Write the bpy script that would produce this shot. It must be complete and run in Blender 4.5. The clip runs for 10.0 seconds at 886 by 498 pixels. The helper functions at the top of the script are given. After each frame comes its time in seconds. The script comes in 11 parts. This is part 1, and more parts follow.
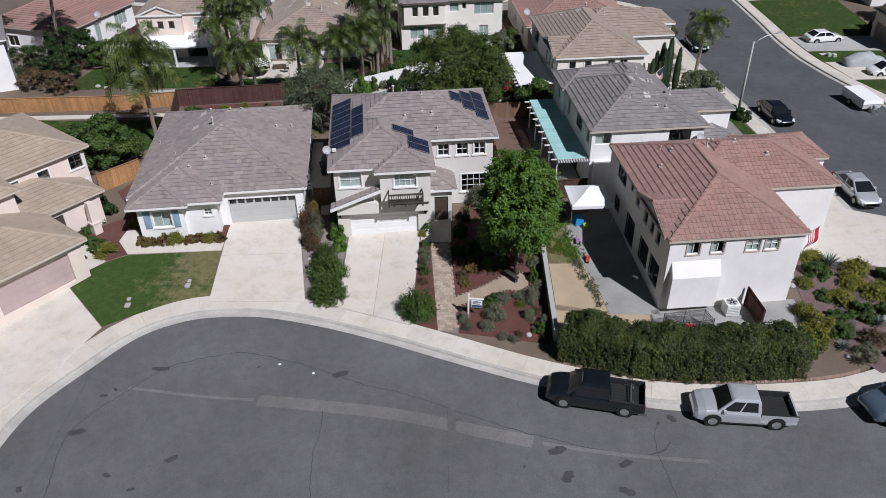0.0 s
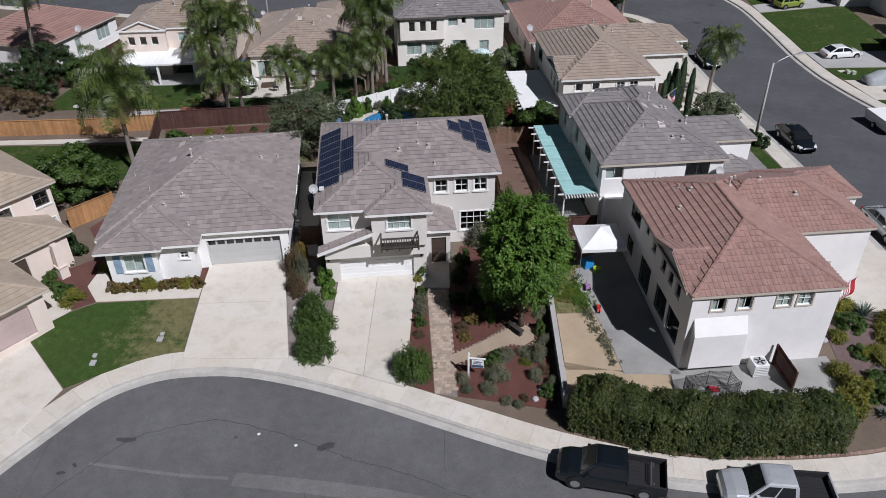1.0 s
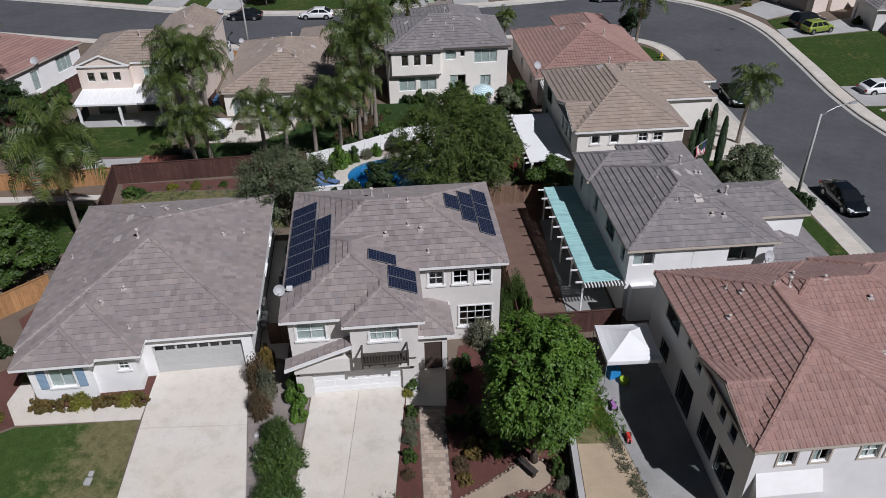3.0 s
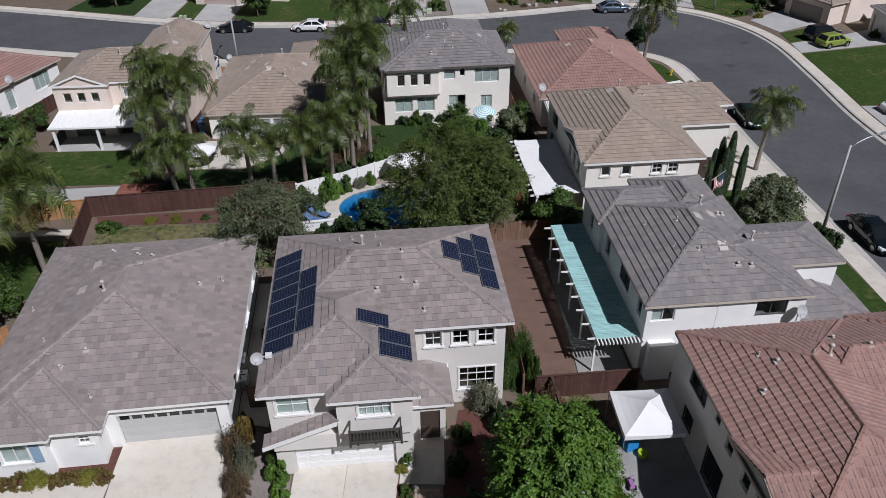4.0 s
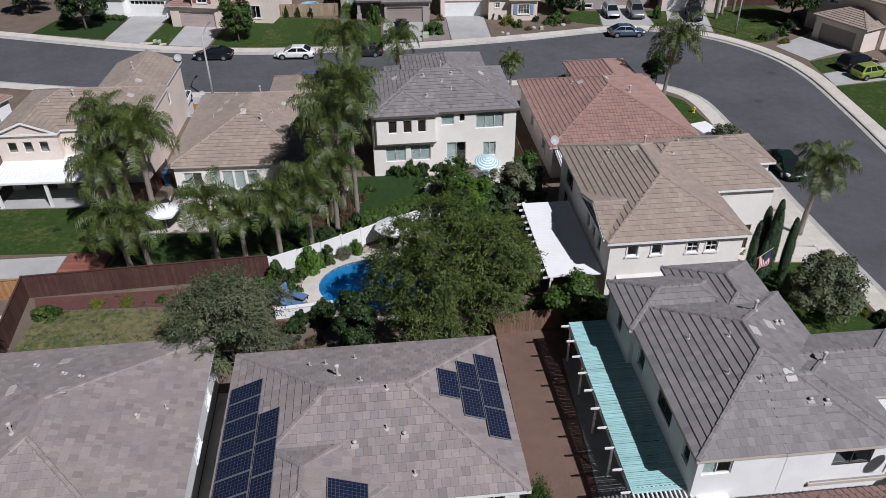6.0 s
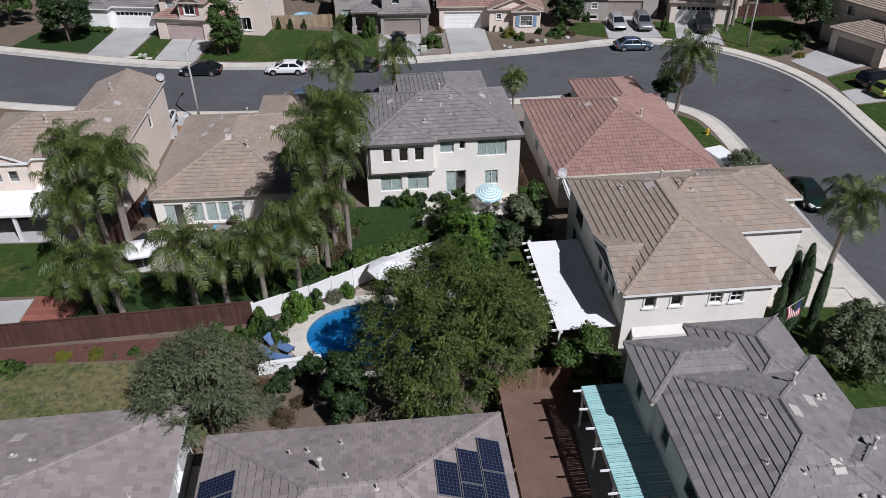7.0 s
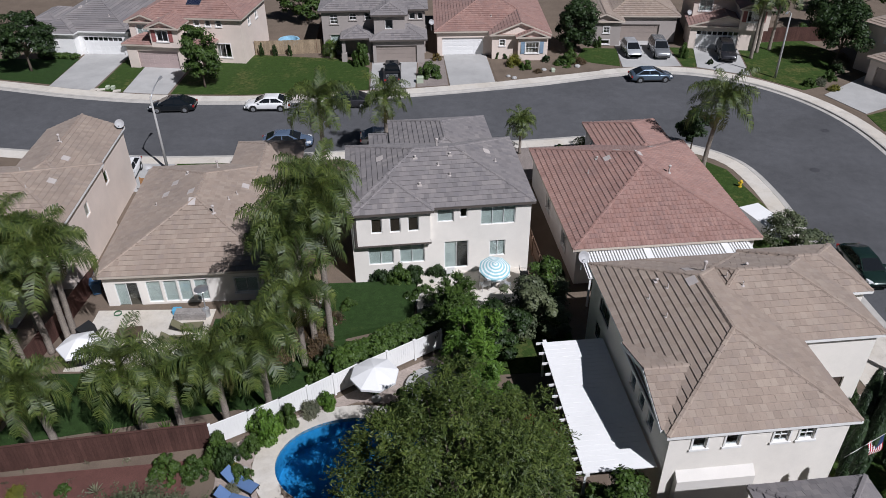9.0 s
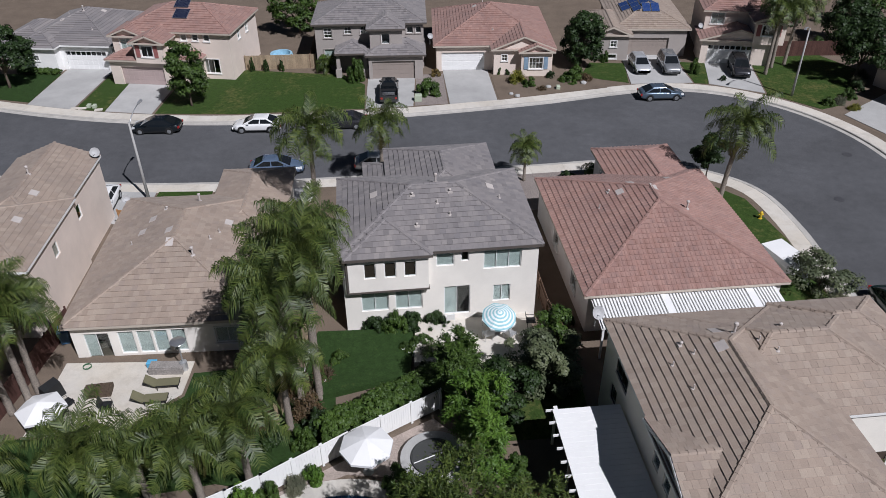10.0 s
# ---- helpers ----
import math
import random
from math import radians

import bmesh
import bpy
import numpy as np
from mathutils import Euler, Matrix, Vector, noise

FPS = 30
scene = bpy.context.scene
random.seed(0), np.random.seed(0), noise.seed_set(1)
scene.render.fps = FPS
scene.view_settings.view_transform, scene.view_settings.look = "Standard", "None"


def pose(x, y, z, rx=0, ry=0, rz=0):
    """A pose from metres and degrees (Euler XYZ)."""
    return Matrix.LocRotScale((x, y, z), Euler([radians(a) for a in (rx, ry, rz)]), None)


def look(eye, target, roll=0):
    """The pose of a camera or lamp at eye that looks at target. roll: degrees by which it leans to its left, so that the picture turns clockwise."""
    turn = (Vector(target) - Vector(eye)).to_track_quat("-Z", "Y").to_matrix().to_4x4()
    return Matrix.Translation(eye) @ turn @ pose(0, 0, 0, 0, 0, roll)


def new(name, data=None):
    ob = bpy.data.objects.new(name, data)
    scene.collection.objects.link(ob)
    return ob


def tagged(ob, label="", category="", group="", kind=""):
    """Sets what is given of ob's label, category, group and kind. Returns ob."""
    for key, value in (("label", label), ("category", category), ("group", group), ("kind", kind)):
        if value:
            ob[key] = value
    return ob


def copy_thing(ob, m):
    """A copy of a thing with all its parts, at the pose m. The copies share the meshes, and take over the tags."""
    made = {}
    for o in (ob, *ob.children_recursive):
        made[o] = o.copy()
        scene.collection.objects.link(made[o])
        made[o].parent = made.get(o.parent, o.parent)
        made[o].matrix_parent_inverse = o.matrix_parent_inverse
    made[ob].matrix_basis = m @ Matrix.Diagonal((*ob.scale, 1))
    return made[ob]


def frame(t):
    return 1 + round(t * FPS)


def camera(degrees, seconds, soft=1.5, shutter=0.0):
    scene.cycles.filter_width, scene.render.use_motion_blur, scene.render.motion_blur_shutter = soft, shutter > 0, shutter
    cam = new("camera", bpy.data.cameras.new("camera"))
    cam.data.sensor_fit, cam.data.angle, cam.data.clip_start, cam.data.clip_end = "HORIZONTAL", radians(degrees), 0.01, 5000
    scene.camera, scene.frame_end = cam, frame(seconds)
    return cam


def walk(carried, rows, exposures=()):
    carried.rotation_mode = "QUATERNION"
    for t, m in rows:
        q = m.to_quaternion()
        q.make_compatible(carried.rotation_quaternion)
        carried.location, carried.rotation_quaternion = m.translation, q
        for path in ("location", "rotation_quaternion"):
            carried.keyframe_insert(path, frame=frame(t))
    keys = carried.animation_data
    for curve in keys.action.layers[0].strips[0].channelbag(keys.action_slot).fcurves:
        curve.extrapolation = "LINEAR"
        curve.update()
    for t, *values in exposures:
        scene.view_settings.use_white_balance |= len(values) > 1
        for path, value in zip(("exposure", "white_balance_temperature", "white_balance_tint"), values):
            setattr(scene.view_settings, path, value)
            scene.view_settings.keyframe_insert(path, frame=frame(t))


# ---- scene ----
cam = camera(61.09, 10.0, 0.5)
PATH = [
    (0.0, (-0.000, 8.107, 29.916), (0.000, 16.364, 24.274), -0.752),
    (0.5, (0.074, 10.830, 29.911), (0.079, 19.087, 24.270), -0.737),
    (1.0, (0.145, 13.526, 29.906), (0.155, 21.783, 24.265), -0.721),
    (1.5, (0.214, 16.198, 29.901), (0.230, 24.455, 24.260), -0.706),
    (2.0, (0.281, 18.846, 29.896), (0.302, 27.103, 24.255), -0.691),
    (2.5, (0.345, 21.473, 29.892), (0.371, 29.730, 24.250), -0.675),
    (3.0, (0.408, 24.080, 29.887), (0.439, 32.337, 24.245), -0.660),
    (3.5, (0.468, 26.669, 29.882), (0.504, 34.926, 24.241), -0.644),
    (4.0, (0.526, 29.242, 29.877), (0.567, 37.499, 24.236), -0.629),
    (4.5, (0.581, 31.800, 29.872), (0.628, 40.057, 24.231), -0.613),
    (5.0, (0.635, 34.346, 29.867), (0.687, 42.603, 24.226), -0.598),
    (5.5, (0.686, 36.880, 29.862), (0.743, 45.137, 24.221), -0.582),
    (6.0, (0.735, 39.405, 29.858), (0.797, 47.662, 24.216), -0.567),
    (6.5, (0.781, 41.922, 29.853), (0.849, 50.179, 24.212), -0.551),
    (7.0, (0.826, 44.434, 29.848), (0.899, 52.690, 24.207), -0.536),
    (7.5, (0.868, 46.941, 29.843), (0.946, 55.197, 24.202), -0.520),
    (8.0, (0.908, 49.445, 29.838), (0.991, 57.702, 24.197), -0.505),
    (8.5, (0.946, 51.949, 29.833), (1.034, 60.205, 24.192), -0.489),
    (9.0, (0.981, 54.453, 29.829), (1.075, 62.709, 24.187), -0.474),
    (9.5, (1.015, 56.960, 29.824), (1.114, 65.216, 24.183), -0.459),
    (10.0, (1.046, 59.472, 29.819), (1.150, 67.728, 24.178), -0.443),
]
walk(cam, [(t, look(eye, target, roll)) for t, eye, target, roll in PATH], exposures=[(t, e + 0.08, 5950, 15) for t, e in ((0.0, -0.17), (0.5, -0.19), (1.0, -0.25), (2.0, -0.34), (2.5, -0.36), (4.0, -0.33), (4.5, -0.29), (5.0, -0.24), (5.5, -0.22), (7.0, -0.15), (8.0, -0.14), (10.0, -0.20))])

# ---- light ----
SUN_TO = Vector((0.54, -0.69, 1.0)).normalized()
world = bpy.data.worlds.new("sky")
scene.world = world
world.use_nodes = True
wn = world.node_tree
wn.nodes.clear()
sky = wn.nodes.new("ShaderNodeTexSky")
sky.sky_type = "NISHITA"
sky.sun_disc = False
sky.sun_elevation = math.asin(SUN_TO.z)
sky.sun_rotation = math.atan2(SUN_TO.x, SUN_TO.y)
sky.air_density, sky.dust_density, sky.ozone_density = 1.0, 0.4, 2.0
wbg = wn.nodes.new("ShaderNodeBackground")
wbg.inputs["Strength"].default_value = 0.014
wout = wn.nodes.new("ShaderNodeOutputWorld")
wn.links.new(sky.outputs[0], wbg.inputs[0])
wn.links.new(wbg.outputs[0], wout.inputs[0])
sun = new("sun", bpy.data.lights.new("sun", "SUN"))
sun.data.energy = 5.0
sun.data.angle = radians(0.53)
sun.data.color = (1.0, 0.975, 0.945)
sun.matrix_world = look(SUN_TO * 300, (0, 0, 0))


# ---- materials ----
class Net:
    """A short hand for building a node material."""
    def __init__(self, name):
        self.m = bpy.data.materials.new(name)
        self.m.use_nodes = True
        self.t = self.m.node_tree
        self.p = self.t.nodes["Principled BSDF"]
        self.out = self.t.nodes["Material Output"]
        self.pos = None

    def n(self, kind, **kw):
        node = self.t.nodes.new(kind)
        for k, v in kw.items():
            node.inputs[k].default_value = v
        return node

    def l(self, a, b):
        self.t.links.new(a, b)

    def where(self):
        if self.pos is None:
            self.pos = self.n("ShaderNodeNewGeometry").outputs["Position"]
        return self.pos

    def noise(self, scale, detail=4.0, rough=0.6, stretch=None):
        k = self.n("ShaderNodeTexNoise", Scale=scale, Detail=detail, Roughness=rough)
        src = self.where()
        if stretch:
            mp = self.n("ShaderNodeMapping")
            mp.inputs["Scale"].default_value = stretch
            self.l(src, mp.inputs[0])
            src = mp.outputs[0]
        self.l(src, k.inputs["Vector"])
        return k.outputs["Fac"]

    def ramp(self, fac, stops):
        r = self.n("ShaderNodeValToRGB")
        e = r.color_ramp.elements
        while len(e) < len(stops):
            e.new(0.5)
        for k, (p, c) in zip(e, stops):
            k.position = p
            k.color = (*c, 1) if len(c) == 3 else c
        self.l(fac, r.inputs[0])
        return r.outputs[0]

    def mix(self, fac, a, b, mode="MIX"):
        k = self.t.nodes.new("ShaderNodeMix")
        k.data_type, k.blend_type = "RGBA", mode
        for sock, v in ((k.inputs[0], fac), (k.inputs[6], a), (k.inputs[7], b)):
            if isinstance(v, (int, float)):
                sock.default_value = v
            elif isinstance(v, tuple):
                sock.default_value = (*v, 1)
            else:
                self.l(v, sock)
        return k.outputs[2]

    def bump(self, height, strength=0.3, distance=0.02):
        b = self.n("ShaderNodeBump", Strength=strength, Distance=distance)
        self.l(height, b.inputs["Height"])
        self.l(b.outputs[0], self.p.inputs["Normal"])

    def done(self, colour, rough=0.8, metal=0.0, spec=0.3):
        if isinstance(colour, tuple):
            self.p.inputs["Base Color"].default_value = (*colour, 1)
        else:
            self.l(colour, self.p.inputs["Base Color"])
        if isinstance(rough, (int, float)):
            self.p.inputs["Roughness"].default_value = rough
        else:
            self.l(rough, self.p.inputs["Roughness"])
        self.p.inputs["Metallic"].default_value = metal
        self.p.inputs["Specular IOR Level"].default_value = spec
        return self.m


def shade(c, k):
    return tuple(min(1.0, x * k) for x in c)


def surf(name, c, rough=0.85, grain=30.0, gv=0.12, big=0.5, bv=0.14, bump=0.25, dist=0.01, metal=0.0, spec=0.3, rand=0.0):
    """A plain material with fine grain, broad stains and relief; rand varies it from object to object."""
    k = Net(name)
    fine, broad = k.noise(grain), k.noise(big, 5.0, 0.65)
    a = k.ramp(fine, [(0.3, shade(c, 1 - gv)), (0.7, shade(c, 1 + gv))])
    b = k.ramp(broad, [(0.3, (1 - bv,) * 3), (0.7, (1 + bv * 0.4,) * 3)])
    col = k.mix(1.0, a, b, "MULTIPLY")
    if rand:
        r = k.n("ShaderNodeObjectInfo").outputs["Random"]
        col = k.mix(1.0, col, k.ramp(r, [(0.0, (1 - rand,) * 3), (1.0, (1 + rand * 0.5,) * 3)]), "MULTIPLY")
    k.bump(fine, bump, dist)
    return k.done(col, rough, metal, spec)


def roof_mat(name, cols, joined):
    """Roof tiles: a colour for each tile, with lichen and dust in patches."""
    k = Net(name)
    if joined:
        r = k.n("ShaderNodeNewGeometry").outputs["Random Per Island"]
    else:
        r = k.n("ShaderNodeObjectInfo").outputs["Random"]
    c = k.ramp(r, [(i / (len(cols) - 1), x) for i, x in enumerate(cols)])
    broad, fine = k.noise(0.35, 5.0, 0.7), k.noise(22.0, 4.0)
    c = k.mix(1.0, c, k.ramp(broad, [(0.3, (0.86, 0.86, 0.87)), (0.7, (1.08, 1.06, 1.04))]), "MULTIPLY")
    c = k.mix(1.0, c, k.ramp(fine, [(0.3, (0.88,) * 3), (0.7, (1.08,) * 3)]), "MULTIPLY")
    k.bump(fine, 0.3, 0.008)
    k.p.inputs["Sheen Weight"].default_value = 0.16
    k.p.inputs["Sheen Roughness"].default_value = 0.45
    return k.done(c, 0.75, 0, 0.35)


def two(name, cols):
    return roof_mat(name, cols, False), roof_mat(name + "_rest", cols, True)


ROOF_GREY = two("roof_greybrown", [(0.216, 0.186, 0.176), (0.284, 0.243, 0.229), (0.250, 0.219, 0.205), (0.322, 0.277, 0.261), (0.238, 0.215, 0.212)])
ROOF_SLATE = two("roof_grey", [(0.170, 0.159, 0.159), (0.232, 0.215, 0.213), (0.204, 0.191, 0.190), (0.260, 0.241, 0.233), (0.187, 0.176, 0.180)])
ROOF_RED = two("roof_terracotta", [(0.262, 0.155, 0.128), (0.320, 0.190, 0.158), (0.291, 0.178, 0.152), (0.345, 0.215, 0.180), (0.270, 0.170, 0.148)])
ROOF_TAN = two("roof_tan", [(0.275, 0.219, 0.177), (0.326, 0.262, 0.212), (0.301, 0.241, 0.195), (0.352, 0.289, 0.234), (0.291, 0.235, 0.197)])
ROOF_PALE = two("roof_paletan", [(0.33, 0.27, 0.205), (0.38, 0.315, 0.24), (0.355, 0.29, 0.222), (0.40, 0.335, 0.26)])

WHITE_STUCCO = surf("stucco_white", (0.814, 0.808, 0.786), 0.9, 60, 0.05, 0.4, 0.10, 0.35)
BEIGE_STUCCO = surf("stucco_beige", (0.660, 0.632, 0.588), 0.9, 60, 0.05, 0.4, 0.10, 0.35)
GREY_STUCCO = surf("stucco_greywhite", (0.791, 0.773, 0.750), 0.9, 60, 0.05, 0.4, 0.12, 0.35)
CREAM_STUCCO = surf("stucco_cream", (0.794, 0.756, 0.689), 0.9, 60, 0.05, 0.4, 0.10, 0.35)
PINK_STUCCO = surf("stucco_pinkbeige", (0.713, 0.616, 0.539), 0.9, 60, 0.05, 0.4, 0.10, 0.35)
TAUPE_STUCCO = surf("stucco_taupe", (0.36, 0.325, 0.30), 0.9, 60, 0.05, 0.4, 0.10, 0.35)
TRIM = surf("trim_white", (0.77, 0.765, 0.74), 0.7, 40, 0.03, 0.5, 0.08, 0.1)
TRIM_TAN = surf("trim_tan", (0.50, 0.44, 0.37), 0.75, 40, 0.04, 0.5, 0.08, 0.1)
TRIM_DARK = surf("trim_darkbrown", (0.10, 0.085, 0.075), 0.7, 40, 0.1, 0.5, 0.1, 0.1)
SHUTTER_BLUE = surf("shutter_blue", (0.22, 0.31, 0.40), 0.6, 40, 0.05, 0.8, 0.1, 0.1)
SHUTTER_RED = surf("shutter_red", (0.33, 0.13, 0.12), 0.6, 40, 0.05, 0.8, 0.1, 0.1)
DOOR_WHITE = surf("garage_white", (0.78, 0.78, 0.765), 0.5, 20, 0.02, 0.6, 0.05, 0.05)
DOOR_GREY = surf("garage_grey", (0.47, 0.47, 0.455), 0.5, 20, 0.03, 0.6, 0.06, 0.05)
DOOR_PINK = surf("garage_mauve", (0.44, 0.35, 0.33), 0.55, 20, 0.03, 0.6, 0.06, 0.05)
DOOR_TAUPE = surf("garage_taupe", (0.30, 0.255, 0.225), 0.55, 20, 0.03, 0.6, 0.06, 0.05)
DOOR_DARK = surf("door_dark", (0.07, 0.05, 0.04), 0.5, 30, 0.1, 0.6, 0.1, 0.1)
BLIND = surf("blind_offwhite", (0.744, 0.744, 0.696), 0.8, 30, 0.05, 1.0, 0.1, 0.1)
BLIND_DARK = surf("screen_brown", (0.075, 0.05, 0.035), 0.9, 80, 0.2, 1.0, 0.1, 0.1)
METAL = surf("metal_galvanised", (0.55, 0.56, 0.57), 0.45, 60, 0.06, 1.0, 0.1, 0.1, metal=0.7)
VENT_PAINT = surf("vent_paint", (0.50, 0.455, 0.425), 0.6, 60, 0.05, 1.0, 0.15, 0.1)
DISH_GREY = surf("dish_grey", (0.40, 0.40, 0.40), 0.5, 60, 0.05, 1.0, 0.1, 0.05)
METAL_WHITE = surf("metal_white", (0.72, 0.72, 0.70), 0.45, 60, 0.04, 1.0, 0.1, 0.05)
BLACK_PLASTIC = surf("plastic_black", (0.02, 0.021, 0.022), 0.5, 60, 0.2, 1.0, 0.2, 0.1)


def glass_mat(name, tint, refl=0.05):
    k = Net(name)
    tr = k.n("ShaderNodeBsdfTransparent")
    tr.inputs[0].default_value = (*tint, 1)
    gl = k.n("ShaderNodeBsdfGlossy", Roughness=0.03)
    gl.inputs[0].default_value = (0.9, 0.93, 0.95, 1)
    lw = k.n("ShaderNodeLayerWeight", Blend=0.5)
    pw = k.n("ShaderNodeMath")
    pw.operation = "POWER"
    k.l(lw.outputs["Facing"], pw.inputs[0])
    pw.inputs[1].default_value = 5.0
    f = k.n("ShaderNodeMath")
    f.operation = "MULTIPLY_ADD"
    k.l(pw.outputs[0], f.inputs[0])
    f.inputs[1].default_value, f.inputs[2].default_value = 1.0 - refl, refl
    mx = k.n("ShaderNodeMixShader")
    k.l(f.outputs[0], mx.inputs[0])
    k.l(tr.outputs[0], mx.inputs[1])
    k.l(gl.outputs[0], mx.inputs[2])
    k.l(mx.outputs[0], k.out.inputs[0])
    return k.m


GLASS = glass_mat("window_glass", (0.84, 0.88, 0.88), 0.06)
CAR_GLASS = Net("car_glass").done((0.012, 0.014, 0.016), 0.05, 0.0, 0.7)

def concrete(name, c, warm, amount):
    """Poured concrete: fine grain, broad cloudy tone, warm water stains and small dark spots."""
    k = Net(name)
    fine, mid, broad = k.noise(18.0), k.noise(1.1, 6.0, 0.7), k.noise(0.28, 5.0, 0.65)
    col = k.ramp(fine, [(0.3, shade(c, 0.94)), (0.7, shade(c, 1.06))])
    col = k.mix(1.0, col, k.ramp(mid, [(0.28, (0.84, 0.83, 0.81)), (0.5, (1.0,) * 3), (0.75, (1.05,) * 3)]), "MULTIPLY")
    col = k.mix(1.0, col, k.ramp(broad, [(0.38, (1.0,) * 3), (0.66, warm)]), "MULTIPLY")
    spots = k.noise(5.0, 2.0, 0.5)
    col = k.mix(1.0, col, k.ramp(spots, [(0.24, (1 - amount,) * 3), (0.32, (1.0,) * 3)]), "MULTIPLY")
    r = k.n("ShaderNodeObjectInfo").outputs["Random"]
    col = k.mix(1.0, col, k.ramp(r, [(0.0, (0.93,) * 3), (1.0, (1.035,) * 3)]), "MULTIPLY")
    k.bump(fine, 0.3, 0.01)
    return k.done(col, 0.9, 0, 0.3)


CONCRETE = concrete("concrete_pale", (0.585, 0.552, 0.495), (0.97, 0.935, 0.88), 0.16)
CONCRETE_GREY = surf("concrete_grey", (0.42, 0.415, 0.40), 0.9, 18, 0.07, 0.35, 0.18, 0.3, rand=0.07)
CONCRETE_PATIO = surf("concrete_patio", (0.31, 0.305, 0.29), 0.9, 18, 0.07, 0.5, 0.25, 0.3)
CONCRETE_OLD = surf("concrete_gutter", (0.45, 0.43, 0.395), 0.9, 14, 0.1, 0.8, 0.22, 0.4)


def asphalt(name, c):
    k = Net(name)
    grain, mid, broad = k.noise(15.0, 5.0, 0.8), k.noise(1.3, 6.0, 0.7), k.noise(0.16, 4.0, 0.6)
    col = k.ramp(grain, [(0.3, shade(c, 0.75)), (0.7, shade(c, 1.3))])
    col = k.mix(1.0, col, k.ramp(mid, [(0.25, (0.82,) * 3), (0.75, (1.12, 1.11, 1.1))]), "MULTIPLY")
    col = k.mix(1.0, col, k.ramp(broad, [(0.3, (0.85,) * 3), (0.7, (1.12, 1.12, 1.13))]), "MULTIPLY")
    k.bump(grain, 0.5, 0.01)
    return k.done(col, 0.9, 0, 0.25)


ASPHALT = asphalt("asphalt_worn", (0.120, 0.120, 0.121))
ASPHALT_FAR = asphalt("asphalt_dark", (0.091, 0.093, 0.098))
ASPHALT_WORN = asphalt("asphalt_scuffed", (0.163, 0.158, 0.155))
ASPHALT_SEAL = surf("asphalt_sealant", (0.060, 0.060, 0.065), 0.7, 40, 0.2, 1.0, 0.2, 0.2)
OIL = surf("oil_stain", (0.069, 0.066, 0.069), 0.75, 20, 0.3, 2.0, 0.3, 0.1)


def grass(name, c, dry, amount, across=None):
    """Mown grass: blades as fine relief, dry patches."""
    k = Net(name)
    blade, mid, broad = k.noise(13.0, 6.0, 0.8), k.noise(2.2, 5.0, 0.7), k.noise(0.3, 5.0, 0.65)
    col = k.ramp(blade, [(0.25, shade(c, 0.45)), (0.55, c), (0.8, shade(c, 1.7))])
    d = k.ramp(blade, [(0.25, shade(dry, 0.6)), (0.75, shade(dry, 1.25))])
    patches = k.mix(0.45, broad, mid)
    if across:
        sx = k.n("ShaderNodeSeparateXYZ")
        k.l(k.where(), sx.inputs[0])
        mr = k.n("ShaderNodeMapRange")
        k.l(sx.outputs["X"], mr.inputs["Value"])
        for nm, v in (("From Min", across[0]), ("From Max", across[1]), ("To Min", -0.16), ("To Max", 0.12)):
            mr.inputs[nm].default_value = v
        patches = k.mix(1.0, patches, mr.outputs[0], "ADD")
    f = k.ramp(patches, [(0.62 - amount * 0.35, (0,) * 3), (0.72 - amount * 0.25, (1,) * 3)])
    col = k.mix(f, col, d)
    col = k.mix(1.0, col, k.ramp(mid, [(0.3, (0.75,) * 3), (0.7, (1.2,) * 3)]), "MULTIPLY")
    k.bump(blade, 0.9, 0.05)
    return k.done(col, 0.9, 0, 0.15)


GRASS = grass("lawn_green", (0.040, 0.073, 0.015), (0.105, 0.11, 0.035), 0.3)
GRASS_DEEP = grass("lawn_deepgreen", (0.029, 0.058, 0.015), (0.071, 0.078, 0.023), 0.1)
GRASS_DRY = grass("lawn_drying", (0.072, 0.105, 0.030), (0.185, 0.165, 0.080), 0.62)
GRASS_FRONT = grass("lawn_half_dry", (0.050, 0.088, 0.020), (0.165, 0.155, 0.072), 0.55, (-20.5, -16.5))
DIRT = surf("soil_bare", (0.160, 0.124, 0.093), 0.95, 25, 0.2, 0.5, 0.2, 0.7, 0.03)
SAND = surf("soil_pale", (0.40, 0.315, 0.215), 0.95, 20, 0.12, 0.6, 0.15, 0.6, 0.02)
DRY_SLOPE = surf("dry_slope", (0.26, 0.19, 0.115), 0.95, 6, 0.3, 0.3, 0.25, 0.7, 0.05)
MULCH = surf("mulch_redbrown", (0.125, 0.053, 0.042), 0.95, 30, 0.45, 0.8, 0.2, 0.9, 0.05)
MULCH_RED = surf("mulch_red", (0.133, 0.061, 0.050), 0.95, 30, 0.35, 0.8, 0.2, 0.9, 0.05)
GRAVEL = surf("gravel_greybrown", (0.25, 0.215, 0.195), 0.95, 26, 0.4, 0.8, 0.15, 0.9, 0.04)
GRAVEL_PURPLE = surf("gravel_purplebrown", (0.165, 0.115, 0.110), 0.95, 26, 0.4, 0.8, 0.2, 0.9, 0.04)
PAVER = surf("paver_tan", (0.43, 0.345, 0.27), 0.9, 24, 0.15, 0.6, 0.15, 0.5, rand=0.25)
BRICK_DARK = surf("brick_edging", (0.36, 0.25, 0.20), 0.9, 24, 0.15, 0.6, 0.15, 0.5, rand=0.25)


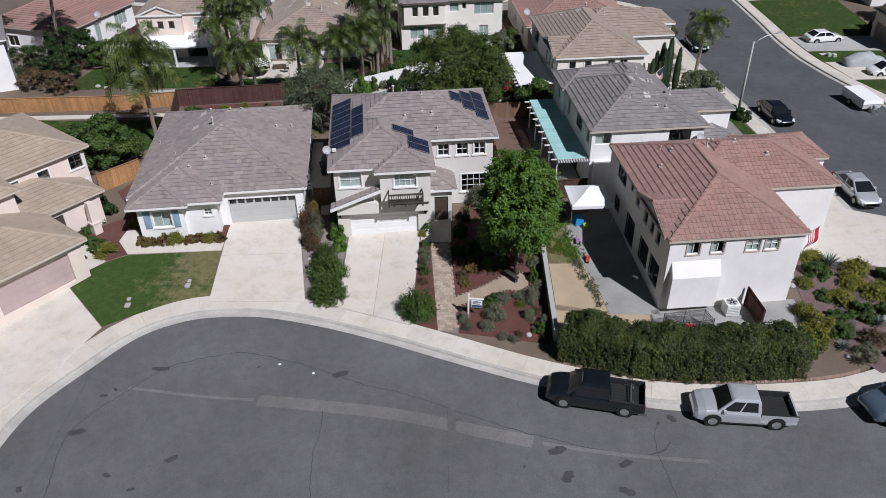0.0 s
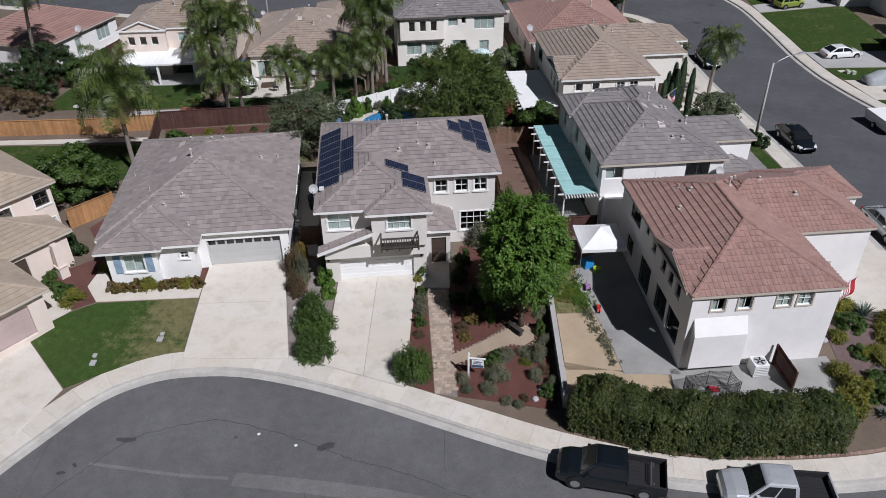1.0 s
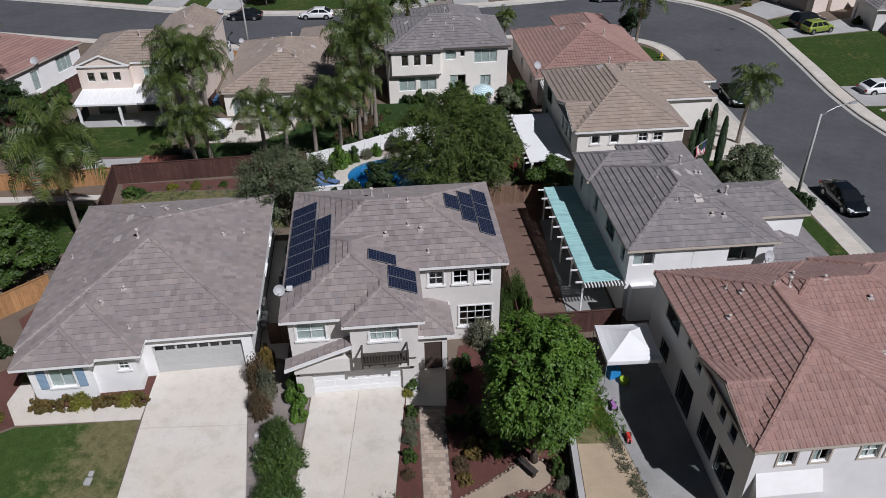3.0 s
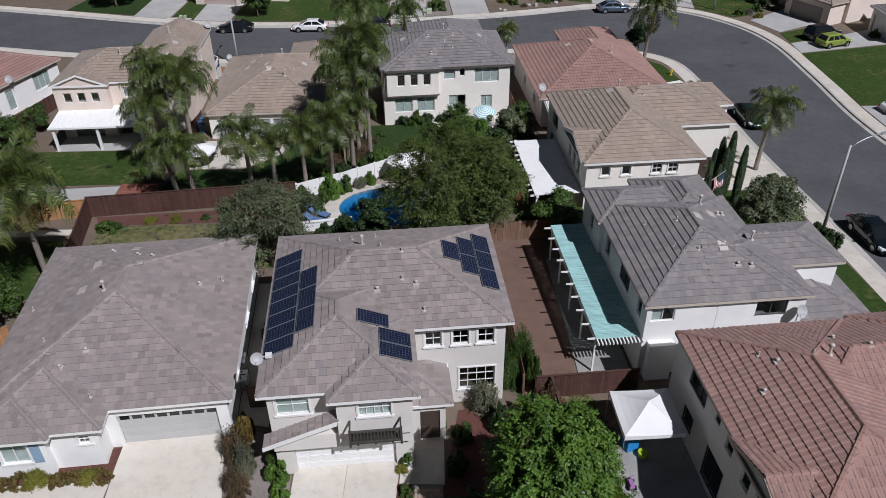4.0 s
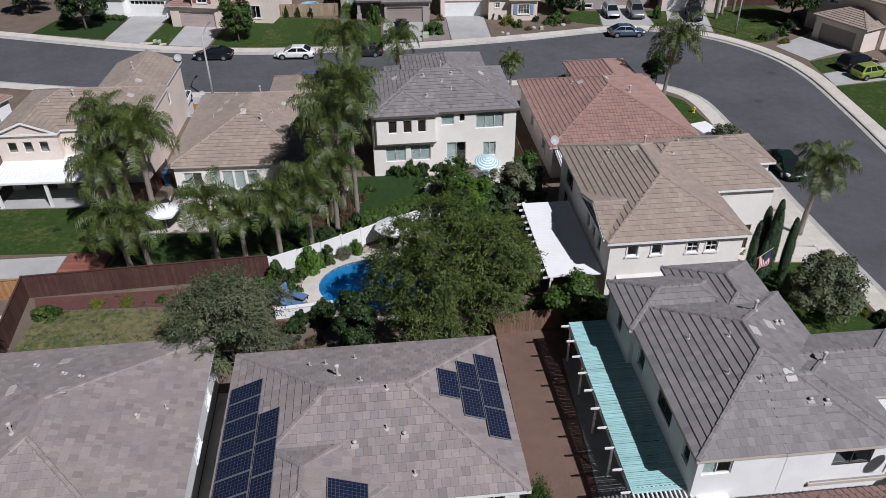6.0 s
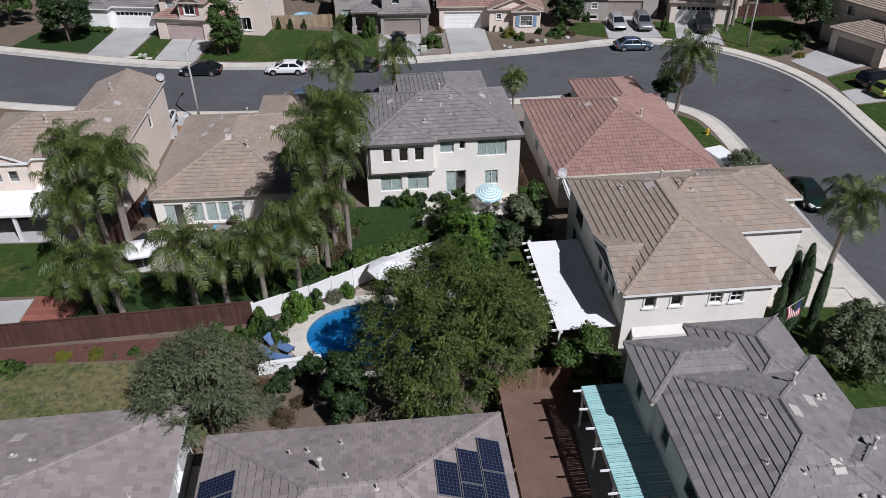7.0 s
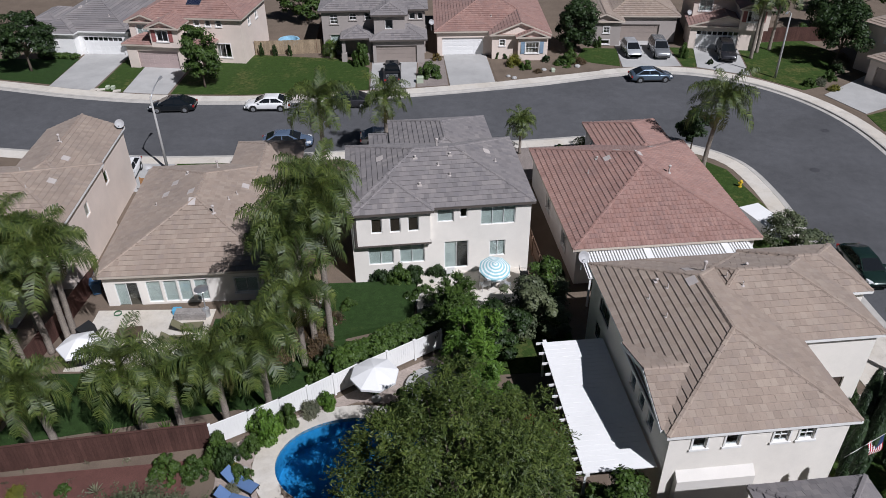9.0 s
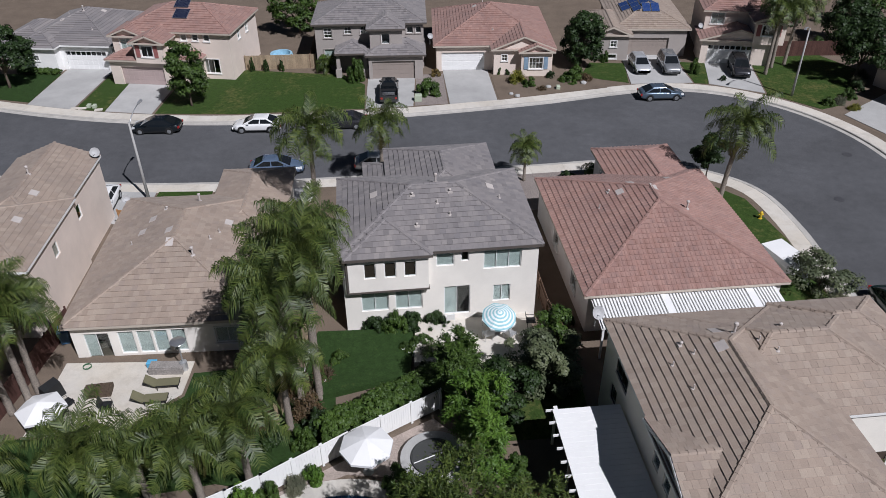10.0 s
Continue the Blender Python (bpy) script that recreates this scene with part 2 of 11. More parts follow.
def wood(name, c, rand=0.15, along=(9, 9, 0.8)):
    k = Net(name)
    g, b = k.noise(6.0, 5.0, 0.6, along), k.noise(0.9, 4.0)
    col = k.ramp(g, [(0.3, shade(c, 0.65)), (0.7, shade(c, 1.25))])
    col = k.mix(1.0, col, k.ramp(b, [(0.3, (0.8,) * 3), (0.7, (1.12,) * 3)]), "MULTIPLY")
    r = k.n("ShaderNodeObjectInfo").outputs["Random"]
    col = k.mix(1.0, col, k.ramp(r, [(0.0, (1 - rand,) * 3), (1.0, (1 + rand,) * 3)]), "MULTIPLY")
    k.bump(g, 0.3, 0.006)
    return k.done(col, 0.8, 0, 0.25)


FENCE_BROWN = wood("fence_darkbrown", (0.092, 0.046, 0.037))
FENCE_ORANGE = wood("fence_cedar", (0.40, 0.215, 0.095))
FENCE_OLD = wood("fence_weathered", (0.20, 0.125, 0.085))
FENCE_PALE = wood("fence_paletan", (0.35, 0.27, 0.18))
DECK_RED = wood("deck_redwood", (0.27, 0.105, 0.075), 0.15, (0.8, 9, 9))
BALCONY_WOOD = wood("balcony_wood", (0.062, 0.056, 0.048))
BARK = surf("bark", (0.12, 0.095, 0.072), 0.95, 14, 0.35, 1.5, 0.2, 0.9, 0.03)
PALM_BARK = surf("palm_bark", (0.25, 0.215, 0.18), 0.95, 12, 0.25, 1.5, 0.2, 0.8, 0.03)
VINYL = surf("vinyl_white", (0.78, 0.78, 0.76), 0.55, 30, 0.02, 0.5, 0.06, 0.05)
COVER_WHITE = surf("patio_white", (0.80, 0.80, 0.785), 0.6, 30, 0.02, 0.4, 0.07, 0.05)
TEAL = surf("lattice_teal", (0.36, 0.60, 0.585), 0.75, 30, 0.1, 0.7, 0.15, 0.15, rand=0.12)
CANVAS = surf("canvas_white", (0.76, 0.76, 0.75), 0.8, 60, 0.03, 0.8, 0.05, 0.1)


def leaf(name, cols, spec=0.35):
    """Leaves: a hue for each, some light through them."""
    k = Net(name)
    r = k.n("ShaderNodeNewGeometry").outputs["Random Per Island"]
    c = k.ramp(r, [(i / (len(cols) - 1), x) for i, x in enumerate(cols)])
    b = k.noise(0.7, 4.0)
    c = k.mix(1.0, c, k.ramp(b, [(0.32, (0.55, 0.60, 0.55)), (0.68, (1.3, 1.22, 1.1))]), "MULTIPLY")
    k.done(c, 0.55, 0, spec)
    tl = k.n("ShaderNodeBsdfTranslucent")
    k.l(c, tl.inputs[0])
    mx = k.n("ShaderNodeMixShader", Fac=0.14)
    k.l(k.p.outputs[0], mx.inputs[1])
    k.l(tl.outputs[0], mx.inputs[2])
    k.l(mx.outputs[0], k.out.inputs[0])
    return k.m


LEAF_BRIGHT = leaf("leaf_bright", [(0.058, 0.123, 0.015), (0.085, 0.170, 0.022), (0.108, 0.196, 0.029), (0.068, 0.144, 0.020)])
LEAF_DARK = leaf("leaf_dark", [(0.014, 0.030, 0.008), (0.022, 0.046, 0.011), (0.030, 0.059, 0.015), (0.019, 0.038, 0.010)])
LEAF_MID = leaf("leaf_mid", [(0.032, 0.065, 0.012), (0.047, 0.090, 0.016), (0.063, 0.111, 0.020), (0.041, 0.076, 0.014)])
LEAF_WILLOW = leaf("leaf_willow", [(0.030, 0.054, 0.011), (0.060, 0.094, 0.018), (0.112, 0.148, 0.034), (0.040, 0.068, 0.014)])
LEAF_OLIVE = leaf("leaf_olive", [(0.073, 0.097, 0.049), (0.101, 0.125, 0.068), (0.130, 0.153, 0.091), (0.085, 0.107, 0.056)])
LEAF_HEDGE = leaf("leaf_hedge", [(0.020, 0.040, 0.010), (0.034, 0.058, 0.013), (0.060, 0.080, 0.018), (0.105, 0.100, 0.025)])
LEAF_YELLOW = leaf("leaf_yellowgreen", [(0.11, 0.13, 0.02), (0.17, 0.17, 0.025), (0.22, 0.20, 0.03), (0.09, 0.12, 0.02)])
LEAF_RUST = leaf("leaf_rust", [(0.10, 0.085, 0.025), (0.17, 0.10, 0.03), (0.075, 0.085, 0.022), (0.20, 0.12, 0.035)])
LEAF_SAGE = leaf("leaf_sage", [(0.102, 0.115, 0.072), (0.145, 0.153, 0.102), (0.178, 0.178, 0.128), (0.119, 0.128, 0.085)])
LEAF_BROWN = leaf("leaf_brown", [(0.09, 0.058, 0.035), (0.13, 0.085, 0.05), (0.075, 0.065, 0.03)])
LEAF_RED = leaf("leaf_red", [(0.26, 0.018, 0.025), (0.40, 0.03, 0.045), (0.16, 0.03, 0.02)])
LEAF_BLUE = leaf("leaf_agave", [(0.12, 0.165, 0.15), (0.17, 0.22, 0.20), (0.20, 0.25, 0.22)])
PALM_LEAF = leaf("palm_leaf", [(0.030, 0.056, 0.009), (0.062, 0.096, 0.017), (0.118, 0.150, 0.032), (0.040, 0.068, 0.012)], 0.6)
PALM_DRY = leaf("palm_leaf_old", [(0.102, 0.102, 0.030), (0.132, 0.122, 0.036), (0.072, 0.089, 0.024)], 0.4)
CYPRESS_LEAF = leaf("leaf_cypress", [(0.018, 0.040, 0.016), (0.028, 0.055, 0.020), (0.038, 0.07, 0.025)])


# ---- mesh building ----
class MB:
    """Vertices and faces that become one mesh."""
    def __init__(self):
        self.v, self.f = [], []

    def poly(self, pts):
        n = len(self.v)
        self.v += [tuple(p) for p in pts]
        self.f.append(tuple(range(n, n + len(pts))))

    def hexa(self, b, t):
        """A solid between a lower and an upper quad, both counter-clockwise from above."""
        n = len(self.v)
        self.v += [tuple(p) for p in b] + [tuple(p) for p in t]
        self.f += [(n + 3, n + 2, n + 1, n), (n + 4, n + 5, n + 6, n + 7)]
        for i in range(4):
            j = (i + 1) % 4
            self.f.append((n + i, n + j, n + 4 + j, n + 4 + i))

    def box(self, x0, x1, y0, y1, z0, z1, m=None):
        b = [Vector(p) for p in ((x0, y0, z0), (x1, y0, z0), (x1, y1, z0), (x0, y1, z0))]
        t = [Vector(p) for p in ((x0, y0, z1), (x1, y0, z1), (x1, y1, z1), (x0, y1, z1))]
        if m is not None:
            b, t = [m @ p for p in b], [m @ p for p in t]
        self.hexa(b, t)

    def tube(self, pts, radii, n=8, cap=True):
        """A round bar along points."""
        rings = []
        for i, p in enumerate(pts):
            a = Vector(pts[max(i - 1, 0)])
            b = Vector(pts[min(i + 1, len(pts) - 1)])
            d = (b - a).normalized()
            x = d.orthogonal().normalized() if abs(d.z) < 0.95 else Vector((1, 0, 0))
            x = (x - d * x.dot(d)).normalized()
            y = d.cross(x)
            k = len(self.v)
            for j in range(n):
                w = 2 * math.pi * j / n
                self.v.append(tuple(Vector(p) + (x * math.cos(w) + y * math.sin(w)) * radii[i]))
            rings.append(k)
        for a, b in zip(rings, rings[1:]):
            for j in range(n):
                k = (j + 1) % n
                self.f.append((a + j, a + k, b + k, b + j))
        if cap:
            self.f.append(tuple(rings[0] + j for j in reversed(range(n))))
            self.f.append(tuple(rings[-1] + j for j in range(n)))

    def lathe(self, prof, n=16, c=(0, 0, 0), m=None):
        """A turned form from (radius, height) pairs."""
        rings = []
        for r, z in prof:
            k = len(self.v)
            for j in range(n):
                w = 2 * math.pi * j / n
                p = Vector((c[0] + r * math.cos(w), c[1] + r * math.sin(w), c[2] + z))
                self.v.append(tuple(m @ p if m is not None else p))
            rings.append(k)
        for a, b in zip(rings, rings[1:]):
            for j in range(n):
                k = (j + 1) % n
                self.f.append((a + j, a + k, b + k, b + j))
        self.f.append(tuple(rings[0] + j for j in reversed(range(n))))
        self.f.append(tuple(rings[-1] + j for j in range(n)))

    def mesh(self, name, mat, smooth=False):
        me = bpy.data.meshes.new(name)
        me.from_pydata(self.v, [], self.f)
        me.materials.append(mat)
        if smooth:
            me.polygons.foreach_set("use_smooth", [True] * len(me.polygons))
        me.update()
        return me

    def ob(self, name, mat, parent=None, label="", smooth=False, m=None):
        o = new(name, self.mesh(name, mat, smooth))
        return hang(o, parent, label, m)


def hang(o, parent=None, label="", m=None):
    if parent is not None:
        o.parent = parent
    if m is not None:
        o.matrix_basis = m
    if label:
        tagged(o, label)
    return o


def part(name, mesh, parent, m=None, label=""):
    return hang(new(name, mesh), parent, label, m)


def thing(name, m, label, category, group="", kind=""):
    o = new(name)
    o.matrix_basis = m
    o.empty_display_size = 0.3
    return tagged(o, label, category, group, kind)


# ---- ground ----
KNOTS = [(-1500, -0.7), (41, -0.7), (46.5, -0.42), (54, 0.0), (63, 0.0), (76, -0.5), (92, -1.35), (115, -1.6), (128, -1.75), (150, -1.9), (1500, -1.9)]


def gz(y):
    for (a, za), (b, zb) in zip(KNOTS, KNOTS[1:]):
        if y <= b:
            return za + (zb - za) * (y - a) / (b - a)
    return KNOTS[-1][1]


def drape(bm, off):
    """Cuts a flat mesh at the ground's bends and lays it on the ground."""
    for y, _ in KNOTS[1:-1]:
        bmesh.ops.bisect_plane(bm, geom=bm.verts[:] + bm.edges[:] + bm.faces[:], plane_co=(0, y, 0), plane_no=(0, 1, 0))
    for v in bm.verts:
        v.co.z = gz(v.co.y) + off


def patch(name, pts, off, mat, parent=None, label="", category="", kind="", skirt=0.12):
    """A flat area with a low edge, laid on the ground."""
    bm = bmesh.new()
    f = bm.faces.new([bm.verts.new((x, y, 0)) for x, y in pts])
    f.normal_update()
    if f.normal.z < 0:
        f.normal_flip()
    drape(bm, off)
    rim = [e for e in bm.edges if len(e.link_faces) == 1]
    for e in rim:
        a, b = e.verts
        c, d = bm.verts.new(b.co - Vector((0, 0, skirt))), bm.verts.new(a.co - Vector((0, 0, skirt)))
        bm.faces.new((b, a, d, c))
    me = bpy.data.meshes.new(name)
    bm.to_mesh(me)
    bm.free()
    me.materials.append(mat)
    o = hang(new(name, me), parent)
    return tagged(o, label, category, "", kind)


def smooth_line(ctrl, step=0.75):
    """A smooth line through control points, evenly stepped."""
    c = [Vector(p) for p in ctrl]
    c = [2 * c[0] - c[1]] + c + [2 * c[-1] - c[-2]]
    fine = []
    for i in range(1, len(c) - 2):
        for j in range(24):
            t = j / 24
            a, b, d, e = c[i - 1], c[i], c[i + 1], c[i + 2]
            fine.append(0.5 * (2 * b + (d - a) * t + (2 * a - 5 * b + 4 * d - e) * t * t + (3 * b - a - 3 * d + e) * t ** 3))
    fine.append(c[-2])
    out, left = [fine[0]], step
    for a, b in zip(fine, fine[1:]):
        d = (b - a).length
        pos = 0.0
        while d - pos >= left:
            pos += left
            out.append(a + (b - a) * (pos / d))
            left = step
        left -= d - pos
    return out


def offset_line(line, d):
    out = []
    for i, p in enumerate(line):
        q = (line[min(i + 1, len(line) - 1)] - line[max(i - 1, 0)]).normalized()
        out.append(p + Vector((-q.y, q.x)) * d)
    return out


def band(mb, line, rows):
    """A strip along a line; rows are (offset to its left, height above the ground)."""
    sides = [offset_line(line, d) for d, _ in rows]
    n = len(mb.v)
    k = len(rows)
    for i in range(len(line)):
        for s, (_, z) in zip(sides, rows):
            mb.v.append((s[i].x, s[i].y, gz(s[i].y) + z))
    for i in range(len(line) - 1):
        for j in range(k - 1):
            a = n + i * k + j
            f = (a, a + k, a + k + 1, a + 1)
            mb.f.append(f if rows[j + 1][0] >= rows[j][0] else f[::-1])


NEAR = smooth_line([(-22.0, 28.0), (-23.5, 31.5), (-23.5, 35.1), (-22.8, 38.0), (-20.8, 41.3), (-18.9, 43.7), (-16.6, 45.0), (-14.3, 45.4), (-11.4, 45.3), (-7.8, 44.4), (-3.9, 43.0), (-0.1, 41.4), (5.2, 39.2), (10.9, 37.4), (15, 36.9), (19.2, 36.9), (23.0, 37.3), (26.6, 38.4)])
OUTER = smooth_line([(-95, 146), (-62, 137.5), (-46.6, 133.1), (-38, 130.6), (-29.4, 128.9), (-18.9, 128.2), (-5.5, 129.2), (2.0, 130.2), (12.4, 132.3), (22.7, 135.0), (29.5, 135.0), (35.3, 131.8), (39.6, 126.2), (41.6, 119.0), (41.6, 108.0), (41.2, 97.0), (42.0, 86.5), (43.6, 76.9), (44.2, 66), (44.8, 52), (45.2, 36), (45.4, 20)])
INNER = smooth_line([(-95, 133), (-60, 123.5), (-44, 119.5), (-28.7, 116.9), (-18.2, 116.4), (-5, 117.3), (9.9, 118.9), (16, 119.6), (21, 119.2), (25.7, 116.9), (28.6, 113.5), (29.5, 108), (29.5, 102.0), (29.7, 95.0), (30.0, 86.0), (30.4, 77.5), (30.8, 68.0), (31.2, 56.0), (31.5, 48.5), (31.2, 44.2), (29.6, 40.8), (26.6, 38.4)])

sheet = MB()
xs = [-1500, -120, -60, -12, 4, 60, 120, 1500]
for x0, x1 in zip(xs, xs[1:]):
    for (y0, z0), (y1, z1) in zip(KNOTS, KNOTS[1:]):
        deep = 1.6 if (x0, y0) == (-12, 76) else 0.3
        sheet.poly([(x0, y0, z0 - deep), (x1, y0, z0 - deep), (x1, y1, z1 - deep), (x0, y1, z1 - deep)])
tagged(sheet.ob("ground", DRY_SLOPE), "dry bare earth under and round the housing tract", "ground", "", "structure")

road = MB()
for a, b in zip(NEAR, NEAR[1:]):
    if b.x <= a.x:
        continue
    cuts = [y for y, _ in KNOTS if 5 < y < min(a.y, b.y) - 0.2]
    rows = [(5, 5)] + [(y, y) for y in cuts] + [(a.y, b.y)]
    for (ya, yb), (yc, yd) in zip(rows, rows[1:]):
        road.poly([(a.x, ya, gz(ya) - 0.15), (b.x, yb, gz(yb) - 0.15), (b.x, yd, gz(yd) - 0.15), (a.x, yc, gz(yc) - 0.15)])
road.poly([(26.4, 5, -0.856), (60, 5, -0.856), (60, 38.4, -0.858), (26.4, 38.4, -0.858)])
tagged(road.ob("road", ASPHALT), "worn grey asphalt of a cul-de-sac street", "road", "", "structure")
road = MB()
n_in, n_out = len(INNER), len(OUTER)
STEPS = 400
for i in range(STEPS):
    q = []
    for k in (i, i + 1):
        for line, n in ((INNER, n_in), (OUTER, n_out)):
            s = k / STEPS * (n - 1)
            j = min(int(s), n - 2)
            p = line[j].lerp(line[j + 1], s - j)
            q.append((p.x, p.y, gz(p.y) - 0.15))
    road.poly([q[0], q[2], q[3], q[1]])
tagged(road.ob("road", ASPHALT_FAR), "worn grey asphalt of a curving street", "road", "", "structure")

# lots inside the block and beyond the far street
inner_walk = offset_line(INNER, -2.0)
near_walk = offset_line(NEAR, 2.0)
POOL = (-3.4, 80.0, 3.95, 2.95)


def pool_edge(grow, n=48, a0=0.0, a1=360.0):
    """Points on the pool's rounded outline."""
    out = []
    for i in range(n + 1):
        w = radians(a0 + (a1 - a0) * i / n)
        out.append((POOL[0] + (POOL[2] + grow) * math.cos(w), POOL[1] + (POOL[3] + grow) * math.sin(w)))
    return out


near_side = [(p.x, p.y) for p in near_walk[4:-2:3]]
far_side = [(p.x, p.y) for p in reversed(inner_walk[40:-2:3])]
low = [p for p in far_side if p[1] < 80 and p[0] > 0]
high = [p for p in far_side if not (p[1] < 80 and p[0] > 0)]
patch("yard_ground", [(-95, 40)] + near_side + low + [(27.9, 80)] + pool_edge(0.02, 24, 0, -180) + [(-95, 80)], 0.0, DIRT, None, "bare brown soil of the front lots", "ground", "structure", 0.4)
patch("yard_ground", [(-95, 80)] + pool_edge(0.02, 24, 180, 0) + [(27.9, 80)] + high + [(-95, 117)], 0.0, DIRT, None, "bare brown soil of the back lots", "ground", "structure", 0.4)
outer_walk = offset_line(OUTER, 2.0)
patch("yard_ground", [(-300, 180)] + [(p.x, p.y) for p in outer_walk[::3]] + [(300, 20), (300, 400), (-300, 400)], 0.0, DIRT, None, "bare soil of the lots beyond the street", "ground", "structure", 0.4)


def kerb_and_walk(line, side, every=2):
    """A gutter, a kerb and a pavement of slabs on one side of a street."""
    rows = [(0.0, -0.146), (0.42, -0.13), (0.46, -0.0), (0.60, 0.006), (0.60, -0.05), (2.0, -0.05)]
    mb = MB()
    band(mb, line, [(d * side, z) for d, z in rows])
    walk_ob = tagged(mb.ob("pavement", CONCRETE_OLD), "pale concrete pavement with kerb and gutter", "pavement", "", "structure")
    a, b = offset_line(line, side * 0.61), offset_line(line, side * 2.02)
    for i in range(0, len(line) - every, every):
        j = i + every
        q = [a[i], a[j], b[j], b[i]]
        mid = sum(q, Vector((0, 0))) / 4
        q = [mid + (p - mid) * (1 - 0.005 / max(0.2, (p - mid).length)) for p in q]
        if side < 0:
            q = q[::-1]
        s = MB()
        z = random.uniform(0.004, 0.014)
        s.hexa([(p.x, p.y, gz(p.y) - 0.06) for p in q], [(p.x, p.y, gz(p.y) + z) for p in q])
        s.ob("slab", CONCRETE, walk_ob)
    return walk_ob


kerb_and_walk(NEAR, 1)
kerb_and_walk(INNER, -1)
kerb_and_walk(OUTER, 1)


# ---- houses ----
EXPOSE, TILE_W, LAP = 0.385, 0.33, 0.05


def tile_flat(w, d, lift=0.07):
    """One flat tile: a sloping slab with a thick lower edge."""
    mb = MB()
    mb.v = [(0, 0, 0.0), (w, 0, 0.0), (w, 0, lift), (0, 0, lift), (0, d, 0.014), (w, d, 0.014), (0, d, 0), (w, d, 0)]
    mb.f = [(0, 1, 2, 3), (3, 2, 5, 4), (0, 3, 4, 6), (1, 7, 5, 2)]
    return mb


def tile_round(w, d, lift=0.085):
    """One curved tile: a raised roll beside a shallow pan."""
    mb = MB()
    prof = [(0.0, 0.052), (0.34, 0.050), (0.50, lift), (0.82, lift), (1.0, 0.052)]
    for y, k in ((0, 1.0), (d, 0.25)):
        mb.v += [(w * x, y, z * k) for x, z in prof]
    n = len(prof)
    mb.f = [(i, i + 1, n + i + 1, n + i) for i in range(n - 1)]
    k = len(mb.v)
    mb.v += [(0, 0, 0), (w, 0, 0)]
    mb.f.append((k, k + 1) + tuple(reversed(range(n))))
    return mb


class Roof:
    """A hip or gable roof over a rectangle, in the house's own axes."""
    def __init__(self, rect, eave, tan, ends="hh", axis=""):
        self.u0, self.u1, self.v0, self.v1 = rect
        self.z, self.tan, self.ends = eave, tan, ends
        w, d = self.u1 - self.u0, self.v1 - self.v0
        self.axis = axis or ("u" if w >= d else "v")
        self.len, self.half = (w, d / 2) if self.axis == "u" else (d, w / 2)

    def height(self, u, v):
        if not (self.u0 <= u <= self.u1 and self.v0 <= v <= self.v1):
            return -1e9
        side = min(v - self.v0, self.v1 - v) if self.axis == "u" else min(u - self.u0, self.u1 - u)
        a, b = (u - self.u0, self.u1 - u) if self.axis == "u" else (v - self.v0, self.v1 - v)
        k = side
        if self.ends[0] == "h":
            k = min(k, a)
        if self.ends[1] == "h":
            k = min(k, b)
        return self.z + k * self.tan

    def place(self, s, t, h):
        """A point s along the ridge and t across it from the first eave."""
        return Vector((self.u0 + s, self.v0 + t, h)) if self.axis == "u" else Vector((self.u1 - t, self.v0 + s, h))

    def planes(self):
        """Each plane: its lower corner, the way along the eave, the way up, the eave's length, the way's length, and how fast both sides close in."""
        L, H, z = self.len, self.half, self.z
        top = z + H * self.tan
        rise = math.hypot(H, H * self.tan)
        a = 1.0 if self.ends[0] == "h" else 0.0
        b = 1.0 if self.ends[1] == "h" else 0.0
        up = H / rise
        out = []
        p, q, r = self.place(0, 0, z), self.place(L, 0, z), self.place(0, H, top)
        out.append((p, (q - p).normalized(), (r - p).normalized(), L, rise, a * up, b * up))
        p, q, r = self.place(L, 2 * H, z), self.place(0, 2 * H, z), self.place(L, H, top)
        out.append((p, (q - p).normalized(), (r - p).normalized(), L, rise, b * up, a * up))
        if a:
            p, q = self.place(0, 2 * H, z), self.place(0, 0, z)
            r = self.place(H, 2 * H, top)
            out.append((p, (q - p).normalized(), (r - p).normalized(), 2 * H, rise, up, up))
        if b:
            p, q = self.place(L, 0, z), self.place(L, 2 * H, z)
            r = self.place(L - H, 0, top)
            out.append((p, (q - p).normalized(), (r - p).normalized(), 2 * H, rise, up, up))
        return out

    def edges(self):
        """Ridge and hips."""
        L, H, top = self.len, self.half, self.z + self.half * self.tan
        a = H if self.ends[0] == "h" else 0
        b = L - (H if self.ends[1] == "h" else 0)
        out = [(self.place(a, H, top), self.place(b, H, top))] if b - a > 0.3 else []
        if a:
            out += [(self.place(0, 0, self.z), self.place(H, H, top)), (self.place(0, 2 * H, self.z), self.place(H, H, top))]
        if b < L:
            out += [(self.place(L, 0, self.z), self.place(L - H, H, top)), (self.place(L, 2 * H, self.z), self.place(L - H, H, top))]
        return out


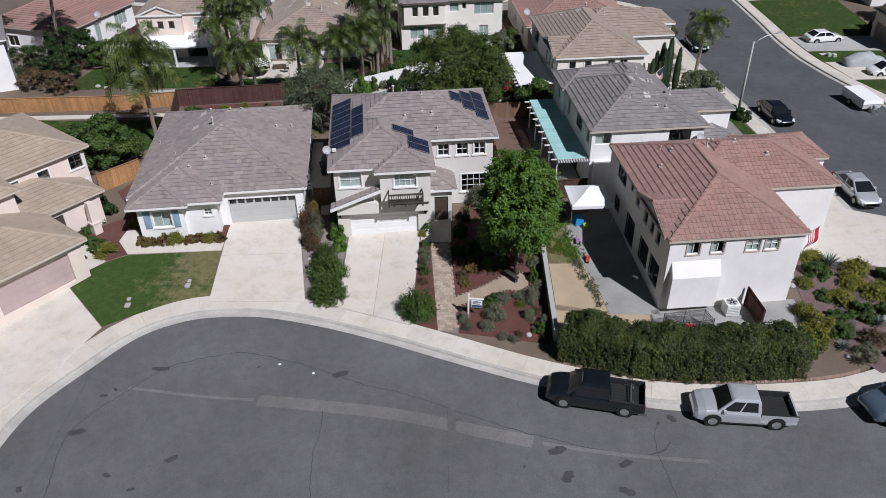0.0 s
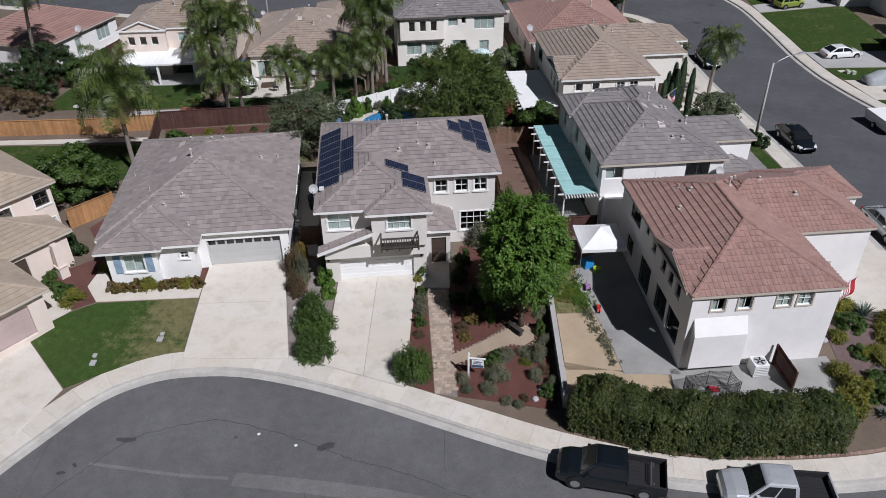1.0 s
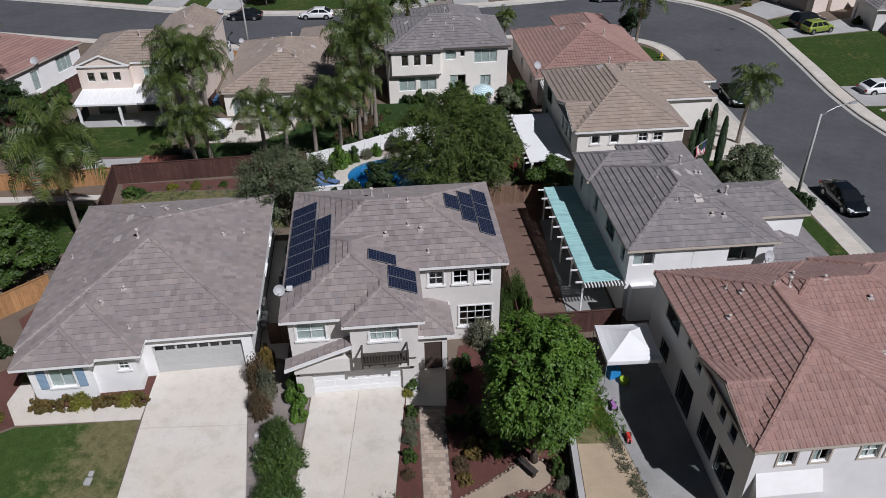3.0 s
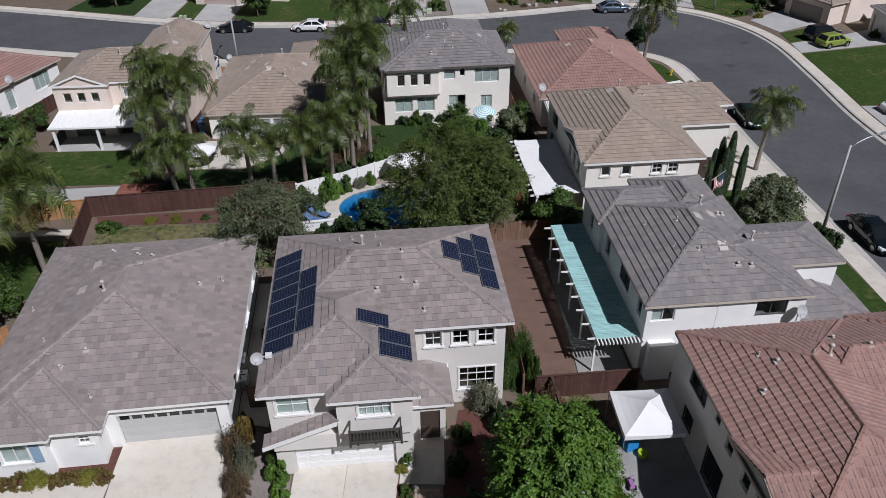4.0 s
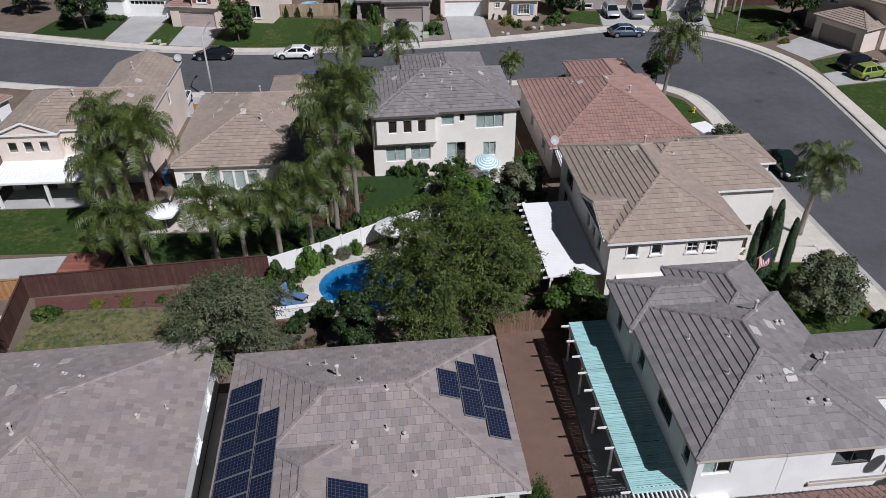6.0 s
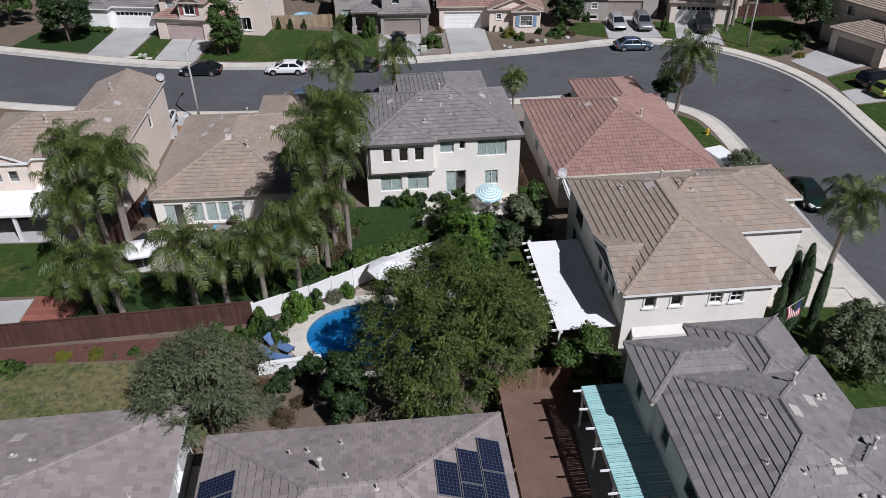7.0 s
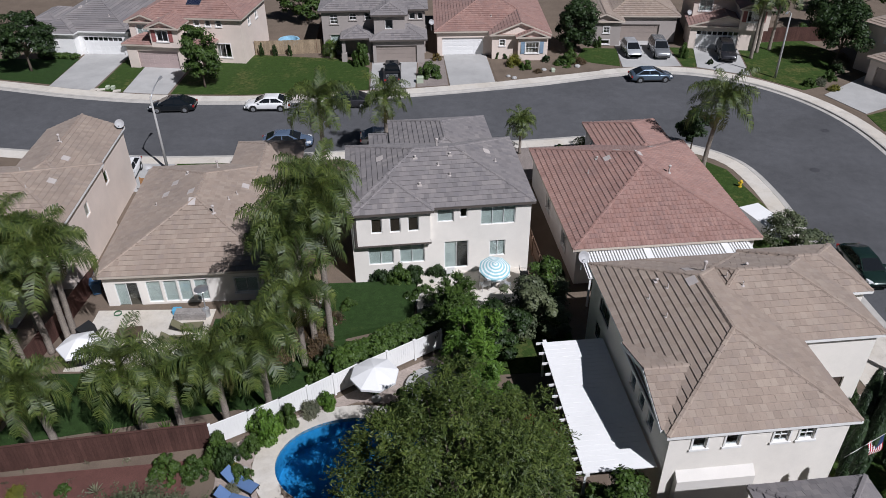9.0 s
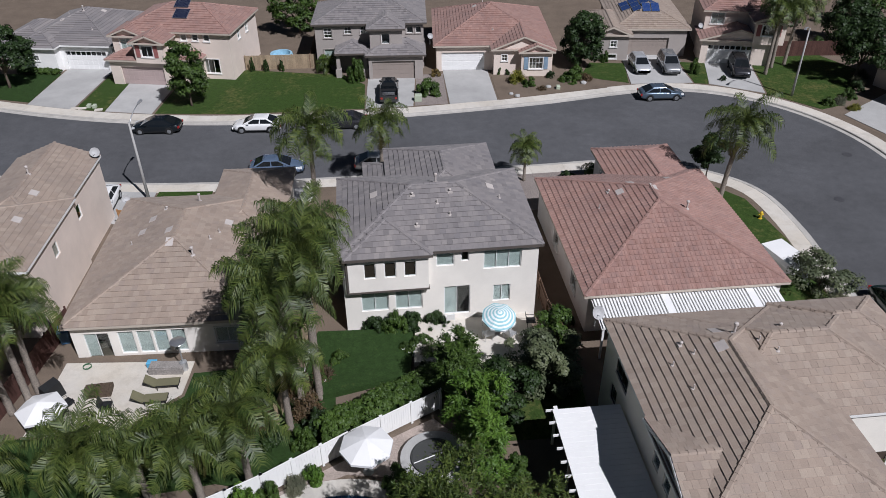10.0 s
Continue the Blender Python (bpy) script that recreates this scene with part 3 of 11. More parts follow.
def wall_panel(mb, p0, p1, z0, z1, holes, thick=0.18):
    """An upright wall from p0 to p1, seen from its right, with openings (start, end, bottom, top)."""
    p0, p1 = Vector(p0), Vector(p1)
    d = (p1 - p0).normalized()
    inw = Vector((-d.y, d.x))
    L = (p1 - p0).length

    def P(s, z, t=0.0):
        q = p0 + d * s + inw * t
        return (q.x, q.y, z)
    ss = sorted({0.0, L, *[h[0] for h in holes], *[h[1] for h in holes]})
    zs = sorted({z0, z1, *[h[2] for h in holes], *[h[3] for h in holes]})
    for a, b in zip(ss, ss[1:]):
        for c, e in zip(zs, zs[1:]):
            m, n = (a + b) / 2, (c + e) / 2
            if any(h[0] < m < h[1] and h[2] < n < h[3] for h in holes):
                continue
            mb.poly([P(a, c), P(b, c), P(b, e), P(a, e)])
            mb.poly([P(b, c, thick), P(a, c, thick), P(a, e, thick), P(b, e, thick)])
    for a, b, c, e in holes:
        mb.poly([P(a, c), P(a, e), P(a, e, thick), P(a, c, thick)])
        mb.poly([P(b, e), P(b, c), P(b, c, thick), P(b, e, thick)])
        mb.poly([P(a, e), P(b, e), P(b, e, thick), P(a, e, thick)])
        mb.poly([P(b, c), P(a, c), P(a, c, thick), P(b, c, thick)])


MESHES = {}


def cached(key, make):
    if key not in MESHES:
        MESHES[key] = make()
    return MESHES[key]


def lattice(xs, zs, y0, y1):
    """One connected frame: bars at every other interval of xs and zs, open between them."""
    mb = MB()
    at = {}

    def vert(i, y, k):
        if (i, y, k) not in at:
            at[i, y, k] = len(mb.v)
            mb.v.append((xs[i], y, zs[k]))
        return at[i, y, k]

    def solid(i, k):
        return 0 <= i < len(xs) - 1 and 0 <= k < len(zs) - 1 and (i % 2 == 0 or k % 2 == 0)
    for i in range(len(xs) - 1):
        for k in range(len(zs) - 1):
            if not solid(i, k):
                continue
            q = [(i, k), (i + 1, k), (i + 1, k + 1), (i, k + 1)]
            mb.f.append(tuple(vert(a, y0, b) for a, b in q))
            mb.f.append(tuple(vert(a, y1, b) for a, b in reversed(q)))
            for (a, b), (c, d), (di, dk) in ((q[0], q[1], (0, -1)), (q[1], q[2], (1, 0)), (q[2], q[3], (0, 1)), (q[3], q[0], (-1, 0))):
                if not solid(i + di, k + dk):
                    mb.f.append((vert(a, y0, b), vert(a, y1, b), vert(c, y1, d), vert(c, y0, d)))
    return mb


def add_window(parent, m, w, h, cols=1, rows=1, blind="", trim=None, trim_w=0.09, sill=True, frame=None):
    """A window in an opening w by h; m stands at the opening's lower left, x along the wall and y into it."""
    frame = frame or TRIM

    def make_frame():
        xs, zs = [0.0, 0.055], [0.0, 0.055]
        for i in range(1, cols):
            xs += [w * i / cols - 0.018, w * i / cols + 0.018]
        for i in range(1, rows):
            zs += [h * i / rows - 0.015, h * i / rows + 0.015]
        mb = lattice(xs + [w - 0.055, w], zs + [h - 0.055, h], 0.06, 0.115)
        return mb.mesh("window", frame)
    win = part("window", cached(("wf", w, h, cols, rows, frame.name), make_frame), parent, m)

    def make_pane():
        mb = MB()
        mb.box(0.03, w - 0.03, 0.083, 0.089, 0.03, h - 0.03)
        return mb.mesh("pane", GLASS)
    part("pane", cached(("wp", w, h), make_pane), win)
    if blind:
        def make_blind():
            mb = MB()
            x1 = w - 0.04
            if blind == "half":
                mb.box(0.04, w * 0.5, 0.14, 0.15, 0.03, h - 0.03)
            elif blind == "slats":
                n = max(4, int(h / 0.09))
                for i in range(n):
                    z = 0.03 + (h - 0.06) * i / n
                    mb.hexa([(0.04, 0.135, z), (x1, 0.135, z), (x1, 0.16, z + 0.02), (0.04, 0.16, z + 0.02)], [(0.04, 0.135, z + 0.075 * 0.9), (x1, 0.135, z + 0.075 * 0.9), (x1, 0.142, z + 0.08), (0.04, 0.142, z + 0.08)])
            else:
                mb.box(0.04, x1, 0.14, 0.15, 0.03, h - 0.03)
            return mb.mesh("blind", BLIND_DARK if blind == "dark" else BLIND)
        part("blind", cached(("wb", w, h, blind), make_blind), win)
    if trim:
        def make_trim():
            mb = MB()
            t = trim_w
            for x0, x1, z0, z1 in ((-t, w + t, h, h + t), (-t, 0, 0, h), (w, w + t, 0, h)):
                mb.box(x0, x1, -0.045, 0.003, z0, z1)
            if not sill:
                mb.box(-t, w + t, -0.045, 0.003, -t, 0)
            return mb.mesh("surround", trim)
        part("surround", cached(("wt", w, h, trim.name, sill), make_trim), win)
    if sill:
        def make_sill():
            mb = MB()
            mb.box(-0.13, w + 0.13, -0.08, 0.05, -0.11, -0.002)
            return mb.mesh("sill", trim or TRIM)
        part("sill", cached(("ws", w, (trim or TRIM).name), make_sill), win)
    return win


def add_garage(parent, m, w, h, mat, lights=False, arch=False):
    """A sectional garage door with raised panels, set back in its opening."""
    door = thing_part("garage_door", parent, m)

    def make():
        mb = MB()
        mb.box(0.0, w, 0.20, 0.24, 0.0, h)
        n = 8
        for r in range(4):
            z0, z1 = h * r / 4 + 0.03, h * (r + 1) / 4 - 0.03
            if lights and r == 3:
                continue
            for c in range(n):
                x0, x1 = w * c / n + 0.05, w * (c + 1) / n - 0.05
                mb.box(x0, x1, 0.185, 0.201, z0 + 0.04, z1 - 0.04)
        for r in range(1, 4):
            mb.box(0.0, w, 0.194, 0.2, h * r / 4 + 0.008, h * r / 4 + 0.02)
        return mb.mesh("panel", mat)
    part("panel", cached(("gd", w, h, mat.name, lights), make), door)
    if lights:
        n = 8
        for c in range(n):
            def make_pane():
                mb = MB()
                x = w / n
                mb.box(0.07, x - 0.07, 0.188, 0.196, 0, h / 4 - 0.16)
                return mb.mesh("pane", CAR_GLASS)
            part("pane", cached(("gp", w, h), make_pane), door, pose(w * c / n, 0, h * 0.75 + 0.08))
    return door


def thing_part(name, parent, m):
    """A mesh-bearing part that carries sub-parts: here its thin threshold strip."""
    def make():
        mb = MB()
        mb.box(0.0, 1.0, 0.17, 0.25, -0.01, 0.012)
        return mb.mesh(name, CONCRETE_OLD)
    return part(name, cached((name, "base"), make), parent, m)


SIDE = {"S": (0, 1), "E": (1, 2), "N": (2, 3), "W": (3, 0)}


class House:
    """A house of several blocks, each with its walls and roof."""
    def __init__(self, x, y, rot, label, wall, roof, trim=None, z=None, near=0, round_tiles=False, courses=False, over=0.32, tan=0.40, door_mat=None, fascia=None):
        self.base = gz(y) if z is None else z
        self.m = pose(x, y, self.base, 0, 0, rot)
        self.ob = thing("house", self.m, label, "house", "houses of the tract")
        self.wall_mat, self.roof_mat, self.trim, self.fascia = wall, roof, trim or TRIM, fascia or trim or TRIM
        self.near, self.round, self.courses = near, round_tiles, courses
        self.over, self.tan = over, tan
        self.barge = None
        self.blocks = []

    def block(self, rect, eave, ends="hh", axis="", tan=None, floor=0.0, openings=(), over=None, walls=True):
        """A block given by its eaves' rectangle. openings: (side, start along the wall's axis, bottom, width, height, kind)."""
        r = Roof(rect, eave, tan or self.tan, ends, axis)
        self.blocks.append((r, floor, list(openings), self.over if over is None else over, walls))
        return r

    def corners(self, r, o):
        return [(r.u0 + o, r.v0 + o), (r.u1 - o, r.v0 + o), (r.u1 - o, r.v1 - o), (r.u0 + o, r.v1 - o)]

    def build(self):
        roofs = [b[0] for b in self.blocks]
        for r, floor, openings, o, walls in self.blocks:
            c = self.corners(r, o)
            if walls:
                for side, (i, j) in SIDE.items():
                    p0, p1 = Vector(c[i]), Vector(c[j])
                    d = (p1 - p0).normalized()
                    L = (p1 - p0).length
                    holes, todo = [], []
                    for sd, s, z, w, h, kind in openings:
                        if sd != side:
                            continue
                        ref = p0.x if side in "SN" else p0.y
                        a = abs(s - ref)
                        if side in "NW":
                            a = ref - s - w
                        a = max(0.02, min(a, L - w - 0.02))
                        holes.append((a, a + w, z, z + h))
                        todo.append((a, z, w, h, kind))
                    mb = MB()
                    wall_panel(mb, p0, p1, floor if floor else -0.6, r.z - 0.02, holes)
                    mb.ob("wall", self.wall_mat, self.ob)
                    ang = math.degrees(math.atan2(d.y, d.x))
                    for a, z, w, h, kind in todo:
                        q = p0 + d * a
                        self.fill(pose(q.x, q.y, z, 0, 0, ang), w, h, kind)
            self.roof(r, roofs, o, walls)
        return self

    def fill(self, m, w, h, kind):
        k = kind.split()
        if k[0] == "open":
            return
        if k[0] == "garage":
            mat = {"white": DOOR_WHITE, "pink": DOOR_PINK, "grey": DOOR_GREY, "taupe": DOOR_TAUPE}[k[1]]
            add_garage(self.ob, m, w, h, mat, "lights" in k)
        elif k[0] == "door":
            mb = MB()
            mb.box(0.0, w, 0.1, 0.15, 0.0, h)
            mb.box(0.12, w - 0.12, 0.085, 0.1, 0.25, h * 0.45)
            mb.box(0.12, w - 0.12, 0.085, 0.1, h * 0.55, h - 0.2)
            mb.ob("door", DOOR_DARK, self.ob, m=m)
        else:
            g = k[1].split("x")
            blind = next((b for b in ("half", "slats", "dark", "white") if b in k), "")
            add_window(self.ob, m, w, h, int(g[0]), int(g[1]), blind, self.trim if "plain" not in k else None, 0.085, "nosill" not in k, TRIM_DARK if "darkframe" in k else TRIM)
            if "shutters" in k or "redshutters" in k:
                mat = SHUTTER_BLUE if "shutters" in k else SHUTTER_RED
                for x in (-0.58, w + 0.13):
                    mb = MB()
                    prof = [(-0.05, 0.0), (-0.05, -0.045)]
                    for i in range(int(h / 0.09)):
                        z_ = 0.02 + i * 0.09
                        prof += [(z_, -0.045), (z_, -0.065), (z_ + 0.055, -0.05), (z_ + 0.055, -0.04)]
                    prof += [(h + 0.05, -0.045), (h + 0.05, 0.0)]
                    q = len(prof)
                    mb.v += [(x_, y_, z_) for x_ in (x, x + 0.45) for z_, y_ in prof]
                    mb.f += [(i, (i + 1) % q, q + (i + 1) % q, q + i) for i in range(q)] + [tuple(range(q))[::-1], tuple(range(q, 2 * q))]
                    mb.ob("shutter", mat, self.ob, m=m)

    def roof(self, r, roofs, o, walls):
        mat_obj, mat_rest = self.roof_mat
        deck = MB()
        t = 0.03
        planes = r.planes()
        for p, e, s, L, S, a, b in planes:
            nrm = e.cross(s).normalized()
            q = [p, p + e * L, p + e * (L - S * b) + s * S, p + e * (S * a) + s * S]
            q = [x + nrm * 0.004 for x in q]
            deck.poly(q if (q[2] - q[3]).length > 0.02 else q[:3])
        under = [(r.u0, r.v0), (r.u1, r.v0), (r.u1, r.v1), (r.u0, r.v1)]
        deck.poly([(u, v, r.z - 0.02) for u, v in reversed(under)])
        deck.ob("roof_deck", mat_rest, self.ob)
        fas = MB()
        k = 0.05
        fas.box(r.u0 - k, r.u1 + k, r.v0 - k, r.v0, r.z - 0.16, r.z + 0.015)
        fas.box(r.u0 - k, r.u1 + k, r.v1, r.v1 + k, r.z - 0.16, r.z + 0.015)
        fas.box(r.u0 - k, r.u0, r.v0, r.v1, r.z - 0.16, r.z + 0.015)
        fas.box(r.u1, r.u1 + k, r.v0, r.v1, r.z - 0.16, r.z + 0.015)
        fas.poly([(u, v, r.z - 0.15) for u, v in reversed(under)])
        fas.ob("eave", self.fascia, self.ob)
        # gable ends
        for e, s in ((0, 0.0), (1, r.len)):
            if r.ends[e] == "g":
                H = r.half
                s2 = o if e == 0 else r.len - o
                mb = MB()
                ti = [r.place(s2, o * 0.6, r.z - 0.02), r.place(s2, 2 * H - o * 0.6, r.z - 0.02), r.place(s2, H, r.z + H * r.tan - o * 0.5 * r.tan)]
                mb.poly(ti)
                if walls:
                    mb.ob("gable", self.barge or self.wall_mat, self.ob)
                rk = MB()
                out = -0.04 if e == 0 else 0.04
                for t0 in (0, 2 * H):
                    a0, a1 = r.place(s, t0, r.z), r.place(s, H, r.z + H * r.tan)
                    dirn = r.place(s + out, t0, r.z) - a0
                    dn = Vector((0, 0, -0.18))
                    rk.hexa([a0 + dn, a1 + dn, a1 + dn + dirn, a0 + dn + dirn], [a0, a1, a1 + dirn, a0 + dirn])
                rk.ob("bargeboard", self.barge or self.fascia, self.ob)
        # tiles
        rest = MB()
        shape = tile_round if self.round else tile_flat
        exp, tw = (EXPOSE, 0.30 if self.round else TILE_W)
        whole = None
        for p, e, s, L, S, a, b in planes:
            nrm = e.cross(s).normalized()
            M = Matrix((e, s, nrm)).transposed().to_4x4()
            rows = max(1, round(S / exp))
            ex = S / rows
            for i in range(rows):
                y0, y1 = i * ex - (0.04 if i == 0 else 0), min((i + 1) * ex + LAP, S)
                l0, r0, l1, r1 = y0 * a, L - y0 * b, y1 * a, L - y1 * b
                if self.courses:
                    xs = [(l0, r0)]
                    step = 2.4
                    n = max(1, int((r0 - l0) / step))
                    xs = [(l0 + (r0 - l0) * j / n, l0 + (r0 - l0) * (j + 1) / n) for j in range(n)]
                else:
                    first = math.floor((l0 - (0 if self.round or i % 2 else tw / 2)) / tw)
                    off = 0 if self.round or i % 2 else tw / 2
                    xs = []
                    x = first * tw + off
                    while x < r0:
                        xs.append((x, x + tw - 0.006))
                        x += tw
                for x0, x1 in xs:
                    c = p + e * ((x0 + x1) / 2) + s * ((y0 + y1) / 2)
                    if any(q is not r and q.height(c.x, c.y) > c.z + 0.16 for q in roofs):
                        continue
                    b0, b1 = max(x0, l0), min(x1, r0)
                    t0, t1 = max(x0, l1), min(x1, r1)
                    if b1 - b0 < 0.03:
                        continue
                    t1 = max(t1, t0)
                    inside = b0 == x0 and b1 == x1 and t0 == x0 and t1 == x1
                    lift = random.uniform(-0.006, 0.006)
                    if inside and self.near > 0 and not self.courses and s.y > 0.3 and i < rows - 1:
                        self.near -= 1
                        if whole is None:
                            whole = shape(tw - 0.006, ex + LAP).mesh("tile", mat_obj)
                        o_t = new("tile", whole)
                        o_t.parent = self.ob
                        mm = M.copy()
                        mm.translation = p + e * x0 + s * y0 + nrm * (0.006 + lift * 0.5)
                        o_t.matrix_basis = mm
                        continue
                    n = len(rest.v)
                    base = p + nrm * 0.006
                    if self.round and inside:
                        k = shape(x1 - x0, y1 - y0)
                        rest.v += [tuple(base + e * (x0 + vx) + s * (y0 + vy) + nrm * vz) for vx, vy, vz in k.v]
                        rest.f += [tuple(n + q for q in f) for f in k.f]
                    else:
                        z = 0.07 + lift
                        rest.v += [tuple(base + e * b0 + s * y0), tuple(base + e * b1 + s * y0), tuple(base + e * b1 + s * y0 + nrm * z), tuple(base + e * b0 + s * y0 + nrm * z),
                                   tuple(base + e * t0 + s * y1 + nrm * 0.014), tuple(base + e * t1 + s * y1 + nrm * 0.014)]
                        rest.f += [(n, n + 1, n + 2, n + 3), (n + 3, n + 2, n + 5, n + 4), (n, n + 3, n + 4), (n + 1, n + 5, n + 2)]
        if rest.v:
            tagged(rest.ob("roof_tiles", mat_rest, self.ob), kind="stuff")
        # ridge and hip caps
        caps = MB()
        for a, b in r.edges():
            d = (b - a)
            n = max(1, round(d.length / 0.38))
            f = d.normalized()
            side = f.cross(Vector((0, 0, 1))).normalized()
            up = side.cross(f)
            for i in range(n):
                q = a + d * (i / n)
                q2 = a + d * ((i + 1) / n) + f * 0.05
                if any(x is not r and x.height(*((q + q2) / 2).xy) > (q.z + q2.z) / 2 + 0.12 for x in roofs):
                    continue
                k = len(caps.v)
                for w, h, pt in ((0.135, 0.105, q), (0.115, 0.07, q2)):
                    for sx, hz in ((-1.0, -0.06), (-0.55, 0.8), (0.55, 0.8), (1.0, -0.06)):
                        caps.v.append(tuple(pt + side * sx * w + up * (hz * h + 0.02)))
                caps.f += [(k, k + 1, k + 5, k + 4), (k + 1, k + 2, k + 6, k + 5), (k + 2, k + 3, k + 7, k + 6), (k, k + 3, k + 2, k + 1)]
        if caps.v:
            tagged(caps.ob("ridge_tiles", mat_rest, self.ob), kind="stuff")

    def top(self, u, v):
        return max(b[0].height(u, v) for b in self.blocks)

    def vents(self, spots):
        """Small things through the roof: p a pipe, b a low box vent, s a pale skylight flashing, d a tall flue."""
        for u, v, kind in spots:
            z = self.top(u, v)
            mb = MB()
            if kind == "p":
                mb.lathe([(0.12, -0.05), (0.11, 0.05), (0.035, 0.07), (0.035, 0.30), (0.025, 0.30)], 10, (u, v, z))
                mb.ob("vent_pipe", VENT_PAINT, self.ob)
            elif kind == "d":
                mb.lathe([(0.17, -0.06), (0.15, 0.07), (0.06, 0.1), (0.06, 0.55), (0.11, 0.56), (0.11, 0.66), (0.04, 0.7)], 12, (u, v, z))
                mb.ob("flue", VENT_PAINT, self.ob)
            elif kind == "b":
                mb.box(u - 0.16, u + 0.16, v - 0.16, v + 0.16, z - 0.12, z + 0.06)
                mb.lathe([(0.04, 0.06), (0.04, 0.16), (0.09, 0.17), (0.09, 0.22), (0.03, 0.26)], 10, (u, v, z))
                mb.ob("roof_vent", VENT_PAINT, self.ob)
            else:
                # a flat pale vent cover, lying along the slope
                e = 0.05
                gu, gv = (self.top(u + e, v) - self.top(u - e, v)) / (2 * e), (self.top(u, v + e) - self.top(u, v - e)) / (2 * e)
                pts = [(-0.24, -0.3), (0.24, -0.3), (0.24, 0.3), (-0.24, 0.3)]
                mb.hexa([(u + a, v + b, z + gu * a + gv * b + 0.0) for a, b in pts], [(u + a, v + b, z + gu * a + gv * b + 0.095) for a, b in pts])
                mb.ob("vent_cover", VENT_PAINT, self.ob)


def dish(parent, m, r=0.30, pole=0.7, mat=None):
    """A satellite dish on a bent pole, as a part of its house."""
    mb = MB()
    prof = [(0.02, 0.0), (r * 0.5, 0.03), (r, 0.13), (r, 0.15), (r * 0.5, 0.05), (0.02, 0.02)]
    mb.lathe(prof, 18, (0, 0, 0), pose(0, -0.1, pole, 58, 0, 20))
    d = mb.ob("satellite_dish", mat or DISH_GREY, parent, m=m, smooth=False)
    mb = MB()
    mb.tube([(0, 0, -0.3), (0, 0, pole * 0.6), (0, -0.08, pole)], [0.03, 0.03, 0.03], 6)
    mb.tube([(0, -0.1, pole - 0.15), (0.05, -0.55, pole + 0.1)], [0.018, 0.018], 5)
    mb.ob("mast", METAL, d)


# house A: one storey, grey-brown tiles
A = House(-10.05, 55.75, 6.0, "single-storey white stucco house with a grey-brown tiled hip roof", WHITE_STUCCO, ROOF_GREY, near=270, z=0.0)
A.block((-12.5, 0.15, 0.0, 14.9), 2.95, axis="v", openings=[
    ("S", -5.62, 0.0, 4.88, 2.15, "garage grey lights"),
    ("E", 3.4, 1.0, 0.6, 1.2, "win 1x2"), ("E", 8.0, 1.0, 1.2, 1.2, "win 2x1"), ("E", 11.5, 1.0, 0.9, 1.2, "win 2x1"),
    ("N", -10.0, 0.9, 1.8, 1.3, "win 2x1 slats"), ("N", -5.0, 0.1, 1.8, 2.0, "win 2x1 slats nosill"), ("W", 3.0, 0.9, 1.4, 1.2, "win 2x1")])
A.block((-12.2, -5.75, -1.25, 6.0), 2.95, axis="v", over=0.5, openings=[("S", -7.2, 1.6, 0.55, 0.55, "win 2x2")])
A.block((-12.25, -8.1, -1.6, 4.0), 2.95, axis="v", over=0.5, openings=[("S", -10.75, 1.05, 1.3, 1.3, "win 2x1 half shutters")])
A.build()
A.vents([(-8.2, 12.6, "b"), (-6.9, 13.0, "s"), (-6.3, 11.2, "b"), (-8.3, 10.2, "s"), (-5.3, 10.6, "b"), (-5.6, 9.3, "s"), (-8.6, 7.9, "s"), (-7.0, 6.9, "d"), (-2.4, 8.4, "b"), (-1.3, 9.2, "p"), (-9.6, 4.2, "p"), (-8.3, 2.2, "b"), (-7.2, 3.1, "b"), (-6.6, 0.6, "p"), (-11.6, 8.0, "p")])

# house B: two storeys with solar panels
B = House(-7.75, 53.2, 5.0, "two-storey beige house with grey-brown tiles, balcony and solar panels", BEIGE_STUCCO, ROOF_GREY, near=300, z=0.0)
B.block((0.0, 12.3, 3.9, 12.95), 5.65, openings=[
    ("S", 7.85, 4.15, 0.85, 0.95, "win 2x2"), ("S", 9.25, 4.15, 0.85, 0.95, "win 2x2"), ("S", 10.55, 4.15, 0.85, 0.95, "win 2x2"),
    ("S", 9.6, 1.0, 1.9, 1.5, "win 4x3"),
    ("N", 2.0, 3.7, 1.6, 1.2, "win 2x1"), ("N", 7.0, 3.7, 1.6, 1.2, "win 2x1"), ("N", 6.0, 0.1, 2.4, 2.1, "win 2x1 nosill"),
    ("E", 6.0, 3.8, 1.0, 1.2, "win 2x1"), ("E", 9.5, 0.9, 1.4, 1.3, "win 2x1"), ("W", 6.0, 3.8, 1.0, 1.2, "win 2x1")])
B.block((0.0, 7.25, 0.0, 8.4), 5.65, axis="v", openings=[("S", 0.7, 4.1, 1.5, 1.15, "win 2x2 white"), ("S", 1.2, 0.0, 4.85, 2.02, "garage white")])
B.block((3.15, 7.25, -0.68, 5.0), 5.65, axis="v", floor=3.0, openings=[("S", 4.45, 4.3, 1.5, 0.98, "win 4x2 white")])
B.block((5.2, 8.95, 1.4, 5.2), 2.85, axis="u", openings=[("S", 7.35, 0.0, 1.0, 2.1, "door")])
B.build()
B.vents([(4.9, 9.6, "d"), (5.9, 8.9, "p"), (7.0, 8.2, "p"), (6.9, 6.6, "p"), (7.6, 6.3, "b"), (5.6, 6.1, "b"), (7.9, 4.8, "p"), (3.6, 10.9, "p"), (4.3, 11.0, "p"), (5.6, 11.4, "p")])

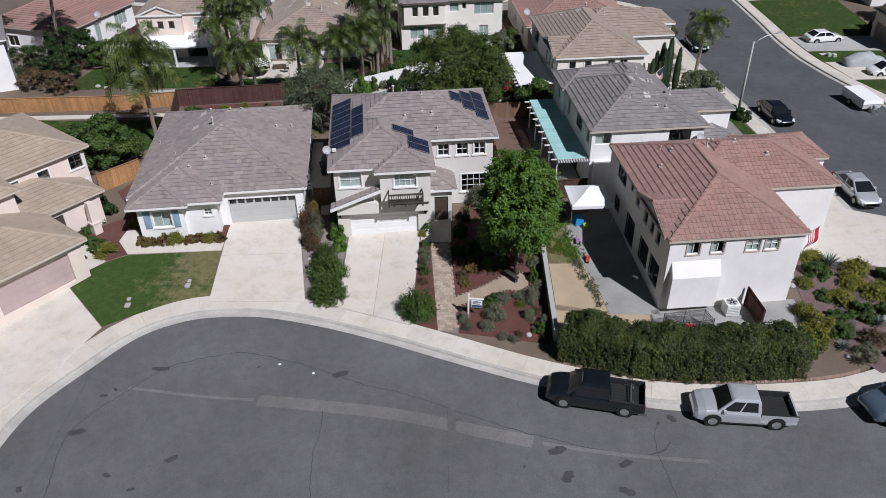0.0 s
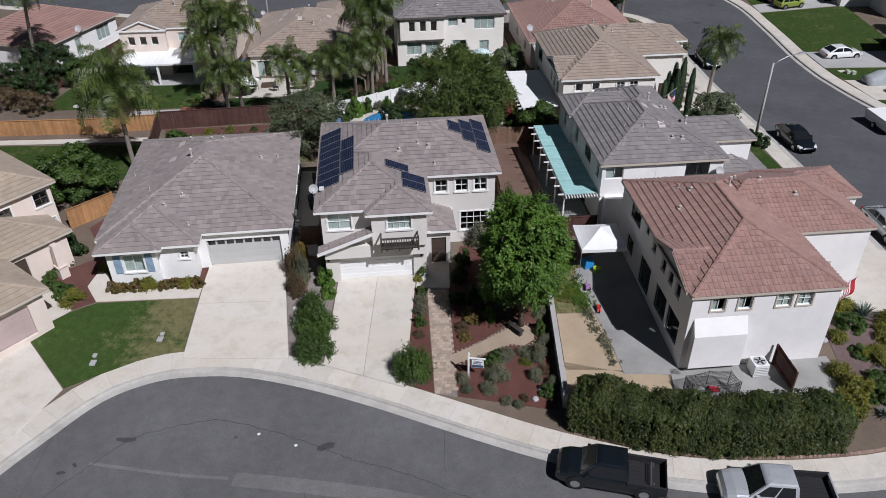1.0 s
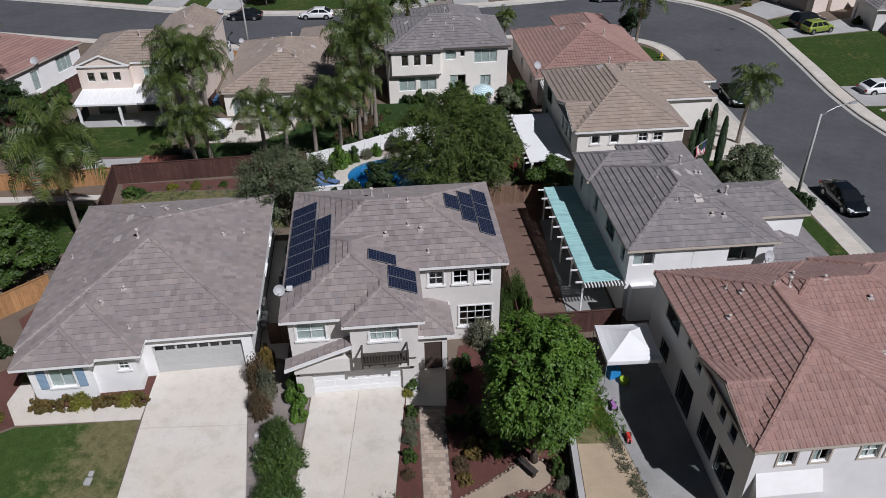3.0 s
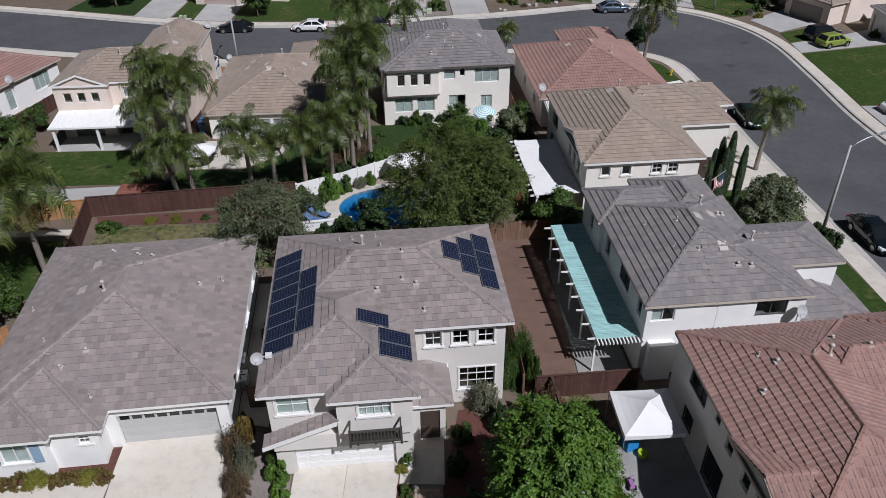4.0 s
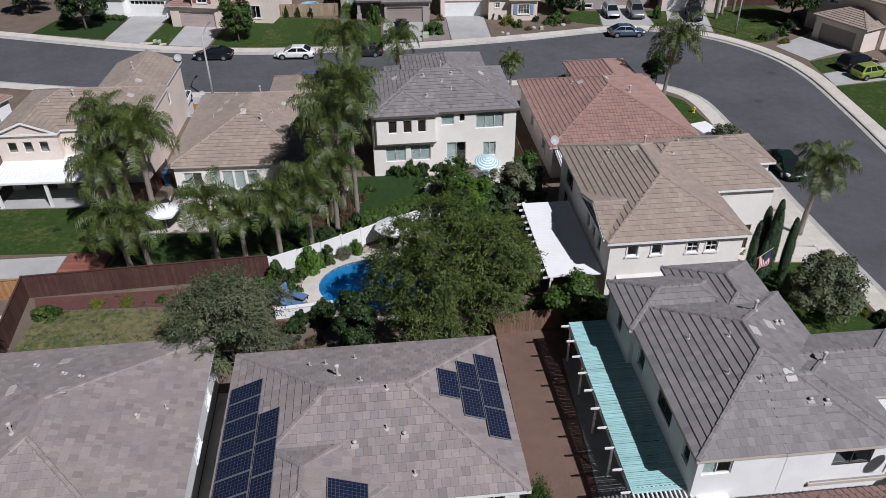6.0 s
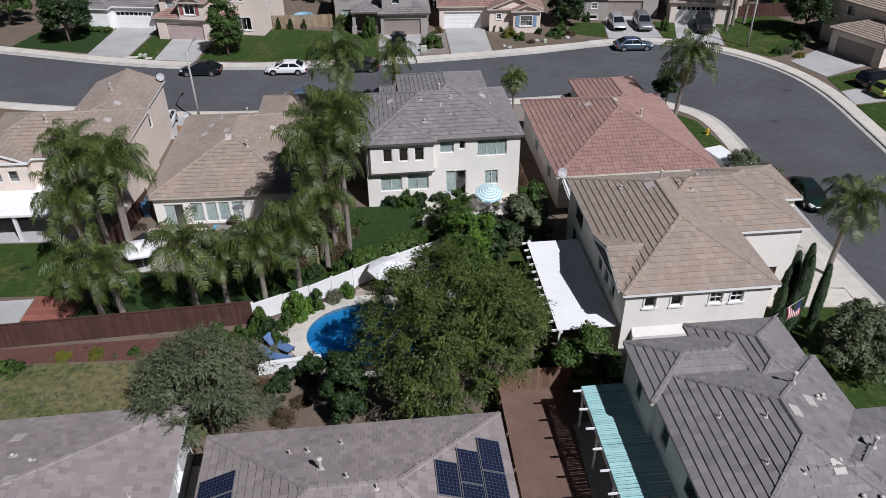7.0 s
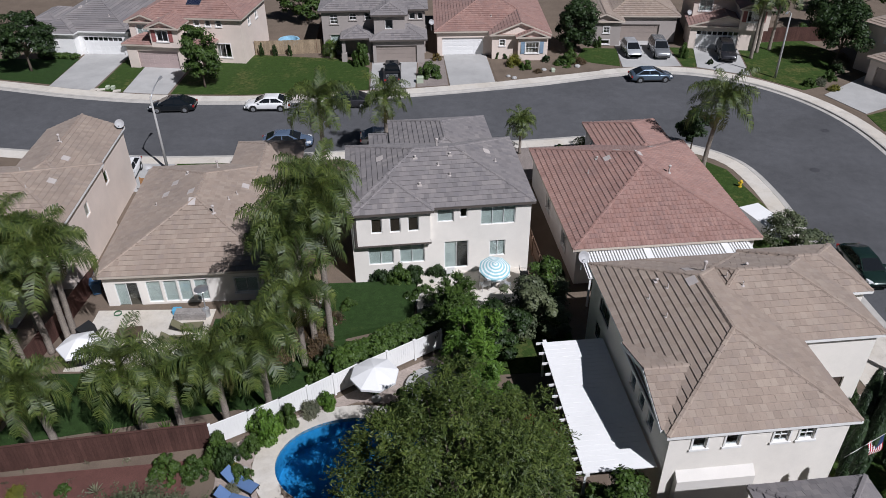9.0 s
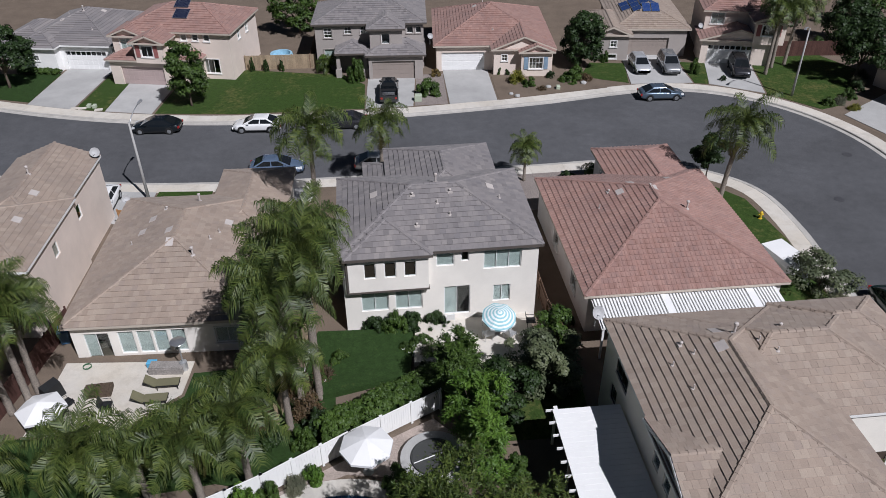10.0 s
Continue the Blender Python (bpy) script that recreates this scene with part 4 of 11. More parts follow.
# house C: two storeys, terracotta tiles
C = House(13.45, 45.2, 5.0, "two-storey grey-white stucco house with a terracotta tiled roof", GREY_STUCCO, ROOF_RED, near=300, round_tiles=True, trim=TRIM_TAN, z=0.0, fascia=TRIM_TAN, over=0.14)
C.block((0.1, 8.8, 0.0, 12.9), 4.9, axis="v", tan=0.45, openings=[
    ("S", 1.35, 3.72, 0.78, 0.88, "win 2x1 half nosill"), ("S", 2.87, 3.72, 0.78, 0.88, "win 2x1 half nosill"), ("S", 5.05, 3.72, 0.85, 0.88, "win 2x2 slats nosill"), ("S", 6.25, 3.72, 0.85, 0.88, "win 2x2 slats nosill"),
    ("W", 1.1, 0.45, 1.8, 1.75, "win 2x1 darkframe nosill plain"), ("W", 3.2, 0.45, 1.8, 1.75, "win 2x1 darkframe nosill plain"), ("W", 6.1, 0.15, 1.9, 2.1, "win 2x1 darkframe nosill plain"), ("W", 9.6, 0.85, 1.2, 1.2, "win 2x1 darkframe nosill plain"),
    ("W", 1.75, 3.25, 0.75, 1.2, "win 1x1 nosill plain"), ("W", 2.95, 3.3, 0.75, 1.2, "win 1x1 nosill plain"), ("W", 4.2, 3.3, 0.75, 1.2, "win 1x1 nosill plain"), ("W", 5.95, 3.55, 0.7, 1.15, "win 1x1 nosill plain"), ("W", 7.4, 4.0, 0.45, 0.5, "win 1x1 darkframe nosill plain"), ("W", 8.95, 3.45, 1.9, 1.2, "win 3x1 darkframe nosill plain")])
C.block((-0.05, 3.6, 0.45, 5.95), 4.9, axis="u", ends="gg", tan=0.33, floor=4.6)
C.block((3.0, 13.7, 5.45, 12.9), 4.9, axis="u", tan=0.45, openings=[("S", 10.3, 1.2, 1.2, 1.2, "win 2x1")])
C.block((9.2, 14.9, 9.2, 13.2), 4.9, axis="u", tan=0.45)
C.build()
C.vents([(2.6, 9.6, "p"), (3.1, 8.9, "b"), (4.5, 8.6, "p"), (2.0, 7.6, "b"), (5.6, 9.0, "d"), (6.6, 10.4, "b"), (7.6, 9.2, "b"), (9.5, 8.0, "b")])

# house D: two storeys, grey tiles, teal lattice cover
D = House(11.3, 59.9, 5.0, "two-storey white stucco house with a grey tiled hip roof", WHITE_STUCCO, ROOF_SLATE, near=300, trim=TRIM_DARK, z=-0.2, fascia=TRIM_TAN, over=0.2)
D.block((0.0, 8.46, 0.0, 10.45), 5.3, axis="v", tan=0.46, openings=[
    ("S", 0.45, 4.05, 1.3, 1.0, "win 2x1 nosill half plain"), ("S", 6.25, 3.95, 1.75, 1.1, "open"),
    ("W", 3.2, 3.7, 1.7, 1.2, "win 2x1 nosill darkframe plain"), ("W", 1.0, 3.7, 0.7, 1.1, "win 1x1 nosill plain"), ("W", 7.0, 3.5, 0.9, 1.4, "win 1x1 nosill plain"),
    ("W", 3.5, 0.1, 2.4, 2.1, "win 2x1 nosill darkframe plain"), ("W", 8.0, 0.9, 1.6, 1.2, "win 2x1 nosill plain")])
D.block((3.9, 9.2, -0.015, 6.1), 5.3, ends="gh", axis="u", tan=0.46, openings=[("S", 6.25, 3.95, 1.75, 1.1, "win 2x1 nosill darkframe plain")])
D.block((-0.25, 6.0, 8.35, 12.45), 5.3, axis="u", tan=0.46, openings=[("W", 10.0, 3.6, 0.8, 1.2, "win 1x1 nosill plain")])
D.block((3.2, 8.1, 7.0, 13.5), 5.2, axis="v", tan=0.46)
D.block((5.6, 12.4, 2.66, 6.85), 5.35, ends="gh", axis="u", tan=0.40, openings=[("E", 4.0, 3.7, 1.4, 1.1, "win 2x1 nosill plain")])
D.block((5.5, 13.5, 0.1, 6.7), 3.0, axis="u", openings=[("E", 1.0, 0.0, 4.6, 2.1, "garage white")])
D.build()
D.vents([(2.6, 3.6, "p"), (3.4, 5.6, "p"), (1.9, 6.4, "p"), (3.7, 2.9, "p"), (5.1, 3.0, "s"), (5.6, 1.9, "b"), (6.3, 1.8, "b"), (4.6, 5.6, "s"), (5.9, 6.6, "s"), (6.5, 7.0, "b"), (6.9, 7.2, "b"), (5.6, 7.6, "d"), (7.4, 4.2, "d")])

# house E: pale tan tiles, mauve garage door, at an angle to the bulb
E_ = House(-26.9, 59.3, 52.0, "two-storey beige house with pale tan tiles and mauve garage door", PINK_STUCCO, ROOF_PALE, near=0, trim=TRIM, fascia=TRIM_TAN)
E_.block((-9.5, 0.0, -0.6, 9.0), 5.0, openings=[("S", -1.6, 3.45, 1.0, 1.05, "win 2x2 darkframe"), ("S", -4.0, 3.5, 0.8, 0.8, "win 2x2 darkframe"), ("S", -6.2, 3.5, 0.8, 0.8, "win 2x2 darkframe"), ("S", -2.2, 0.8, 1.6, 1.5, "win 2x2 white")])
E_.block((-9.8, -1.2, -3.6, 4.0), 2.75, openings=[("S", -5.5, 0.0, 1.1, 2.1, "door")])
E_.block((-14.5, -5.6, -8.6, 4.0), 2.75, axis="v", openings=[("S", -11.8, 0.0, 4.9, 2.15, "garage pink"), ("E", -6.8, 1.0, 1.6, 1.1, "win 2x2 darkframe")])
E_.block((-16.5, -6.5, -3.0, 9.0), 5.0, axis="v", openings=[("E", -2.0, 3.3, 1.4, 1.2, "win 3x2 darkframe"), ("S", -12.5, 3.3, 1.4, 1.2, "win 3x2 darkframe")])
E_.build()

# house G: two storeys, tan tiles, white patio cover
G = House(10.85, 76.5, 5.0, "two-storey cream stucco house with a tan tiled roof", CREAM_STUCCO, ROOF_TAN, near=260, trim=TRIM, over=0.25)
G.block((0.05, 8.9, 0.0, 13.0), 5.25, axis="v", tan=0.46, openings=[
    ("S", 1.4, 4.05, 0.65, 0.74, "win 1x1"), ("S", 2.92, 4.05, 0.65, 0.74, "win 1x1"), ("S", 5.15, 4.05, 0.72, 0.74, "win 2x2"), ("S", 6.35, 4.05, 0.72, 0.74, "win 2x2"),
    ("W", 2.05, 3.2, 0.75, 1.25, "win 1x1 nosill plain"), ("W", 3.35, 3.25, 0.75, 1.25, "win 1x1 nosill plain"), ("W", 4.65, 3.25, 0.75, 1.25, "win 1x1 nosill plain"), ("W", 9.3, 3.4, 1.8, 1.25, "win 2x1 darkframe nosill plain"), ("W", 10.4, 1.4, 0.9, 1.1, "win 1x1 darkframe nosill plain"), ("W", 6.6, 0.2, 1.9, 2.1, "win 2x1 darkframe nosill plain")])
G.block((-0.1, 3.6, 0.45, 6.15), 5.25, axis="u", ends="gg", tan=0.33, floor=4.95)
G.block((3.0, 13.4, 5.35, 13.0), 5.25, axis="u", tan=0.46, openings=[("S", 11.2, 0.2, 1.0, 2.0, "door")])
G.block((9.0, 14.7, 8.8, 13.3), 5.25, axis="u", tan=0.46, openings=[("E", 9.6, 0.0, 3.2, 2.1, "garage white")])
G.build()
G.vents([(1.9, 8.4, "p"), (2.6, 9.4, "b"), (2.9, 8.6, "p"), (2.2, 6.7, "p"), (4.0, 8.4, "s"), (4.4, 9.9, "s"), (5.1, 9.4, "d"), (6.2, 9.0, "p"), (7.7, 9.9, "b"), (6.8, 8.3, "p")])

# house H: two storeys, grey tiles, seen from its garden
H = House(-4.75, 95.8, 5.5, "two-storey cream stucco house with a grey tiled roof", CREAM_STUCCO, ROOF_SLATE, near=260, trim=TRIM_TAN, z=-1.15, fascia=TRIM_DARK, over=0.2)
H.block((0.0, 12.4, 0.0, 9.6), 5.6, openings=[
    ("S", 5.9, 4.35, 1.1, 1.0, "win 1x1 white nosill plain"), ("S", 7.4, 4.6, 0.5, 0.72, "win 1x1 nosill plain"), ("S", 8.8, 3.9, 2.35, 1.45, "win 3x1 slats nosill plain"),
    ("S", 6.35, 0.55, 1.65, 2.2, "win 2x1 half nosill plain"), ("S", 9.45, 1.35, 1.1, 1.25, "win 2x1 slats nosill plain"),
    ("S", 1.2, 1.25, 1.7, 1.45, "win 2x1 slats nosill plain"), ("S", 3.3, 1.25, 1.7, 1.45, "win 2x1 slats nosill plain"),
    ("E", 4.0, 3.9, 1.0, 1.1, "win 2x1"), ("N", 3.0, 3.9, 1.6, 1.2, "win 2x1"), ("N", 8.0, 3.9, 1.6, 1.2, "win 2x1")])
H.block((0.35, 5.6, -0.35, 8.0), 5.6, axis="v", floor=3.05, openings=[
    ("S", 1.5, 4.0, 0.72, 1.1, "win 1x1 dark nosill plain"), ("S", 2.72, 4.0, 0.72, 1.1, "win 1x1 dark nosill plain"), ("S", 3.92, 4.0, 0.72, 1.1, "win 1x1 dark nosill plain"), ("W", 3.0, 4.0, 0.7, 1.0, "win 1x1 nosill")])
H.block((3.4, 11.2, 4.0, 14.6), 5.2, axis="v")
H.block((1.8, 6.0, 7.0, 14.0), 4.4, axis="v")
H.build()
H.vents([(2.4, 5.4, "s"), (4.8, 4.0, "b"), (7.2, 4.1, "b"), (6.4, 5.1, "d"), (7.0, 2.4, "p"), (4.9, 1.8, "b"), (10.0, 5.6, "s"), (10.4, 4.3, "p"), (6.3, 3.3, "p")])

# house R: one storey, terracotta
R = House(10.1, 95.3, 5.0, "single-storey house with a broad terracotta tiled hip roof", GREY_STUCCO, ROOF_RED, near=120, round_tiles=True, trim=TRIM, z=-1.4, fascia=TRIM_TAN)
R.block((0.0, 13.0, 0.0, 14.8), 3.1, axis="v", openings=[("W", 3.0, 0.9, 1.2, 1.2, "win 2x1"), ("W", 8.0, 0.9, 1.2, 1.2, "win 2x1"), ("S", 5.0, 0.1, 2.4, 2.0, "win 2x1 nosill")])
R.block((5.6, 12.0, 9.0, 19.2), 3.1, axis="v", openings=[("W", 16.0, 0.9, 1.2, 1.2, "win 2x1")])
R.build()
R.vents([(4.0, 9.4, "b"), (4.6, 8.9, "s"), (5.6, 9.9, "s"), (3.0, 8.0, "p"), (6.7, 8.2, "s"), (8.4, 6.2, "d"), (8.8, 11.0, "s")])

# house J: one storey, tan tiles, patio with palms
J = House(-21.1, 93.6, 3.0, "single-storey cream stucco house with a tan tiled hip roof", CREAM_STUCCO, ROOF_TAN, near=200, trim=TRIM, z=-1.5, fascia=TRIM_TAN)
J.block((0.0, 11.6, 0.0, 15.0), 2.75, axis="v", openings=[
    ("S", 1.0, -0.3, 1.5, 2.25, "win 2x1 half nosill plain"), ("S", 3.0, 0.3, 0.95, 1.7, "win 1x1 slats nosill plain"), ("S", 4.12, 0.3, 0.88, 1.7, "win 1x1 slats nosill plain"), ("S", 5.1, 0.3, 0.85, 1.7, "win 1x1 slats nosill plain"), ("S", 6.12, 0.3, 0.88, 1.7, "win 1x1 slats nosill plain"), ("S", 8.8, 0.8, 1.5, 1.2, "win 2x1 slats")])
J.block((6.4, 12.0, 8.0, 19.0), 2.75, axis="v", openings=[("N", 7.0, 0.0, 4.6, 2.1, "garage white")])
J.build()
J.vents([(3.4, 9.6, "s"), (4.2, 10.4, "b"), (3.0, 8.2, "s"), (5.6, 5.4, "s"), (5.2, 7.0, "s"), (7.2, 4.4, "d"), (8.6, 9.0, "s"), (7.8, 6.6, "p"), (8.2, 7.6, "p"), (6.0, 12.2, "d"), (2.6, 7.0, "p")])

# house K: two storeys, tan tiles, white patio cover
K = House(-35.0, 95.2, 3.0, "two-storey pinkish beige stucco house with tan tiles", PINK_STUCCO, ROOF_TAN, near=110, trim=TRIM, z=-1.5, fascia=TRIM, over=0.15)
K.block((0.0, 11.8, 0.0, 8.6), 5.3, openings=[("S", 6.2, 3.7, 1.4, 1.0, "win 2x1 white plain nosill"), ("S", 8.2, 3.9, 0.7, 0.7, "win 1x1 plain nosill"), ("S", 5.0, 0.05, 2.4, 2.1, "win 2x1 nosill darkframe plain"), ("E", 4.0, 3.4, 0.8, 1.0, "win 1x1 plain nosill")])
K.block((0.0, 5.2, -0.7, 6.0), 5.3, ends="gh", axis="v", openings=[("S", 0.95, 3.6, 0.75, 0.95, "win 1x1 nosill plain"), ("S", 2.2, 3.6, 0.75, 0.95, "win 1x1 nosill plain"), ("S", 3.45, 3.6, 0.75, 0.95, "win 1x1 nosill plain"), ("S", 1.2, 0.05, 2.6, 2.1, "win 2x1 nosill darkframe plain")])
K.block((5.6, 11.6, 4.0, 15.0), 5.3, ends="hg", axis="v", openings=[("E", 9.0, 3.2, 0.8, 1.1, "win 1x1 plain nosill"), ("E", 6.0, 1.0, 0.6, 0.8, "win 1x1 plain nosill")])
K.build()
K.vents([(5.6, 3.4, "d"), (7.0, 3.0, "p"), (8.8, 3.0, "p"), (7.4, 5.6, "p"), (9.6, 8.0, "s"), (8.6, 10.0, "d"), (3.6, 3.0, "p"), (9.8, 4.6, "s")])

# houses L and N at the edge of the block
Lh = House(-55.3, 98.6, -18.0, "white house with a faded terracotta tiled hip roof", WHITE_STUCCO, ROOF_RED, near=0, courses=True, round_tiles=False, trim=TRIM, z=-1.5, fascia=TRIM_TAN)
Lh.block((0.0, 12.0, 0.0, 13.2), 3.3, axis="v", openings=[("S", 8.3, 0.5, 2.4, 2.1, "win 2x1 nosill plain"), ("S", 3.0, 0.9, 1.6, 1.3, "win 2x1"), ("E", 9.2, 1.1, 2.3, 1.75, "win 3x1 slats nosill plain"), ("E", 5.4, 0.5, 1.0, 2.1, "win 1x1 slats nosill plain"), ("E", 2.2, 1.0, 1.4, 1.3, "win 2x1 nosill plain")])
Lh.build()
Lh.vents([(9.0, 3.0, "p"), (6.6, 9.5, "p"), (8.0, 10.6, "s")])
N_ = House(-55.5, 79.0, 28.0, "two-storey white stucco house with grey tiles", WHITE_STUCCO, ROOF_SLATE, near=0, trim=TRIM)
N_.block((0.0, 12.0, 0.0, 9.0), 5.2, openings=[("S", 8.0, 3.6, 1.4, 1.1, "win 2x1 slats"), ("S", 4.0, 0.8, 1.6, 1.3, "win 2x1"), ("E", 2.0, 3.6, 1.2, 1.1, "win 2x1 slats"), ("E", 5.5, 0.8, 1.4, 1.3, "win 2x1")])
N_.build()

# houses across the far street
M1 = House(-46.5, 143.6, -6.0, "single-storey white stucco house with a grey tiled roof", WHITE_STUCCO, ROOF_SLATE, courses=True, trim=TRIM)
M1.block((0.0, 11.5, 0.5, 13.0), 3.0, openings=[("S", 5.4, 0.0, 4.88, 2.2, "garage white lights")])
M1.block((0.0, 5.2, -0.6, 7.0), 3.0, axis="v", openings=[("S", 2.2, 1.4, 0.6, 0.6, "win 2x2")])
M1.block((-2.6, 3.0, 1.0, 9.0), 3.0, axis="v", openings=[("S", -1.6, 0.7, 1.4, 1.2, "win 2x2")])
M1.build()
M1.vents([(6.0, 6.0, "d"), (7.4, 8.0, "s"), (4.0, 4.5, "s"), (3.5, 7.0, "p"), (8.2, 3.0, "p")])
M2 = House(-33.7, 139.2, -8.0, "two-storey pinkish beige house with terracotta tiles", PINK_STUCCO, ROOF_RED, courses=False, trim=TRIM, fascia=TRIM_TAN)
M2.block((0.0, 12.8, 2.2, 11.5), 5.3, openings=[("S", 7.0, 4.3, 0.6, 0.7, "win 1x2"), ("S", 8.3, 4.3, 0.6, 0.7, "win 1x2"), ("S", 9.6, 4.3, 0.6, 0.7, "win 1x2"), ("S", 9.0, 0.7, 1.9, 1.6, "win 3x1"), ("E", 5.0, 3.8, 0.7, 1.0, "win 1x2"), ("E", 7.5, 3.8, 0.7, 1.0, "win 1x2")])
M2.block((2.6, 6.5, -0.8, 5.0), 5.0, ends="gh", axis="v", floor=2.7, openings=[("S", 3.7, 3.4, 1.3, 1.2, "win 2x1 redshutters")])
M2.block((-0.8, 3.4, 1.2, 6.0), 5.0, ends="gh", axis="v", openings=[("S", 0.4, 3.4, 1.3, 1.2, "win 2x1 white")])
M2.block((-0.8, 6.4, -0.4, 5.0), 2.9, axis="u", openings=[("S", 0.7, 0.0, 4.88, 2.1, "garage pink")])
M2.block((7.0, 9.6, 0.6, 5.0), 2.8, axis="v", openings=[("S", 7.8, 0.0, 1.0, 2.1, "door")])
M2.build()
M3 = House(-12.3, 139.4, 1.5, "two-storey taupe stucco house with grey tiles", TAUPE_STUCCO, ROOF_SLATE, courses=False, trim=TAUPE_STUCCO, fascia=TRIM_DARK)
M3.block((0.0, 12.8, 3.0, 11.5), 5.3, openings=[("S", 1.3, 3.7, 0.9, 1.1, "win 2x3"), ("S", 3.6, 4.1, 0.8, 0.8, "win 2x2"), ("S", 5.4, 4.1, 0.8, 0.8, "win 2x2"), ("S", 10.6, 4.1, 0.7, 0.7, "win 1x1"), ("S", 11.6, 4.1, 0.6, 0.7, "win 1x1"), ("S", 1.2, 0.8, 1.1, 1.6, "win 1x1 white")])
M3.block((6.2, 10.4, 1.0, 7.0), 5.3, axis="v", floor=2.5, openings=[("S", 7.8, 3.6, 0.9, 1.1, "win 1x1")])
M3.block((6.0, 12.6, -0.4, 5.0), 2.85, openings=[("S", 6.7, 0.0, 4.7, 2.1, "garage taupe")])
M3.block((2.6, 6.4, 0.4, 5.0), 2.85, walls=False)
M3.build()
M4 = House(1.2, 140.6, 0.5, "single-storey beige house with a terracotta tiled roof and blue shutters", PINK_STUCCO, ROOF_RED, courses=False, trim=TRIM, fascia=TRIM_TAN)
M4.block((0.0, 13.6, 1.0, 15.0), 3.0, axis="v", openings=[("S", 0.9, 0.0, 4.88, 2.15, "garage white"), ("E", 5.0, 0.9, 1.2, 1.2, "win 2x1")])
M4.block((6.4, 13.6, -0.4, 9.0), 3.0, ends="gh", axis="v", openings=[("S", 7.6, 1.6, 0.6, 0.7, "win 2x2")])
M4.block((9.4, 13.4, -1.1, 5.0), 2.9, ends="gh", axis="v", openings=[("S", 10.6, 0.9, 1.5, 1.3, "win 4x2 shutters")])
M4.build()
M4.vents([(5.0, 9.0, "s"), (6.0, 9.6, "d"), (6.8, 3.4, "p"), (4.0, 12.0, "s")])
M5 = House(19.6, 144.6, -3.0, "single-storey taupe house with tan tiles and solar panels", TAUPE_STUCCO, ROOF_TAN, courses=False, trim=TRIM, fascia=TRIM_TAN)
M5.block((2.6, 11.6, 1.6, 14.0), 3.3, axis="v", openings=[("S", 4.4, 0.0, 4.88, 2.15, "garage taupe")])
M5.block((0.0, 4.6, 0.0, 9.0), 3.1, ends="gh", axis="v", openings=[("S", 2.2, 1.6, 0.7, 0.7, "win 2x2"), ("S", 1.8, 0.2, 1.2, 0.5, "win 1x1")])
M5.build()
M6 = House(31.4, 143.0, -9.0, "two-storey beige house with brown tiles and red shutters", PINK_STUCCO, ROOF_RED, courses=False, trim=TRIM, fascia=TRIM_TAN)
M6.block((0.6, 10.0, 3.0, 12.0), 5.4, openings=[("S", 1.6, 3.8, 1.5, 1.3, "win 2x1 slats")])
M6.block((5.6, 9.6, -0.2, 7.0), 5.2, ends="gh", axis="v", floor=2.6, openings=[("S", 6.7, 3.6, 1.5, 1.2, "win 2x1 redshutters")])
M6.block((0.2, 8.8, 0.2, 5.0), 2.9, ends="gg", axis="v", tan=0.3, openings=[("S", 1.3, 0.0, 4.88, 2.2, "garage white lights")])
M6.build()
M7 = House(51.8, 125.6, -62.0, "two-storey beige house with tan tiles beside the bend", PINK_STUCCO, ROOF_TAN, courses=False, trim=TRIM, fascia=TRIM_TAN)
M7.block((-11.0, 0.5, 2.0, 12.0), 5.3, openings=[("S", -8.0, 3.7, 1.2, 1.1, "win 2x1"), ("W", 5.0, 3.6, 1.2, 1.1, "win 2x1")])
M7.block((-7.4, 0.0, -1.0, 6.0), 2.9, openings=[("S", -6.2, 0.0, 4.88, 2.1, "garage taupe")])
M7.build()
# houses on the outer side of the right-hand street
M8 = House(57.5, 123.0, -92.0, "two-storey white stucco house with grey tiles", GREY_STUCCO, ROOF_SLATE, courses=False, trim=TRIM, fascia=TRIM)
M8.block((-2.0, 11.0, 2.0, 12.0), 5.3, openings=[("S", 1.5, 3.7, 1.2, 1.1, "win 2x1"), ("S", 7.5, 3.7, 1.2, 1.1, "win 2x1")])
M8.block((-1.5, 5.4, -2.0, 6.0), 2.9, openings=[("S", -0.6, 0.0, 4.88, 2.1, "garage white")])
M8.build()
M9 = House(54.0, 98.5, -92.0, "two-storey beige house with a dark garage door and tan tiles", PINK_STUCCO, ROOF_TAN, courses=False, trim=TRIM, fascia=TRIM_TAN)
M9.block((-2.0, 9.5, 2.5, 12.0), 5.3, openings=[("S", 5.5, 3.7, 1.2, 1.1, "win 2x1")])
M9.block((-1.5, 5.6, -1.0, 6.0), 3.4, ends="gh", axis="v", openings=[("S", -0.5, 0.0, 4.88, 2.1, "garage taupe")])
M9.build()
M10 = House(57.0, 82.0, -84.0, "two-storey cream house with tan tiles", CREAM_STUCCO, ROOF_TAN, courses=False, trim=TRIM, fascia=TRIM_TAN)
M10.block((-2.0, 9.5, 2.5, 12.0), 5.3, openings=[("S", 5.5, 3.7, 1.2, 1.1, "win 2x1")])
M10.block((-1.5, 5.6, -1.0, 6.0), 3.0, openings=[("S", -0.5, 0.0, 4.88, 2.1, "garage white")])
M10.build()


# ---- yards ----
def lawn(pts, mat, label):
    return patch("lawn", pts, 0.035, mat, None, label, "lawn", "structure")


def bed(pts, mat, label, name="planting_bed"):
    return patch(name, pts, 0.025, mat, None, label, "planting bed", "structure")


def slab_area(name, pts, mat, label, category="driveway", off=0.05):
    return patch(name, pts, off, mat, None, label, category, "structure")


